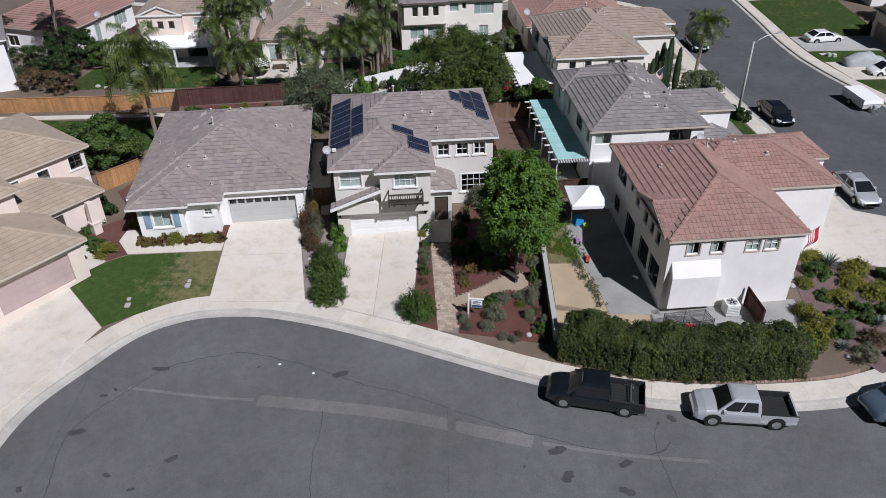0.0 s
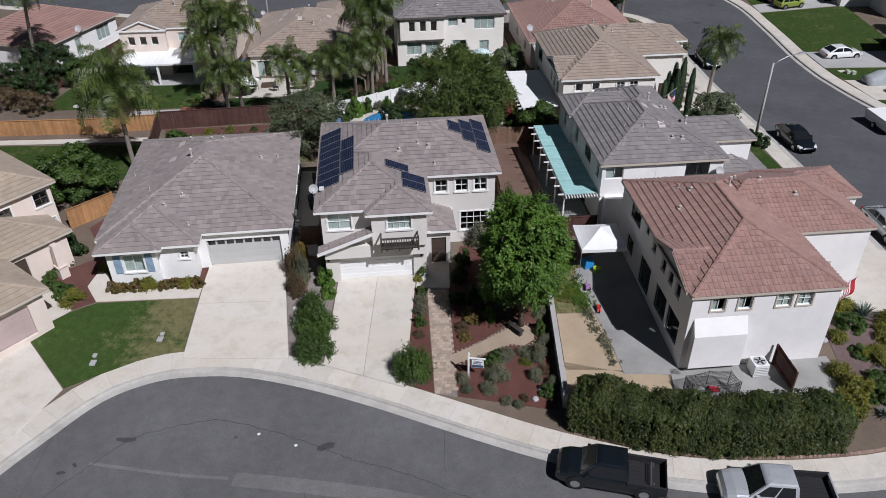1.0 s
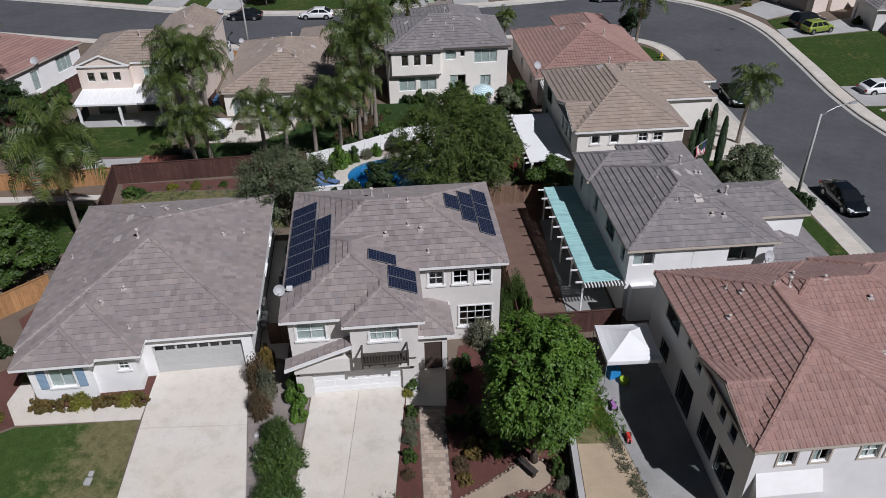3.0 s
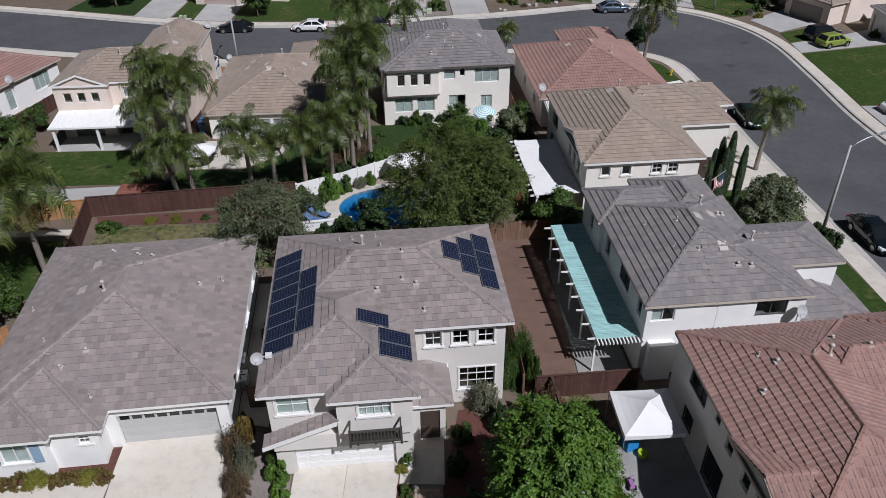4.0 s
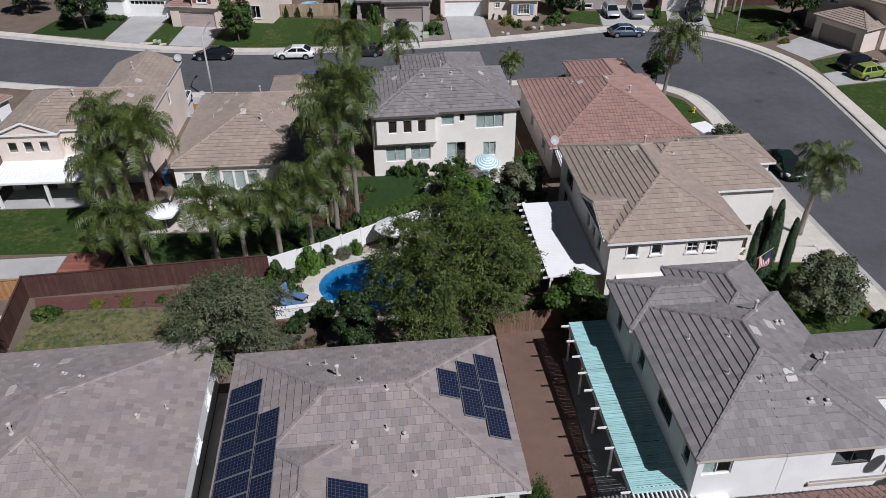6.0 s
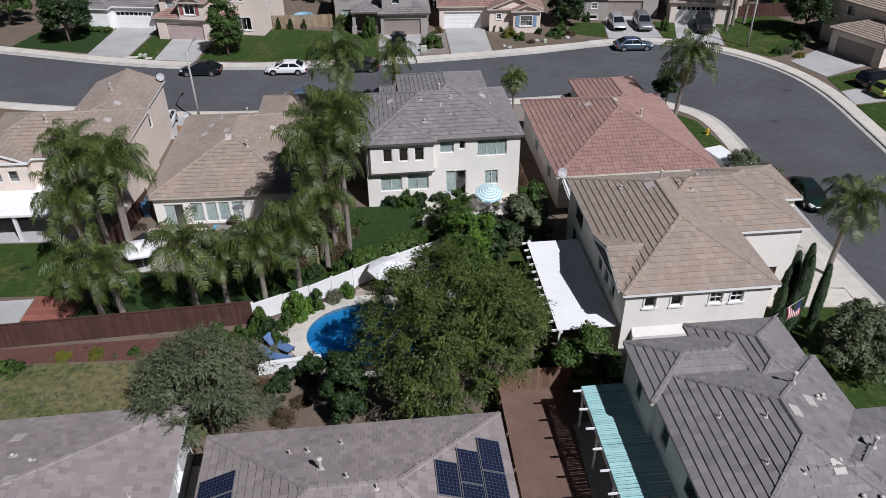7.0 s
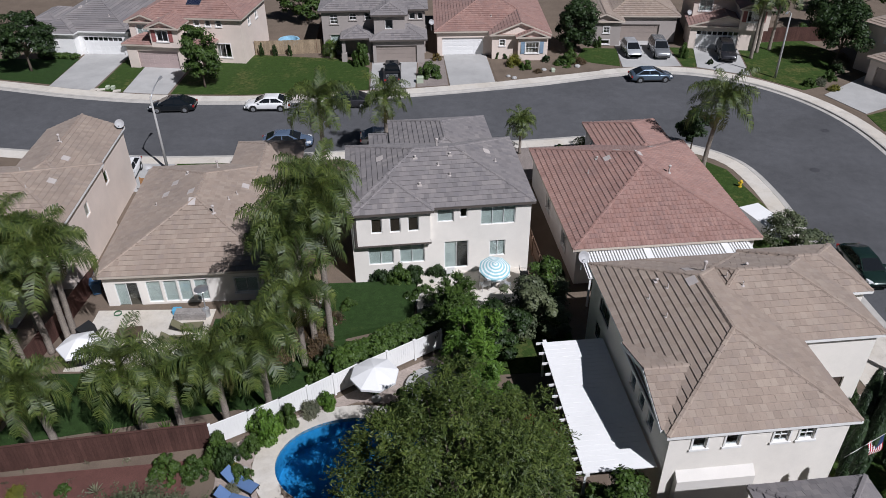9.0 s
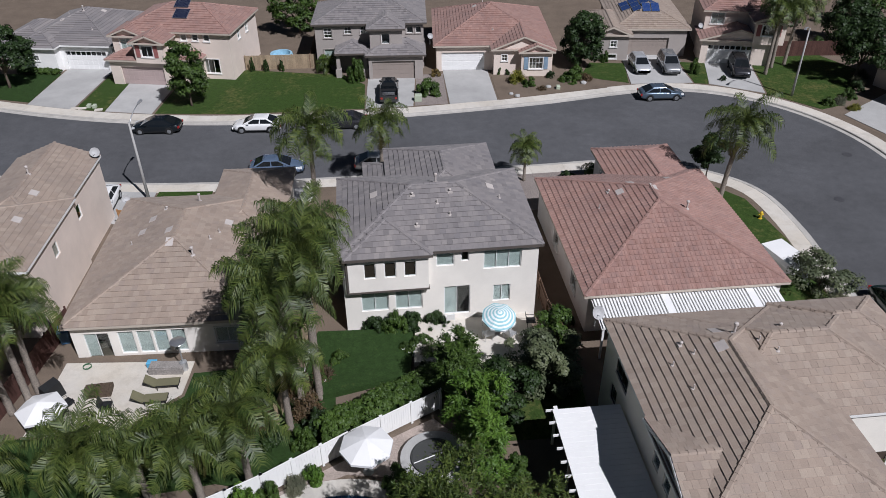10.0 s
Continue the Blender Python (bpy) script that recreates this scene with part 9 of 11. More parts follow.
for x, y, h, s, ln in (
    (-18.9, 81.3, 4.6, 0.80, (-0.3, -0.3)), (-20.3, 81.4, 4.2, 0.8, (-0.5, 0.1)), (-14.4, 81.8, 5.6, 0.85, (0.1, -0.5)), (-12.6, 82.2, 4.6, 0.7, (0.1, -0.1)), (-10.2, 82.4, 5.6, 0.8, (0.2, -0.6)), (-8.2, 83.6, 6.0, 0.85, (0.2, -0.8)),
    (-20.9, 88.6, 7.9, 0.95, (0.3, -0.3)), (-22.6, 89.2, 7.4, 0.95, (-0.3, -0.2)), (-23.6, 90.4, 7.9, 0.9, (-0.2, 0.2)), (-21.8, 90.8, 6.4, 0.85, (0.2, 0.2)), (-23.2, 87.4, 5.8, 0.85, (-0.3, -0.3)),
    (-7.9, 108.4, 8.0, 1.0, (0.1, 0.1)), (-5.6, 90.0, 10.4, 0.95, (0.0, -0.2)), (-6.5, 89.4, 8.6, 1.0, (-0.4, -0.3)), (-7.2, 90.6, 7.0, 0.95, (-0.5, 0.2)), (-6.1, 92.6, 9.4, 0.9, (0.2, 0.2)), (-7.4, 93.8, 7.4, 0.9, (-0.4, 0.3)), (-6.9, 87.6, 5.4, 0.85, (0.2, -0.3)),
    (-3.3, 115.4, 5.4, 0.85, (0.1, 0.0)), (23.7, 110.6, 7.0, 1.0, (0.5, -0.2)), (27.6, 85.8, 5.3, 0.85, (0.3, 0.1)),     (38.4, 139.6, 7.4, 1.0, (0.3, 0.3)), (39.8, 141.6, 8.4, 1.0, (-0.2, 0.2)), (41.6, 142.4, 7.2, 0.95, (0.4, 0.0)),
    (-43.9, 93.2, 10.6, 1.0, (1.8, -1.5)), (-49.6, 92.6, 11.0, 1.0, (-0.5, 0.0)), (-29.4, 113.6, 2.2, 0.6, (0.0, 0.0))):
    palm(x, y, h, s * 1.12, 23 if s > 0.75 else 18, 0.13 + 0.03 * s, ln)
palm(-25.7, 69.9, 7.7, 1.35, 30, 0.16, (0.35, -0.5), "queen palm with yellowing lower fronds on a side lawn", 6)
palm(8.7, 115.6, 2.9, 0.6, 34, 0.10, (0, 0), "small fan-like palm by the pavement", 2)
palm(15.2, 115.4, 0.5, 0.7, 26, 0.15, (0, 0), "low spiky green palm by the pavement", 2)
palm(22.6, 84.4, 1.0, 0.6, 22, 0.14, (0, 0), "low sago palm beside the house", 2)
palm(-10.9, 142.2, 0.8, 0.6, 20, 0.14, (0, 0), "low bushy palm before a porch", 2)


def spiky(x, y, r, h, n=34, mat=None, label="blue-green agave rosette on gravel", name="agave"):
    """A rosette of stiff pointed leaves."""
    mb = MB()
    for i in range(n):
        a = i * 2.399
        e = radians(20 + 62 * (1 - i / n) ** 0.8 if False else 78 - 60 * (i / n))
        d = Vector((math.cos(a) * math.cos(e), math.sin(a) * math.cos(e), math.sin(e) * h / r))
        sd = Vector((-math.sin(a), math.cos(a), 0)) * 0.055 * r
        b, m_, tp = d * 0.08 * r, d * r * 0.5 + Vector((0, 0, 0.04)), d * r
        k = len(mb.v)
        mb.v += [tuple(b - sd * 0.6), tuple(b + sd * 0.6), tuple(m_ + sd), tuple(tp), tuple(m_ - sd), tuple(m_ - Vector((0, 0, 0.03)))]
        mb.f += [(k, k + 1, k + 2, k + 5), (k, k + 5, k + 4), (k + 5, k + 2, k + 3), (k + 4, k + 5, k + 3)]
    o = mb.ob(name, mat or LEAF_BLUE)
    o.matrix_basis = pose(x, y, gz(y) + 0.03)
    return tagged(o, label, "agave", "agaves")


spiky(26.3, 49.6, 1.05, 1.0)
spiky(26.9, 43.7, 0.75, 0.7)
spiky(23.9, 41.7, 0.7, 0.6)
spiky(24.3, 40.6, 0.8, 0.6, 40, LEAF_SAGE, "grey-green yucca with thin leaves on gravel")
spiky(29.0, 44.4, 0.7, 0.6)
spiky(-15.8, 78.3, 0.55, 0.6, 26, LEAF_SAGE, "pale spiky plant on red mulch")
spiky(-16.4, 81.8, 0.8, 1.2, 18, LEAF_MID, "broad-leaved bird of paradise by a fence", "strelitzia")
spiky(-13.4, 82.0, 0.8, 1.3, 18, LEAF_MID, "broad-leaved bird of paradise by a fence", "strelitzia")


def cypress(x, y, h, r):
    t = thing("cypress_tree", pose(x, y, gz(y)), "narrow dark green Italian cypress", "cypress tree", "cypresses")
    n = 5200
    s = RNG.uniform(0.02, 1, n) ** 0.8
    w = r * np.sqrt(np.sin(np.pi * np.clip(0.12 + s * 0.86, 0, 1))) * RNG.uniform(0.75, 1.05, n)
    a = RNG.uniform(0, 2 * np.pi, n)
    p = np.stack([w * np.cos(a), w * np.sin(a), 0.15 + s * h], 1)
    nn = np.stack([np.cos(a), np.sin(a), 0.6 + 0 * a], 1)
    part("crown", leaf_mesh("crown", p, nn, 0.065, CYPRESS_LEAF, 3.6, -3.0, 0.35), t)
    mb = MB()
    mb.tube([(0, 0, -0.1), (0, 0, h * 0.5), (0, 0, h * 0.93)], [0.09, r * 0.45, 0.03], 8)
    mb.ob("trunk", CYPRESS_LEAF, t)


for x, y, h, r in ((21.3, 79.5, 5.0, 0.38), (21.9, 78.9, 5.4, 0.4), (22.5, 79.6, 5.8, 0.42), (22.1, 80.4, 5.6, 0.4), (22.9, 80.6, 6.0, 0.42), (23.4, 79.2, 5.4, 0.36), (21.2, 78.0, 4.4, 0.34), (20.2, 77.0, 3.9, 0.3), (20.6, 78.2, 4.6, 0.32), (18.6, 75.6, 4.0, 0.26), (19.4, 75.8, 4.2, 0.28)):
    cypress(x, y, h * 0.95, r * 0.85)


# ---- vehicles ----
def paint_mat(name, c, metal=0.3):
    k = Net("paint_" + name)
    n1 = k.noise(1.2, 3.0)
    k.p.inputs["Coat Weight"].default_value = 1.0
    k.p.inputs["Coat Roughness"].default_value = 0.06
    return k.done(k.ramp(n1, [(0.3, shade(c, 0.92)), (0.7, shade(c, 1.04))]), 0.26, metal, 0.5)


PAINT = {n: paint_mat(n, c, m) for n, c, m in (("black", (0.010, 0.014, 0.018), 0.3), ("silver", (0.62, 0.64, 0.66), 0.45), ("white", (0.80, 0.80, 0.79), 0.0), ("charcoal", (0.035, 0.035, 0.04), 0.3), ("bluegrey", (0.11, 0.15, 0.20), 0.4), ("green", (0.26, 0.33, 0.06), 0.1), ("darkgreen", (0.012, 0.028, 0.022), 0.2), ("greysilver", (0.32, 0.33, 0.34), 0.5), ("maroon", (0.05, 0.018, 0.022), 0.2), ("blue", (0.16, 0.22, 0.32), 0.4))}
TYRE = surf("tyre_rubber", (0.018, 0.018, 0.018), 0.85, 60, 0.2, 2.0, 0.2, 0.2)
RIM = surf("alloy", (0.55, 0.56, 0.57), 0.3, 50, 0.05, 2.0, 0.1, 0.05, metal=0.8)
LAMP_CLEAR = Net("lamp_clear").done((0.75, 0.77, 0.78), 0.1, 0.2, 0.6)
LAMP_RED = Net("lamp_red").done((0.28, 0.015, 0.012), 0.15, 0.0, 0.6)
LINER = surf("bed_liner", (0.022, 0.022, 0.024), 0.8, 40, 0.2, 1.0, 0.2, 0.3)

# stations: place from the rear, half width, belt height, top height
SHAPES = {
    "sedan": dict(L=4.75, W=1.82, body=[(0.0, 0.70, 0.60, 0.64), (0.06, 0.80, 0.74, 0.84), (0.22, 0.86, 0.86, 0.97), (0.9, 0.905, 0.92, 1.0), (1.5, 0.91, 0.93, 0.98), (2.6, 0.91, 0.91, 0.96), (3.2, 0.905, 0.88, 0.95), (3.8, 0.885, 0.80, 0.89), (4.35, 0.83, 0.68, 0.77), (4.62, 0.72, 0.58, 0.66), (4.75, 0.56, 0.48, 0.54)], cab=(0.35, 3.65, 1.35, 2.55, 1.44), wheels=(0.98, 3.78), r=0.33, panes=2),
    "hatch": dict(L=4.3, W=1.80, body=[(0.0, 0.74, 0.66, 0.70), (0.06, 0.84, 0.86, 0.94), (0.3, 0.88, 0.95, 1.0), (0.8, 0.90, 0.96, 1.0), (1.5, 0.91, 0.95, 0.99), (2.6, 0.90, 0.94, 0.99), (3.2, 0.89, 0.90, 0.97), (3.8, 0.86, 0.79, 0.88), (4.15, 0.77, 0.64, 0.72), (4.3, 0.60, 0.50, 0.56)], cab=(0.08, 3.45, 0.6, 2.45, 1.54), wheels=(0.80, 3.42), r=0.32, panes=3),
    "suv": dict(L=4.75, W=1.9, body=[(0.0, 0.82, 0.80, 0.84), (0.06, 0.90, 0.98, 1.04), (0.3, 0.94, 1.05, 1.09), (0.8, 0.95, 1.06, 1.1), (1.6, 0.95, 1.06, 1.1), (2.8, 0.95, 1.05, 1.1), (3.4, 0.94, 1.03, 1.09), (4.1, 0.92, 0.95, 1.03), (4.6, 0.84, 0.82, 0.9), (4.75, 0.72, 0.6, 0.66)], cab=(0.06, 3.6, 0.4, 2.7, 1.74), wheels=(0.92, 3.78), r=0.37, panes=3),
    "pickup": dict(L=5.35, W=1.88, body=[(0.0, 0.88, 0.62, 0.64), (0.06, 0.92, 0.64, 0.66), (1.75, 0.94, 0.64, 0.66), (1.9, 0.94, 0.70, 0.75), (1.96, 0.94, 1.02, 1.05), (3.4, 0.94, 1.04, 1.08), (3.95, 0.93, 1.03, 1.11), (4.75, 0.91, 0.97, 1.07), (5.15, 0.86, 0.86, 0.97), (5.3, 0.78, 0.72, 0.80), (5.35, 0.70, 0.56, 0.62)], cab=(1.93, 4.2, 2.02, 3.42, 1.76), wheels=(1.05, 4.35), r=0.39, panes=2),
}


def car_meshes(kind, paint):
    """The meshes of one vehicle: shell, cabin, panes, lights and so on, built once for each kind and colour."""
    S = SHAPES[kind]
    L = S["L"]
    out = []
    mb = MB()
    rings = []
    st = []
    for a, b in zip(S["body"], S["body"][1:]):
        k = max(1, int((b[0] - a[0]) / 0.3))
        st += [[p + (q - p) * i / k for p, q in zip(a, b)] for i in range(k)]
    st.append(list(S["body"][-1]))
    for s, w, zb, zt in st:
        x = s - L / 2
        e = min(s, L - s)
        zl = 0.24 + 0.14 * max(0.0, 1 - e / 0.5)
        half_ = [(0.90, zl), (0.975, zl + 0.07), (1.0, zl + 0.2), (1.012, zb - 0.2), (1.0, zb - 0.08), (0.955, zb), (0.86, zb + (zt - zb) * 0.55), (0.6, zt), (0.25, zt + 0.012)]
        ring_ = [(-y * w, z) for y, z in half_] + [(y * w, z) for y, z in reversed(half_)]
        rings.append(len(mb.v))
        mb.v += [(x, y, z) for y, z in ring_]
    n = 18
    for a, b in zip(rings, rings[1:]):
        for j in range(n):
            k = (j + 1) % n
            mb.f.append((a + j, b + j, b + k, a + k))
    mb.f.append(tuple(rings[0] + j for j in range(n)))
    mb.f.append(tuple(rings[-1] + j for j in reversed(range(n))))
    out.append(("body", mb.mesh("body", paint, kind != "pickup"), None, None))
    c0, c1, r0, r1, H = S["cab"]
    W = S["W"] / 2
    zb = 0.93 if kind in ("sedan", "hatch") else 1.04
    wb, wr = W * 0.93, W * 0.70

    def corner(t, s, h):
        """A point on the cabin: t along, s across, h up."""
        x = (c0 + (c1 - c0) * t) * (1 - h) + (r0 + (r1 - r0) * t) * h - L / 2
        return Vector((x, s * (wb * (1 - h) + wr * h), zb + (H - zb) * h))
    mb = MB()
    rows = [(0.0, 0.0, 1.0), (0.45, 0.0, 1.0), (0.86, 0.0, 1.0), (0.95, 0.015, 0.97), (1.0, 0.07, 0.86), (1.02, 0.25, 0.5)]
    for h, t, sc in rows:
        mb.v += [tuple(corner(a, b * sc, h) + Vector((0, 0, 0.02 if h > 1 else 0.0))) for a, b in ((t, -1), (0.5, -1.015), (1 - t, -1), (1 - t * 0.6, -0.5), (1 - t * 0.6, 0.5), (1 - t, 1), (0.5, 1.015), (t, 1), (t * 0.6, 0.5), (t * 0.6, -0.5))]
    for r in range(len(rows) - 1):
        for j in range(10):
            k = (j + 1) % 10
            mb.f.append((r * 10 + j, r * 10 + k, r * 10 + 10 + k, r * 10 + 10 + j))
    mb.f.append(tuple(range(len(mb.v) - 10, len(mb.v))))
    out.append(("cabin", mb.mesh("cabin", paint, False), None, None))

    def pane(t0, t1, s0, s1, h0, h1, side):
        mb = MB()
        if side in ("f", "b"):
            t = 1 if side == "f" else 0
            q = [corner(t, -0.9, h0), corner(t, 0.9, h0), corner(t, 0.88, h1), corner(t, -0.88, h1)]
            d = Vector((0.02 if side == "f" else -0.02, 0, 0.012))
            if side == "b":
                q = q[::-1]
        else:
            sg = 1 if side == "l" else -1
            q = [corner(t0, sg, h0), corner(t1, sg, h0), corner(t1 - (0.0 if t1 < 0.9 else 0.03), sg, h1), corner(t0 + (0.0 if t0 > 0.1 else 0.03), sg, h1)]
            d = Vector((0, 0.014 * sg, 0.006))
            if sg > 0:
                q = q[::-1]
        mb.hexa([p - d for p in q], [p + d for p in q])
        return mb.mesh("window", CAR_GLASS)
    out.append(("windscreen", pane(0, 0, 0, 0, 0.06, 0.88, "f"), None, None))
    out.append(("rear_window", pane(0, 0, 0, 0, 0.14 if kind != "pickup" else 0.3, 0.86, "b"), None, None))
    k = S["panes"]
    for side in "lr":
        for i in range(k):
            out.append(("window", pane(0.06 + 0.88 * i / k + 0.02, 0.06 + 0.88 * (i + 1) / k - 0.02, 0, 0, 0.1, 0.84, side), None, None))
    for sg in (-1, 1):
        mb = MB()
        x = L / 2
        mb.hexa([(x - 0.42, sg * 0.60, 0.60), (x - 0.10, sg * 0.52, 0.58), (x - 0.18, sg * 0.80, 0.58), (x - 0.5, sg * 0.86, 0.62)][::sg], [(x - 0.45, sg * 0.58, 0.745), (x - 0.15, sg * 0.50, 0.69), (x - 0.22, sg * 0.78, 0.70), (x - 0.55, sg * 0.865, 0.77)][::sg])
        out.append(("headlight", mb.mesh("headlight", LAMP_CLEAR), None, None))
        mb = MB()
        zt = 0.6 if kind in ("sedan", "hatch") else 0.66
        mb.box(-x - 0.012, -x + 0.14, sg * 0.74 - 0.11, sg * 0.74 + 0.11, zt, zt + 0.2)
        out.append(("tail_light", mb.mesh("tail_light", LAMP_RED), None, None))
        mb = MB()
        m_ = corner(0.86, sg, 0.1)
        mb.box(m_.x - 0.07, m_.x + 0.1, m_.y - 0.02 + (0.02 if sg > 0 else -0.16), m_.y + 0.02 + (0.16 if sg > 0 else -0.02), zb + 0.02, zb + 0.16)
        out.append(("mirror", mb.mesh("mirror", paint), None, None))
    mb = MB()
    mb.box(L / 2 - 0.16, L / 2 - 0.01, -0.52, 0.52, 0.36, 0.54)
    out.append(("grille", mb.mesh("grille", BLACK_PLASTIC), None, None))
    for sg in (-1, 1):
        mb = MB()
        mb.box(-L / 2 + 0.7, L / 2 - 0.9, sg * W * 0.97 - 0.012, sg * W * 0.97 + 0.012, 0.24, 0.34)
        out.append(("side_skirt", mb.mesh("side_skirt", BLACK_PLASTIC), None, None))
    if kind == "pickup":
        x0, x1 = -L / 2 + 0.03, -L / 2 + 1.93
        for a in ((x0, x1, -0.94, -0.86), (x0, x1, 0.86, 0.94), (x0, x0 + 0.08, -0.86, 0.86)):
            mb = MB()
            mb.box(*a, 0.62, 1.04)
            out.append(("bed_side" if a[2] != -0.86 or a[3] != 0.86 else "tailgate", mb.mesh("bed_side", paint), None, None))
        mb = MB()
        mb.box(x0 + 0.08, x1, -0.858, 0.858, 0.655, 0.70)
        out.append(("bed_floor", mb.mesh("bed_floor", LINER), None, None))
        mb = MB()
        mb.box(x1 - 0.02, x1 + 0.03, -0.85, 0.85, 0.7, 1.03)
        out.append(("bed_bulkhead", mb.mesh("bed_bulkhead", LINER), None, None))
        for i in range(7):
            y = -0.72 + i * 0.24
            mb = MB()
            mb.box(x0 + 0.1, x1 - 0.03, y - 0.05, y + 0.05, 0.70, 0.715)
            out.append(("bed_rib", mb.mesh("bed_rib", LINER), None, None))
        for sg in (-1, 1):
            mb = MB()
            mb.box(x0 + 0.09, x1 - 0.03, sg * 0.845 - 0.012, sg * 0.845 + 0.012, 0.716, 1.04)
            out.append(("bed_liner", mb.mesh("bed_liner", LINER), None, None))
            mb = MB()
            mb.box(x0, x1, sg * 0.90 - 0.045, sg * 0.90 + 0.045, 1.041, 1.055)
            out.append(("bed_rail", mb.mesh("bed_rail", LINER), None, None))
    return out


def wheel_meshes(r):
    tyre, rim = MB(), MB()
    q = pose(0, 0, 0, 90, 0, 0)
    tyre.lathe([(r * 0.62, -0.10), (r * 0.95, -0.11), (r, -0.07), (r, 0.07), (r * 0.95, 0.11), (r * 0.62, 0.10)], 20, (0, 0, 0), q)
    rim.lathe([(r * 0.62, -0.105), (r * 0.58, -0.085), (r * 0.18, -0.10), (r * 0.12, -0.115)], 16, (0, 0, 0), q)
    for i in range(5):
        w = 2 * math.pi * i / 5
        m_ = q @ pose(0, 0, 0, 0, 0, math.degrees(w))
        rim.box(r * 0.1, r * 0.6, -r * 0.07, r * 0.07, -0.118, -0.10, m_)
    return tyre.mesh("tyre", TYRE), rim.mesh("rim", RIM)


CARS = {}


def car(x, y, heading, kind, colour, label, road=-0.15):
    S = SHAPES[kind]
    m = pose(x, y, gz(y) + road, 0, 0, heading)
    if (kind, colour) in CARS:
        o = copy_thing(CARS[kind, colour], m)
        return tagged(o, label)
    o = thing("pickup_truck" if kind == "pickup" else "car", m, label, "pickup truck" if kind == "pickup" else "car", "parked vehicles")
    CARS[kind, colour] = o
    for name, me, _, _ in car_meshes(kind, PAINT[colour]):
        part(name, me, o)
    tyre, rim = cached(("wheel", S["r"]), lambda: wheel_meshes(S["r"]))

    def make_arch():
        mb = MB()
        q = pose(0, 0, 0, 90, 0, 0)
        mb.lathe([(S["r"] * 1.18, -0.01), (S["r"] * 1.18, 0.01)], 20, (0, 0, 0), q)
        return mb.mesh("wheel_arch", BLACK_PLASTIC)
    arch = cached(("arch", S["r"]), make_arch)
    W = S["W"] / 2
    for s in S["wheels"]:
        for sg in (-1, 1):
            part("wheel_arch", arch, o, pose(s - S["L"] / 2, sg * (W * 1.008), S["r"] + 0.03))
            w = part("wheel", tyre, o, pose(s - S["L"] / 2, sg * (W - 0.07), S["r"], 0, 0, 0 if sg > 0 else 180))
            part("rim", rim, w)
    return o


t1 = car(8.35, 37.95, 167, "pickup", "black", "black crew-cab pickup truck parked at the kerb")
car(16.05, 36.7, 174, "pickup", "silver", "silver crew-cab pickup truck parked at the kerb")
mb = MB()
for z in (0.72, 0.84, 0.96):
    mb.tube([(-2.05, -0.6, z), (-1.9, -0.62, z + 0.1), (-1.9, 0.62, z + 0.1), (-2.05, 0.6, z)], [0.018] * 4, 6)
mb.ob("bed_extender", RIM, t1)
car(25.0, 37.0, 193, "suv", "bluegrey", "blue-grey car parked at the kerb")
car(31.85, 74.2, -85, "sedan", "black", "black saloon car parked at the kerb")
car(32.35, 58.9, -87, "sedan", "silver", "silver saloon car with a sunroof at the kerb")
car(46.9, 98.2, 8, "sedan", "white", "white saloon car standing on a driveway")
car(48.6, 86.2, 185, "hatch", "white", "white small car with a dark top")
car(30.95, 96.8, -88, "sedan", "darkgreen", "dark green family car parked at the kerb")
car(-25.9, 127.1, 181, "sedan", "black", "black saloon car parked at the kerb in sun")
car(-16.1, 127.1, 180, "sedan", "white", "white saloon car parked at the kerb")
car(-7.9, 127.6, 183, "sedan", "charcoal", "dark grey saloon car parked at the kerb")
car(-3.6, 134.9, 92, "pickup", "black", "black pickup truck standing on a driveway", 0.05)
car(-12.7, 118.2, 3, "sedan", "blue", "blue saloon car half hidden by palms")
car(-3.6, 118.7, 4, "sedan", "greysilver", "silver-grey saloon car parked at the kerb")
car(25.1, 133.7, 2, "sedan", "bluegrey", "blue-grey saloon car parked at the bend")
car(24.7, 141.8, -90, "hatch", "silver", "silver hatchback standing on a driveway", 0.05)
car(28.0, 141.6, -92, "suv", "greysilver", "grey off-road car standing on a driveway", 0.05)
car(35.6, 140.3, -100, "suv", "charcoal", "dark grey people carrier on a driveway", 0.05)
car(-25.6, 112.0, -85, "sedan", "white", "white car under a cover by a house", 0.05)
car(48.6, 118.0, 18, "hatch", "green", "lime green boxy car on a driveway", 0.05)
car(48.4, 120.7, 20, "suv", "black", "black off-road car on a driveway", 0.05)

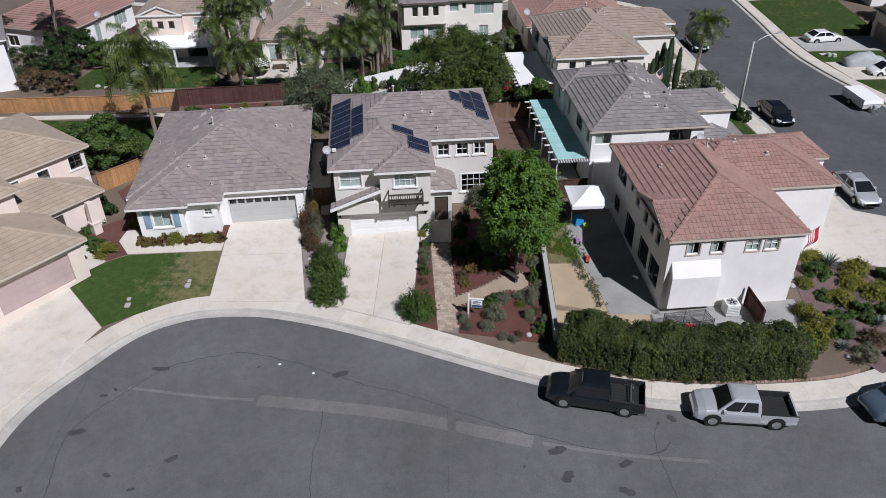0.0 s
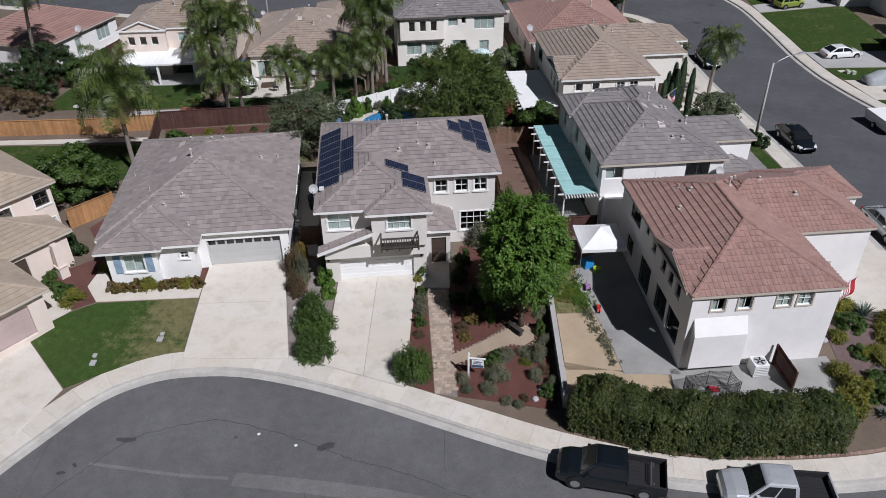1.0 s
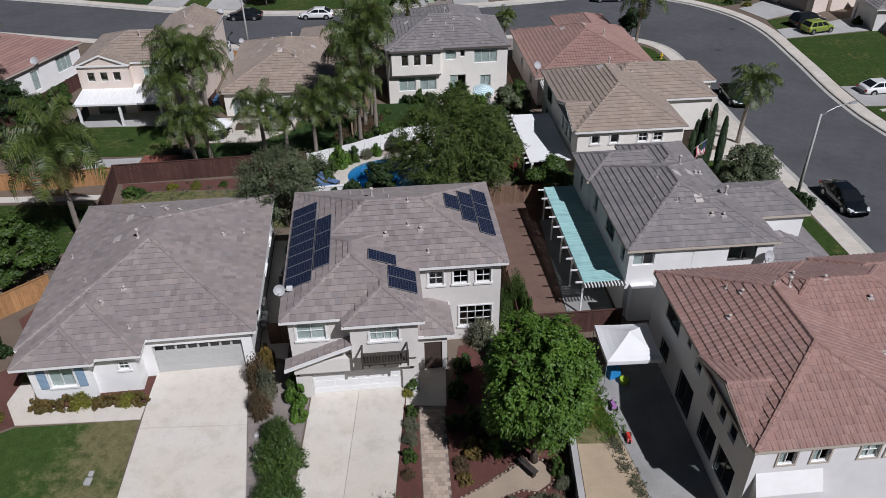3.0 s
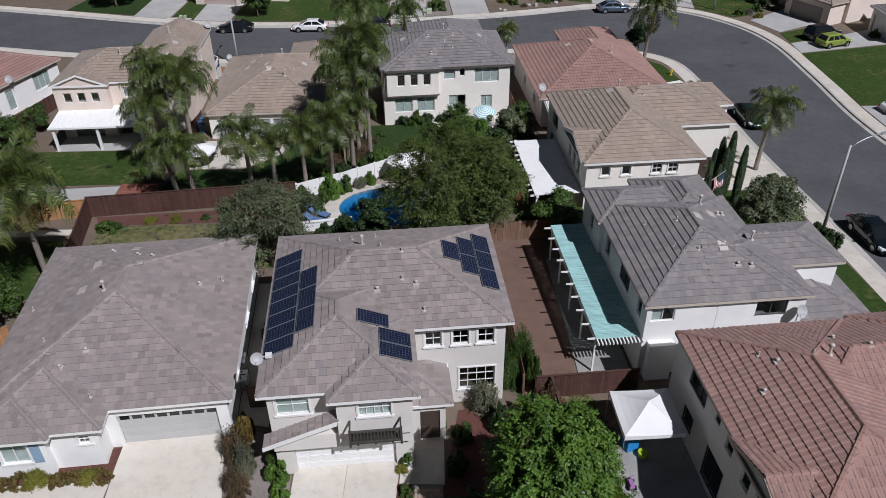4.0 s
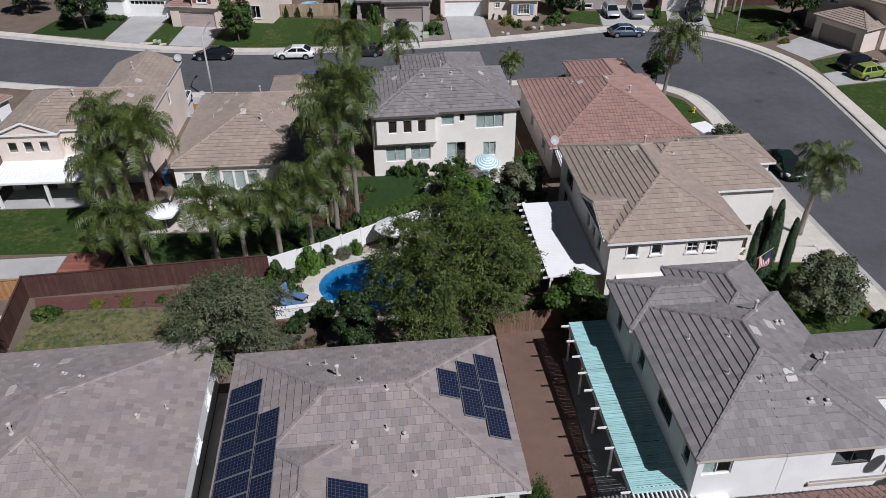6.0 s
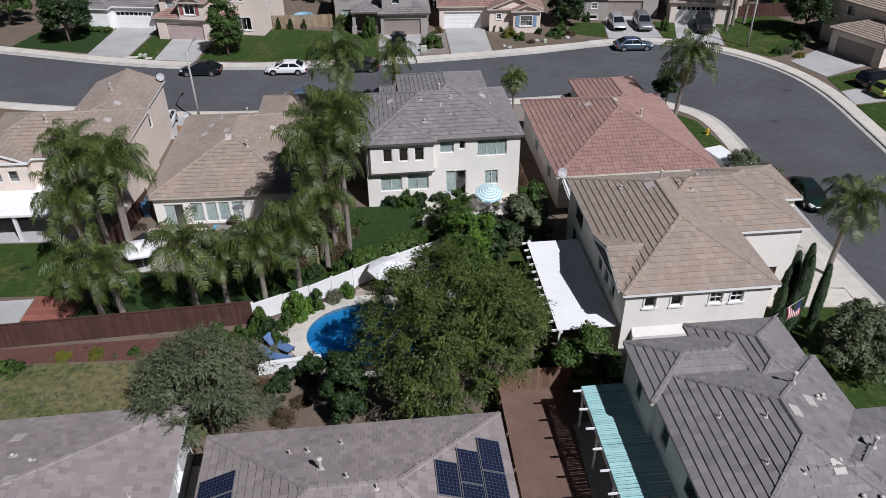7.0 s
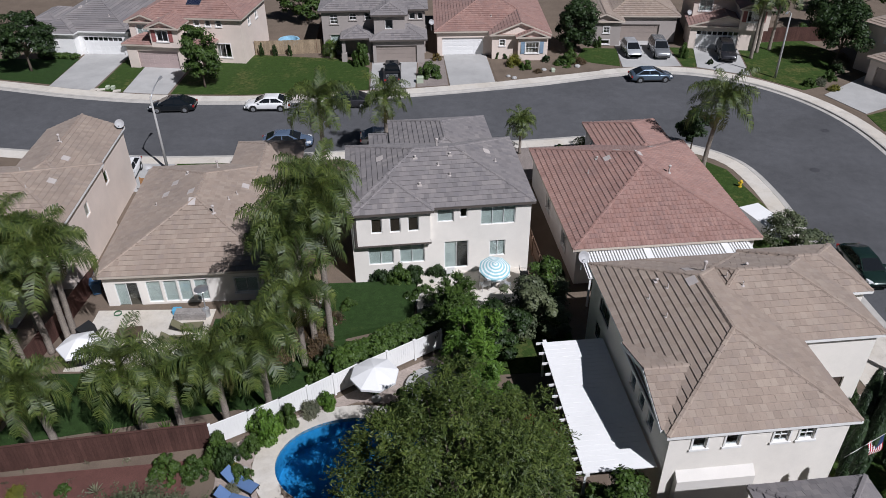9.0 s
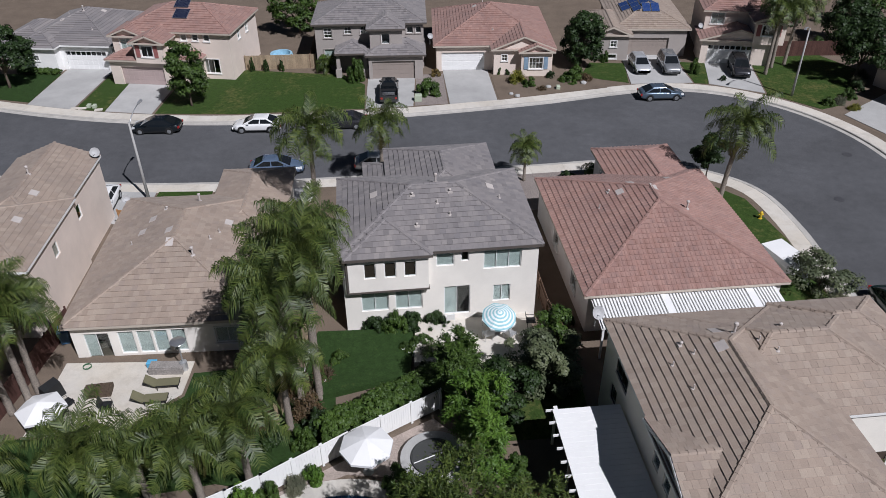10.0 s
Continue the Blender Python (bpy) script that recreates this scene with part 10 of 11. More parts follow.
# the covered car and the folded trailers
def soft_box(name, m, L, W, H, mat, label, cat, top=0.8):
    """A car under a draped cover."""
    mb = MB()
    prof = [(0.0, 0.55), (0.12, 0.62), (0.3, 0.95), (0.42, 1.0), (0.66, 1.0), (0.78, 0.66), (0.95, 0.58), (1.0, 0.4)]
    rings = []
    for s, h in prof:
        k = len(mb.v)
        x = (s - 0.5) * L
        e = 0.92 if s in (0.0, 1.0) else 1.0
        for y, z in ((-1, 0.05), (-0.98, 0.5 * h), (-top, 0.86 * h), (-0.4, h), (0.4, h), (top, 0.86 * h), (0.98, 0.5 * h), (1, 0.05)):
            mb.v.append((x, y * W / 2 * e + random.uniform(-0.03, 0.03), z * H + random.uniform(-0.02, 0.02)))
        rings.append(k)
    for a, b in zip(rings, rings[1:]):
        for j in range(7):
            mb.f.append((a + j, b + j, b + j + 1, a + j + 1))
    mb.f.append(tuple(rings[0] + j for j in range(8)))
    mb.f.append(tuple(rings[-1] + j for j in reversed(range(8))))
    o = mb.ob(name, mat, smooth=True)
    o.matrix_basis = m
    return tagged(o, label, cat)


COVER_GREY = surf("car_cover", (0.36, 0.39, 0.40), 0.75, 30, 0.08, 1.5, 0.15, 0.2)
soft_box("covered_car", pose(47.6, 89.4, gz(89.4) + 0.05, 0, 0, 5), 4.5, 1.8, 1.35, COVER_GREY, "car under a pale grey fabric cover", "covered car")


def trailer(x, y, heading, L, W, H, label, tarp=False):
    o = thing("trailer", pose(x, y, gz(y) + (-0.15 if not tarp else 0.04), 0, 0, heading), label, "trailer")
    mb = MB()
    mb.hexa([(-L / 2 + 0.1, -W / 2 + 0.1, 0.35), (L / 2 - 0.1, -W / 2 + 0.1, 0.35), (L / 2 - 0.1, W / 2 - 0.1, 0.35), (-L / 2 + 0.1, W / 2 - 0.1, 0.35)], [(-L / 2, -W / 2, 0.85), (L / 2, -W / 2, 0.85), (L / 2, W / 2, 0.85), (-L / 2, W / 2, 0.85)])
    mb.ob("body", METAL_WHITE, o)
    mb = MB()
    mb.hexa([(-L / 2 - 0.05, -W / 2 - 0.05, 0.855), (L / 2 + 0.05, -W / 2 - 0.05, 0.855), (L / 2 + 0.05, W / 2 + 0.05, 0.855), (-L / 2 - 0.05, W / 2 + 0.05, 0.855)], [(-L / 2 + 0.06, -W / 2 + 0.06, H), (L / 2 - 0.06, -W / 2 + 0.06, H), (L / 2 - 0.06, W / 2 - 0.06, H), (-L / 2 + 0.06, W / 2 - 0.06, H)])
    mb.ob("lid", COVER_WHITE, o)
    tyre, rim = cached(("wheel", 0.28), lambda: wheel_meshes(0.28))
    for sg in (-1, 1):
        w = part("wheel", tyre, o, pose(-0.2, sg * (W / 2 + 0.0), 0.28, 0, 0, 0 if sg > 0 else 180))
        part("rim", rim, w)
    mb = MB()
    mb.tube([(L / 2, -0.3, 0.42), (L / 2 + 0.9, 0, 0.42), (L / 2, 0.3, 0.42)], [0.04] * 3, 6)
    mb.tube([(L / 2 + 0.85, 0, 0.42), (L / 2 + 0.85, 0, 0.0)], [0.03, 0.03], 6)
    mb.ob("drawbar", METAL, o)
    mb = MB()
    mb.lathe([(0.2, 0), (0.22, 0.4), (0.15, 0.5)], 12, (L / 2 + 0.35, 0, 0.45))
    mb.ob("gas_bottle", COVER_GREY, o)


trailer(41.5, 77.4, -84, 3.8, 2.0, 1.25, "folded white camping trailer at the kerb")
trailer(25.7, 102.4, -70, 3.2, 1.9, 1.2, "white covered trailer beside a house", True)


# ---- street lamps and small street things ----
def street_lamp(x, y, h, arm, ang):
    o = thing("street_lamp", pose(x, y, gz(y), 0, 0, ang), "tall pale concrete street lamp with a long arm", "street lamp", "street lamps")
    mb = MB()
    mb.tube([(0, 0, -0.2), (0, 0, h * 0.5), (0, 0, h)], [0.14, 0.105, 0.075], 10)
    mb.ob("pole", CONCRETE_GREY, o, smooth=True)
    mb = MB()
    pts = [(0, 0, h - 0.25), (0.5, 0, h + 0.15), (1.2, 0, h + 0.45), (arm, 0, h + 0.65)]
    mb.tube(pts, [0.05, 0.045, 0.04, 0.035], 8)
    mb.ob("arm", METAL, o, smooth=True)
    mb = MB()
    mb.hexa([(arm - 0.05, -0.08, h + 0.56), (arm + 0.6, -0.12, h + 0.6), (arm + 0.6, 0.12, h + 0.6), (arm - 0.05, 0.08, h + 0.56)], [(arm - 0.05, -0.05, h + 0.7), (arm + 0.55, -0.07, h + 0.76), (arm + 0.55, 0.07, h + 0.76), (arm - 0.05, 0.05, h + 0.7)])
    mb.ob("lamp_head", METAL, o)


street_lamp(28.7, 75.3, 7.0, 2.2, 12)
street_lamp(-22.5, 113.3, 6.9, 2.2, 85)
street_lamp(38.9, 133.4, 7.2, 2.2, 235)


def lid_box(name, x, y, w, d, h, mat, label, cat, lift=0.0, ang=0.0):
    o = thing(name, pose(x, y, gz(y) + lift, 0, 0, ang), label, cat)
    mb = MB()
    mb.box(-w / 2, w / 2, -d / 2, d / 2, 0, h * 0.86)
    mb.ob("case", mat, o)
    mb = MB()
    mb.hexa([(-w / 2 - 0.02, -d / 2 - 0.02, h * 0.862), (w / 2 + 0.02, -d / 2 - 0.02, h * 0.862), (w / 2 + 0.02, d / 2 + 0.02, h * 0.862), (-w / 2 - 0.02, d / 2 + 0.02, h * 0.862)], [(-w / 2 + 0.03, -d / 2 + 0.03, h), (w / 2 - 0.03, -d / 2 + 0.03, h), (w / 2 - 0.03, d / 2 - 0.03, h), (-w / 2 + 0.03, d / 2 - 0.03, h)])
    mb.ob("lid", mat, o)
    return o


BOX_GREEN = surf("utility_green", (0.42, 0.47, 0.36), 0.6, 30, 0.05, 1.0, 0.1, 0.1)
lid_box("utility_box", -0.5, 133.4, 0.75, 0.6, 0.7, BOX_GREEN, "pale green utility cabinet by the pavement", "utility box")
for x, y, w in ((-34.6, 132.7, 0.35), (-34.0, 132.6, 0.35), (-20.5, 46.4, 0.3), (-17.1, 48.3, 0.3), (-17.1, 48.75, 0.2), (-20.6, 47.0, 0.2), (14.6, 136.2, 0.4), (45.2, 92.6, 0.4), (45.7, 92.4, 0.4), (-9.0, 49.6, 0.35)):
    lid_box("meter_box", x, y, w, w * 1.3, 0.35 if w > 0.3 else 0.12, BOX_GREEN if w > 0.3 else CONCRETE_GREY, "small pale utility box in a verge", "utility box", 0.03)
for x, y in ((-35.2, 132.4), (-33.4, 132.0), (-36.0, 132.4), (44.8, 93.2)):
    mb = MB()
    mb.box(-0.4, 0.4, -0.25, 0.25, 0.0, 0.06)
    o = mb.ob("utility_cover", CONCRETE, m=pose(x, y, gz(y) + 0.03, 0, 0, 10))
    tagged(o, "flat pale concrete utility cover in grass", "utility cover")

hyd = thing("fire_hydrant", pose(26.5, 108.9, gz(108.9)), "yellow fire hydrant by the pavement", "fire hydrant")
YELLOW = surf("hydrant_yellow", (0.62, 0.42, 0.03), 0.5, 30, 0.05, 1.0, 0.1, 0.1)
mb = MB()
mb.lathe([(0.16, 0), (0.16, 0.06), (0.1, 0.08), (0.1, 0.5), (0.13, 0.52), (0.12, 0.6), (0.04, 0.68)], 12)
mb.ob("barrel", YELLOW, hyd)
mb = MB()
mb.tube([(-0.2, 0, 0.4), (0.2, 0, 0.4)], [0.06, 0.06], 8)
mb.ob("outlet", YELLOW, hyd)

# bins
BIN_GREEN = surf("bin_dark", (0.045, 0.055, 0.055), 0.6, 30, 0.1, 1.0, 0.1, 0.1)
BIN_BLUE = surf("bin_blue", (0.05, 0.12, 0.22), 0.55, 30, 0.1, 1.0, 0.1, 0.1)
BIN_GREY = surf("bin_grey", (0.13, 0.15, 0.16), 0.6, 30, 0.1, 1.0, 0.1, 0.1)


def bin_(x, y, mat, ang, label):
    o = thing("wheelie_bin", pose(x, y, gz(y) + 0.06, 0, 0, ang), label, "rubbish bin", "wheelie bins")
    mb = MB()
    mb.hexa([(-0.24, -0.28, 0.04), (0.24, -0.28, 0.04), (0.24, 0.28, 0.04), (-0.24, 0.28, 0.04)], [(-0.32, -0.38, 0.98), (0.32, -0.38, 0.98), (0.32, 0.38, 0.98), (-0.32, 0.38, 0.98)])
    mb.ob("body", mat, o)
    mb = MB()
    mb.hexa([(-0.34, -0.42, 0.985), (0.34, -0.42, 0.985), (0.34, 0.42, 0.985), (-0.34, 0.42, 0.985)], [(-0.28, -0.34, 1.08), (0.28, -0.34, 1.08), (0.28, 0.36, 1.06), (-0.28, 0.36, 1.06)])
    mb.ob("lid", mat, o)
    for sg in (-1, 1):
        mb = MB()
        mb.lathe([(0.1, -0.03), (0.1, 0.03)], 10, (0, 0, 0), pose(sg * 0.27, 0.3, 0.1, 0, 90, 0))
        mb.ob("wheel", TYRE, o)


bin_(-9.9, 66.7, BIN_GREEN, 8, "dark green wheelie bin in a side yard")
bin_(-9.7, 64.2, BIN_GREY, -5, "grey wheelie bin in a side yard")
bin_(-9.7, 63.0, BIN_GREEN, 12, "dark wheelie bin in a side yard")
bin_(-22.1, 95.4, BIN_BLUE, 20, "blue wheelie bin beside a house")
bin_(-22.5, 96.6, BIN_BLUE, 5, "blue wheelie bin beside a house")
bin_(7.0, 97.6, BIN_GREY, 0, "grey wheelie bin behind a house")


def ac_unit(x, y, lift=0.05):
    o = thing("air_conditioner", pose(x, y, gz(y) + lift, 0, 0, 5), "square pale grey air-conditioning unit", "air conditioner")
    mb = MB()
    mb.box(-0.42, 0.42, -0.42, 0.42, 0.05, 0.85)
    mb.ob("case", METAL_WHITE, o)
    for i in range(5):
        for sg in (-1, 1):
            mb = MB()
            mb.box(-0.36, 0.36, sg * 0.43 - 0.011, sg * 0.43 + 0.011, 0.14 + i * 0.13, 0.19 + i * 0.13)
            mb.ob("louvre", METAL, o)
    mb = MB()
    mb.lathe([(0.36, 0.85), (0.36, 0.87), (0.30, 0.875)], 20)
    mb.ob("fan_guard", METAL, o)
    for i in range(5):
        mb = MB()
        mb.box(0.05, 0.31, -0.05, 0.05, 0.878, 0.885, pose(0, 0, 0, 0, 0, 72 * i))
        mb.ob("fan_blade", BLACK_PLASTIC, o)


ac_unit(18.1, 45.0)
ac_unit(-11.0, 61.0)
ac_unit(-10.6, 59.6)

# sale sign in the front garden
sg_ = thing("sale_sign", pose(1.55, 44.9, gz(44.9), 0, 0, -8), "white post with a hanging blue and white sale sign", "sign")
mb = MB()
mb.box(-0.05, 0.05, -0.05, 0.05, -0.1, 1.85)
mb.lathe([(0.07, 1.85), (0.03, 1.95)], 4)
mb.ob("post", VINYL, sg_)
mb = MB()
mb.box(0.05, 0.95, -0.035, 0.035, 1.5, 1.58)
mb.ob("arm", VINYL, sg_)
mb = MB()
mb.box(0.18, 0.86, -0.012, 0.012, 0.86, 1.42)
bd = mb.ob("board", VINYL, sg_)
SIGN_BLUE = surf("sign_blue", (0.05, 0.09, 0.16), 0.5, 30, 0.05, 1.0, 0.05, 0.05)
for z0, z1, x0, x1, mt in ((0.88, 1.06, 0.2, 0.84, SIGN_BLUE), (1.12, 1.18, 0.26, 0.70, SIGN_BLUE), (1.24, 1.29, 0.26, 0.78, SIGN_BLUE), (1.33, 1.37, 0.3, 0.6, SIGN_BLUE)):
    mb = MB()
    mb.box(x0, x1, -0.016, -0.0125, z0, z1)
    mb.ob("print_bar", mt, bd)
for x in (0.3, 0.74):
    mb = MB()
    mb.tube([(x, 0, 1.42), (x, 0, 1.5)], [0.008, 0.008], 5)
    mb.ob("hook", METAL, sg_)

# stone bench and boulders in the garden
mb = MB()
mb.box(-0.16, 0.16, -0.6, 0.6, 0.36, 0.44)
mb.box(-0.12, 0.12, -0.5, -0.38, 0.0, 0.36)
mb.box(-0.12, 0.12, 0.38, 0.5, 0.0, 0.36)
o = mb.ob("garden_bench", wood("bench_dark", (0.06, 0.05, 0.045)), m=pose(4.55, 48.6, gz(48.6) + 0.03, 0, 0, 38))
tagged(o, "dark narrow bench on a gravel circle", "bench")


def rock(x, y, r, mat=None):
    bm = bmesh.new()
    bmesh.ops.create_icosphere(bm, subdivisions=2, radius=r)
    for v in bm.verts:
        v.co *= 1 + 0.22 * noise.noise(v.co * 2.3 / r + Vector((x, y, 0)))
        v.co.z *= 0.62
    me = bpy.data.meshes.new("boulder")
    bm.to_mesh(me)
    bm.free()
    me.materials.append(mat or CONCRETE_GREY)
    o = new("boulder", me)
    o.matrix_basis = pose(x, y, gz(y) + r * 0.3, 0, 0, random.uniform(0, 360))
    return tagged(o, "rough pale boulder in a garden bed", "boulder", "boulders")


for x, y, r in ((-9.6, 80.2, 0.3), (-8.9, 79.4, 0.35), (-9.0, 78.4, 0.3), (23.2, 48.4, 0.3), (23.0, 47.5, 0.25), (26.0, 42.8, 0.25), (27.7, 44.2, 0.3), (-22.6, 85.4, 0.3), (-22.0, 85.2, 0.25), (-23.0, 85.8, 0.3), (10.0, 134.2, 0.3), (9.4, 134.8, 0.25), (5.2, 43.2, 0.2), (5.6, 44.0, 0.18), (-9.3, 51.0, 0.2), (-8.6, 50.6, 0.15), (13.6, 136.6, 0.3), (17.6, 137.6, 0.35), (-37.0, 85.2, 0.3), (-36.0, 84.8, 0.25), (3.2, 84.6, 0.35), (3.8, 84.2, 0.25), (23.9, 41.0, 0.18)):
    rock(x, y, r)


# ---- garden furniture ----
def umbrella(x, y, r, h, mat, label, n=8, lift=0.05, tilt=0.0):
    o = thing("patio_umbrella", pose(x, y, gz(y) + lift, tilt, 0, 15), label, "umbrella", "garden umbrellas")
    mb = MB()
    mb.tube([(0, 0, 0), (0, 0, h)], [0.025, 0.02], 8)
    mb.ob("pole", METAL, o)
    for i in range(n):
        a0, a1 = 2 * math.pi * i / n, 2 * math.pi * (i + 1) / n
        mb = MB()
        for k in range(4):
            s0, s1 = k / 4, (k + 1) / 4
            def pt(s, a):
                return (r * s * math.cos(a), r * s * math.sin(a), h + 0.12 - 0.5 * s ** 1.25)
            mb.poly([pt(s0, a0), pt(s1, a0), pt(s1, a1), pt(s0, a1)])
        mb.poly([(r * math.cos(a0), r * math.sin(a0), h - 0.38), (r * math.cos(a0), r * math.sin(a0), h - 0.52), (r * math.cos(a1), r * math.sin(a1), h - 0.52), (r * math.cos(a1), r * math.sin(a1), h - 0.38)])
        mb.ob("canopy_panel", mat, o)
        mb = MB()
        mb.tube([(0, 0, h + 0.08), (r * math.cos(a0), r * math.sin(a0), h - 0.4)], [0.01, 0.008], 4)
        mb.ob("rib", METAL, o)
    mb = MB()
    mb.lathe([(0.28, 0), (0.28, 0.06), (0.05, 0.1)], 14)
    mb.ob("base", CONCRETE_GREY, o)
    return o


k = Net("canvas_striped")
wv = k.n("ShaderNodeTexWave", Scale=1.6)
wv.wave_type = "RINGS"
wv.rings_direction = "Z"
k.l(k.n("ShaderNodeTexCoord").outputs["Object"], wv.inputs["Vector"])
STRIPED = k.done(k.ramp(wv.outputs["Fac"], [(0.45, (0.30, 0.52, 0.56)), (0.55, (0.72, 0.76, 0.76))]), 0.8, 0, 0.2)
umbrella(4.75, 95.1, 1.1, 2.1, STRIPED, "teal and white striped patio umbrella, tilted", 8, 0.43, 14)
umbrella(-2.48, 84.58, 1.35, 2.3, CANVAS, "large white patio umbrella beside the pool", 8)
umbrella(-19.9, 87.8, 1.3, 2.1, CANVAS, "white patio umbrella over a table", 6)
RED_CANVAS = surf("canvas_red", (0.22, 0.015, 0.03), 0.8, 50, 0.05, 1.0, 0.1, 0.1)
umbrella(6.0, 79.4, 1.7, 2.1, RED_CANVAS, "dark red patio umbrella in the shade", 4)


def chair(x, y, ang, mat, label="metal patio chair with a slatted back", lift=0.06):
    o = thing("patio_chair", pose(x, y, gz(y) + lift, 0, 0, ang), label, "chair", "patio chairs")
    for u, v in ((-0.24, -0.24), (0.24, -0.24), (-0.24, 0.24), (0.24, 0.24)):
        mb = MB()
        mb.tube([(u, v, 0), (u, v, 0.42)], [0.018, 0.018], 5)
        mb.ob("leg", mat, o)
    mb = MB()
    mb.box(-0.27, 0.27, -0.27, 0.27, 0.42, 0.46)
    mb.ob("seat", mat, o)
    mb = MB()
    mb.hexa([(-0.27, 0.24, 0.46), (0.27, 0.24, 0.46), (0.27, 0.28, 0.46), (-0.27, 0.28, 0.46)], [(-0.25, 0.36, 0.98), (0.25, 0.36, 0.98), (0.25, 0.40, 0.98), (-0.25, 0.40, 0.98)])
    mb.ob("backrest", mat, o)
    for sx in (-0.28, 0.28):
        mb = MB()
        mb.tube([(sx, -0.22, 0.42), (sx, -0.2, 0.66), (sx, 0.28, 0.68)], [0.018] * 3, 5)
        mb.ob("armrest", mat, o)


def table(x, y, r, h, mat, label, lift=0.06):
    o = thing("patio_table", pose(x, y, gz(y) + lift), label, "table", "patio tables")
    mb = MB()
    mb.lathe([(r, h - 0.04), (r, h), (r * 0.2, h + 0.003)], 20)
    mb.ob("tabletop", mat, o)
    for i in range(4):
        w = math.pi / 4 + i * math.pi / 2
        mb = MB()
        mb.tube([(r * 0.75 * math.cos(w), r * 0.75 * math.sin(w), 0), (r * 0.6 * math.cos(w), r * 0.6 * math.sin(w), h - 0.04)], [0.02, 0.02], 5)
        mb.ob("leg", mat, o)


def lounger(x, y, ang, mat, label, lift=0.06):
    o = thing("sun_lounger", pose(x, y, gz(y) + lift, 0, 0, ang), label, "sun lounger", "sun loungers")
    mb = MB()
    mb.box(-0.32, 0.32, -0.95, 0.35, 0.30, 0.36)
    mb.ob("frame", BLACK_PLASTIC, o)
    mb = MB()
    mb.box(-0.30, 0.30, -0.93, 0.34, 0.362, 0.40)
    mb.ob("mattress", mat, o)
    mb = MB()
    mb.hexa([(-0.30, 0.36, 0.34), (0.30, 0.36, 0.34), (0.30, 0.42, 0.30), (-0.30, 0.42, 0.30)], [(-0.30, 0.92, 0.80), (0.30, 0.92, 0.80), (0.30, 0.96, 0.76), (-0.30, 0.96, 0.76)])
    mb.ob("backrest", mat, o)
    for u, v in ((-0.28, -0.85), (0.28, -0.85), (-0.28, 0.3), (0.28, 0.3)):
        mb = MB()
        mb.box(u - 0.02, u + 0.02, v - 0.02, v + 0.02, 0, 0.30)
        mb.ob("leg", BLACK_PLASTIC, o)


BLUE_CUSHION = surf("cushion_blue", (0.10, 0.17, 0.32), 0.8, 50, 0.08, 1.0, 0.1, 0.2)
OLIVE_CUSHION = surf("cushion_olive", (0.16, 0.15, 0.09), 0.8, 50, 0.08, 1.0, 0.1, 0.2)
lounger(-8.75, 78.5, 60, BLUE_CUSHION, "blue sun lounger beside the pool")
lounger(-8.75, 77.4, 72, BLUE_CUSHION, "blue sun lounger beside the pool")
lounger(-14.8, 91.2, 95, OLIVE_CUSHION, "olive sun lounger on a patio")
lounger(-15.1, 89.9, 95, OLIVE_CUSHION, "olive sun lounger on a patio")
table(4.9, 95.0, 0.6, 0.72, METAL, "round patio table under an umbrella", 0.43)
for a, (x, y) in enumerate(((4.2, 94.6), (5.6, 94.6), (5.5, 95.7), (4.3, 95.8))):
    chair(x, y, (200, 130, 40, 310)[a], METAL, lift=0.43)
chair(1.9, 96.2, 190, METAL_WHITE, "white patio chair beside a glass door", 0.43)
chair(7.0, 95.8, 90, BLACK_PLASTIC, "dark patio chair by a fence", 0.43)
table(-20.6, 88.6, 0.7, 0.72, BLACK_PLASTIC, "dark round patio table")
chair(-19.6, 89.6, 150, BLACK_PLASTIC, "dark patio chair on the concrete")
chair(-21.0, 89.9, 200, BLACK_PLASTIC, "dark patio chair on the concrete")
chair(-17.3, 89.3, 100, BLACK_PLASTIC, "dark patio chair on the concrete")
mb = MB()
mb.box(-0.75, 0.75, -0.45, 0.45, 0.0, 0.3)
mb.box(-0.62, 0.62, -0.32, 0.32, 0.30, 0.34)
o = mb.ob("fire_table", surf("fire_table_brown", (0.09, 0.065, 0.045), 0.7, 10, 0.3, 2.0, 0.2, 0.3), m=pose(-18.4, 90.8, gz(90.8) + 0.06, 0, 0, 8))
tagged(o, "low brown fire table on a patio", "table")
mb = MB()
mb.box(-1.0, 1.0, -0.35, 0.35, 0.0, 0.42)
mb.box(-0.95, 0.95, -0.30, 0.30, 0.42, 0.5)
o = mb.ob("patio_bench", surf("bench_grey", (0.28, 0.26, 0.24), 0.8, 10, 0.3, 2.0, 0.2, 0.3), m=pose(-15.0, 92.6, gz(92.6) + 0.06))
tagged(o, "grey cushioned bench against the house", "bench")
grill = thing("gas_grill", pose(-20.8, 90.4, gz(90.4) + 0.06, 0, 0, 60), "covered black gas grill on a patio", "grill")
mb = MB()
mb.hexa([(-0.6, -0.3, 0), (0.6, -0.3, 0), (0.6, 0.3, 0), (-0.6, 0.3, 0)], [(-0.5, -0.28, 1.0), (0.5, -0.28, 1.0), (0.5, 0.2, 1.15), (-0.5, 0.2, 1.15)])
mb.ob("cover", BLACK_PLASTIC, grill)
heater = thing("patio_heater", pose(-14.0, 92.7, gz(92.7) + 0.06), "steel patio heater with a round reflector", "patio heater")
mb = MB()
mb.lathe([(0.22, 0), (0.22, 0.6), (0.04, 0.65), (0.04, 1.9), (0.1, 1.95), (0.1, 2.15), (0.03, 2.2)], 14)
mb.ob("stand", METAL, heater)
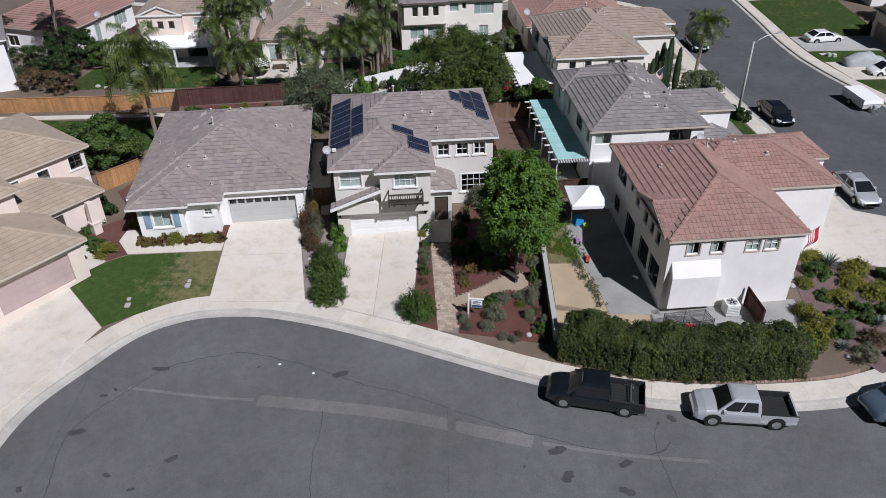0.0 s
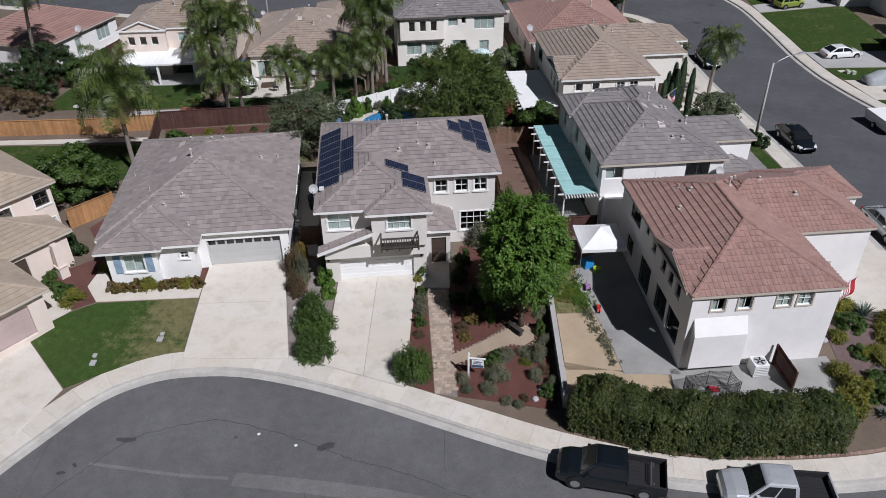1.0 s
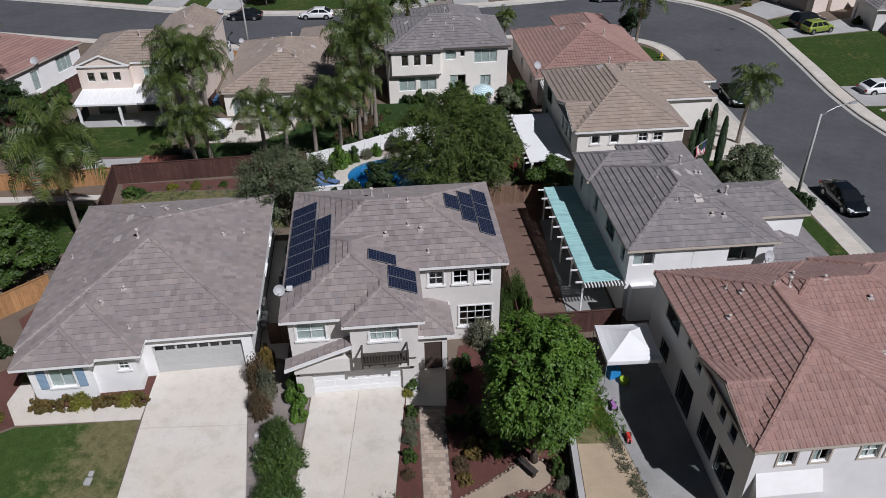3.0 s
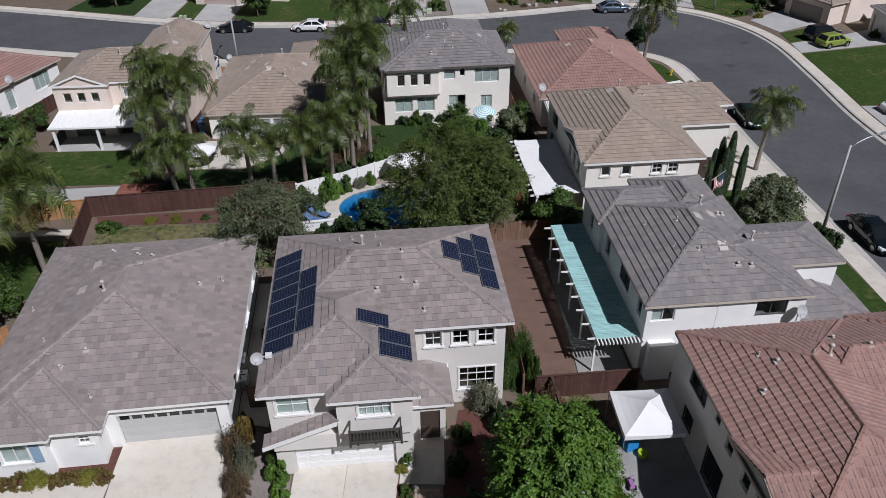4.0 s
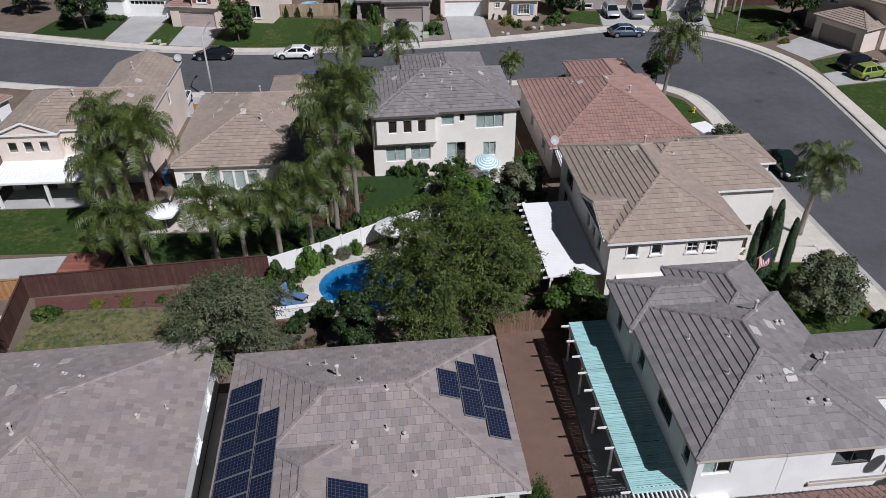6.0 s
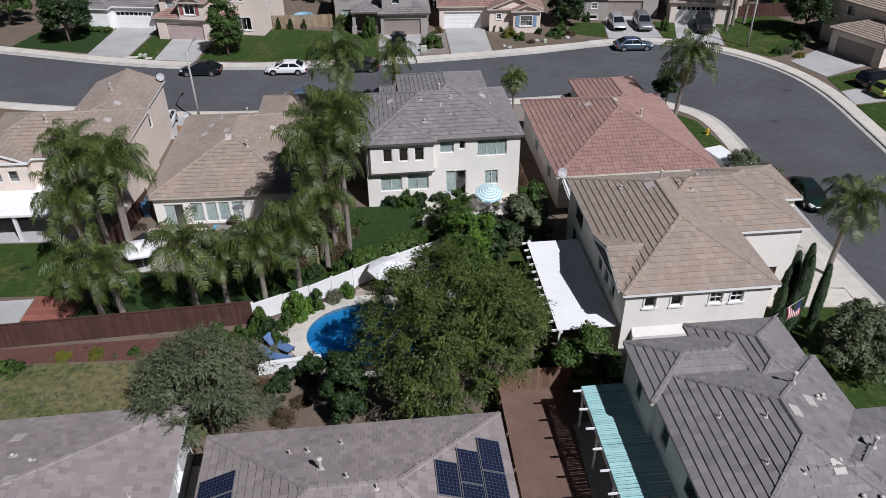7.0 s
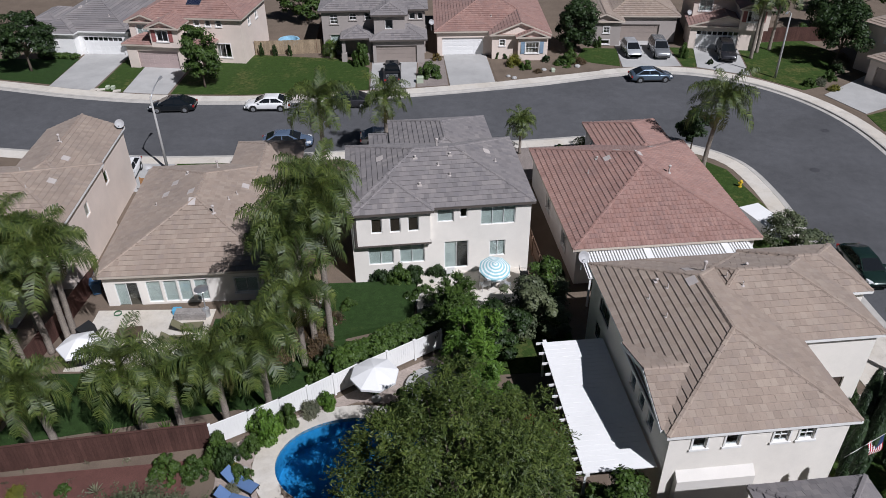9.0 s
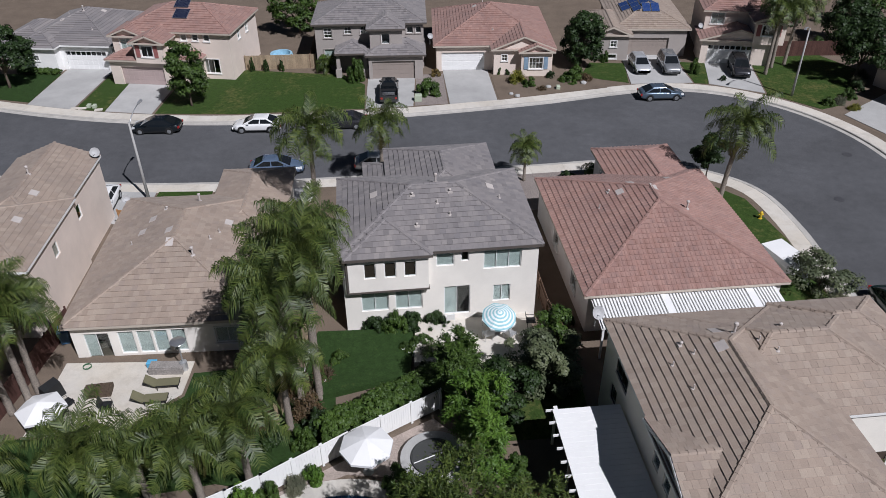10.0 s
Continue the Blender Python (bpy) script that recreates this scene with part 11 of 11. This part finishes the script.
mb = MB()
mb.lathe([(0.02, 2.32), (0.45, 2.2), (0.46, 2.19), (0.02, 2.3)], 20)
mb.ob("reflector", RIM, heater)
o = lid_box("cool_box", -16.0, 93.0, 0.55, 0.35, 0.42, surf("coolbox_blue", (0.10, 0.35, 0.55), 0.5, 30, 0.03, 1, 0.05, 0.05), "blue and white cool box by a window", "cool box", 0.06)
mb = MB()
for i in range(3):
    mb.tube([(0.25 * math.cos(w / 8 * 6.28), 0.25 * math.sin(w / 8 * 6.28), 0.03 + i * 0.04) for w in range(9)], [0.02] * 9, 5)
o = mb.ob("garden_hose", surf("hose_green", (0.05, 0.12, 0.06), 0.6, 30, 0.05, 1, 0.05, 0.05), m=pose(-19.9, 93.0, gz(93.0) + 0.06))
tagged(o, "coiled green garden hose on a patio", "hose")


def toy(x, y, c, name, label, s=1.0):
    """A small ride-on toy: seat, bar and wheels."""
    mt = surf("toy_" + name, c, 0.5, 30, 0.03, 1, 0.05, 0.05)
    o = thing("ride_on_toy", pose(x, y, gz(y) + 0.06, 0, 0, random.uniform(0, 360)), label, "toy")
    mb = MB()
    mb.hexa([(-0.3 * s, -0.14, 0.12), (0.3 * s, -0.14, 0.12), (0.3 * s, 0.14, 0.12), (-0.3 * s, 0.14, 0.12)], [(-0.25 * s, -0.1, 0.3), (0.15 * s, -0.1, 0.26), (0.15 * s, 0.1, 0.26), (-0.25 * s, 0.1, 0.3)])
    mb.ob("body", mt, o)
    mb = MB()
    mb.tube([(0.2 * s, 0, 0.2), (0.15 * s, 0, 0.5), (0.15 * s, -0.18, 0.52)], [0.02] * 3, 5)
    mb.ob("handlebar", mt, o)
    for u, v in ((-0.25 * s, -0.16), (-0.25 * s, 0.16), (0.25 * s, 0.0)):
        mb = MB()
        mb.lathe([(0.11, -0.03), (0.11, 0.03)], 10, (0, 0, 0), pose(u, v, 0.11, 90, 0, 0))
        mb.ob("wheel", TYRE, o)


toy(9.95, 50.4, (0.45, 0.04, 0.03), "red", "red ride-on toy on a patio")
toy(9.55, 52.6, (0.35, 0.16, 0.40), "purple", "purple and white ride-on toy on a patio")
mb = MB()
mb.hexa([(-0.35, -0.3, 0), (0.35, -0.3, 0), (0.35, 0.3, 0), (-0.35, 0.3, 0)], [(-0.3, -0.26, 0.7), (0.3, -0.26, 0.7), (0.3, 0.26, 0.6), (-0.3, 0.26, 0.6)])
o = mb.ob("play_box", surf("toy_blue", (0.03, 0.22, 0.50), 0.5, 30, 0.03, 1, 0.05, 0.05), m=pose(9.99, 54.9, gz(54.9) + 0.06, 0, 0, 20))
tagged(o, "blue plastic play box below the canopy", "toy")
mb = MB()
mb.lathe([(0.22, 0), (0.27, 0.3), (0.25, 0.32)], 12)
o = mb.ob("toy_bucket", surf("toy_lime", (0.35, 0.50, 0.04), 0.5, 30, 0.03, 1, 0.05, 0.05), m=pose(10.5, 54.3, gz(54.3) + 0.06))
tagged(o, "lime green plastic tub below the canopy", "toy")

# mesh play pen behind the hedge, with a red toy in it
NET = surf("pen_net", (0.03, 0.03, 0.03), 0.8, 40, 0.1, 1.0, 0.1, 0.1)
pen = thing("play_pen", pose(15.0, 43.6, gz(43.6) + 0.05), "low play pen of dark mesh panels on thin poles", "play pen")
corners = [(-1.5, 0.05), (-0.1, 0.4), (1.1, 0.4), (1.4, -0.5), (-0.2, -0.75), (-1.3, -0.6)]
for i, a in enumerate(corners):
    b = corners[(i + 1) % len(corners)]
    mb = MB()
    mb.tube([(a[0], a[1], 0), (a[0], a[1], 1.2)], [0.022, 0.018], 6)
    mb.ob("pole", BLACK_PLASTIC, pen)
    mb = MB()
    mb.tube([(a[0], a[1], 1.15), ((a[0] + b[0]) / 2, (a[1] + b[1]) / 2, 1.08), (b[0], b[1], 1.15)], [0.012] * 3, 5)
    L_ = math.hypot(b[0] - a[0], b[1] - a[1])
    for j in range(1, int(L_ / 0.06)):
        f = j * 0.06 / L_
        mb.tube([(a[0] + (b[0] - a[0]) * f, a[1] + (b[1] - a[1]) * f, 0.04), (a[0] + (b[0] - a[0]) * f, a[1] + (b[1] - a[1]) * f, 1.12)], [0.008, 0.008], 4)
    for j in range(1, 12):
        mb.tube([(a[0], a[1], j * 0.095), (b[0], b[1], j * 0.095)], [0.008, 0.008], 4)
    mb.ob("net", NET, pen)
toy(15.2, 43.6, (0.60, 0.03, 0.05), "scarlet", "red ride-on toy inside a mesh play pen")


# flags on short staffs
def flag(x, y, z, ang, colours, label, canton=None):
    o = thing("flag", pose(x, y, z, 0, 0, ang), label, "flag", "flags")
    mb = MB()
    mb.tube([(-1.1, 0, -0.9), (0.75, 0, 0.45)], [0.016, 0.014], 6)
    mb.ob("staff", METAL_WHITE, o)
    n = len(colours)
    for i, mt in enumerate(colours):
        mb = MB()
        for k in range(6):
            def pt(s, r):
                return (0.7 - 0.72 * r, 0.10 * math.sin(s * 6 + r * 2), 0.40 - 0.72 * r * 0.9 - s * 1.25 + 0.0)
            r0, r1 = i / n, (i + 1) / n
            mb.poly([pt(k / 6, r0), pt((k + 1) / 6, r0), pt((k + 1) / 6, r1), pt(k / 6, r1)])
        mb.ob("stripe", mt, o)
    if canton:
        mb = MB()
        for k in range(3):
            for r0, r1 in ((0.0, 0.25), (0.25, 0.5)):
                def pt(s, r):
                    return (0.7 - 0.72 * r, 0.10 * math.sin(s * 6 + r * 2) - 0.012, 0.40 - 0.72 * r * 0.9 - s * 1.25)
                mb.poly([pt(k / 6, r0), pt((k + 1) / 6, r0), pt((k + 1) / 6, r1), pt(k / 6, r1)])
        mb.ob("canton", canton, o)


FLAG_RED = surf("flag_red", (0.40, 0.025, 0.035), 0.8, 50, 0.05, 1, 0.05, 0.05)
FLAG_BLUE = surf("flag_blue", (0.03, 0.045, 0.13), 0.8, 50, 0.05, 1, 0.05, 0.05)
flag(20.9, 77.7, gz(78) + 3.5, 10, [FLAG_RED, CANVAS] * 6 + [FLAG_RED], "striped red and white flag with a blue corner", FLAG_BLUE)
flag(23.1, 47.6, 3.9, 10, [FLAG_RED, FLAG_RED, FLAG_RED, FLAG_RED, CANVAS, FLAG_RED, CANVAS, FLAG_RED, CANVAS, FLAG_RED, CANVAS], "red and white striped flag on a short staff")

# redwood deck, steps, planters
deck = thing("garden_deck", pose(-25.8, 81.7, gz(82.0)), "low redwood deck beside a fence", "deck")
mb = MB()
mb.box(0.0, 3.1, 0.0, 0.14, 0.12, 0.15)
dm = mb.mesh("plank", DECK_RED)
for i in range(17):
    part("plank", dm, deck, pose(0, i * 0.148, random.uniform(0, 0.004)))
mb = MB()
mb.box(0.05, 3.05, 0.05, 2.45, 0.0, 0.12)
mb.ob("frame", FENCE_BROWN, deck)


def planter(x, y, mat, label, s=1.0):
    o = thing("plant_pot", pose(x, y, gz(y) + 0.04), label, "plant pot", "plant pots")
    mb = MB()
    mb.lathe([(0.14 * s, 0), (0.22 * s, 0.38 * s), (0.24 * s, 0.4 * s), (0.19 * s, 0.38 * s)], 12)
    mb.ob("pot", mat, o)
    me = FORMS["green"][0][0]
    part("plant", me, o, pose(0, 0, 0.36 * s) @ Matrix.Diagonal((0.3 * s, 0.3 * s, 0.45 * s, 1)))


for x, y in ((-0.9, 93.9), (-0.5, 93.6), (-0.3, 94.2), (-5.9, 91.9), (-5.6, 91.2), (-1.2, 53.9)):
    planter(x, y, METAL_WHITE, "white plastic plant pot with a small plant")
planter(-24.4, 51.9, CONCRETE, "round concrete bowl beside a path", 1.2)
for i in range(3):
    mb = MB()
    mb.box(-0.55, 0.55, -0.3, 0.3, 0, 0.05)
    mb.lathe([(0.24, 0.05), (0.24, 0.09)], 14)
    o = mb.ob("stepping_stone", CONCRETE_GREY, m=pose(-6.3, 92.6 + i * 0.7, gz(93) + 0.03))
    tagged(o, "pale square stepping stone beside a lawn", "stepping stone", "stepping stones")
# blue inflatable pool gear in a side yard across the street
mb = MB()
mb.lathe([(1.3, 0), (1.4, 0.3), (1.3, 0.6), (1.1, 0.6), (1.1, 0.1)], 20)
o = mb.ob("paddling_pool", surf("pool_toy", (0.30, 0.50, 0.62), 0.5, 10, 0.1, 2, 0.2, 0.1), m=pose(-17.0, 147.0, gz(147)))
tagged(o, "pale blue inflatable paddling pool in a yard", "paddling pool")
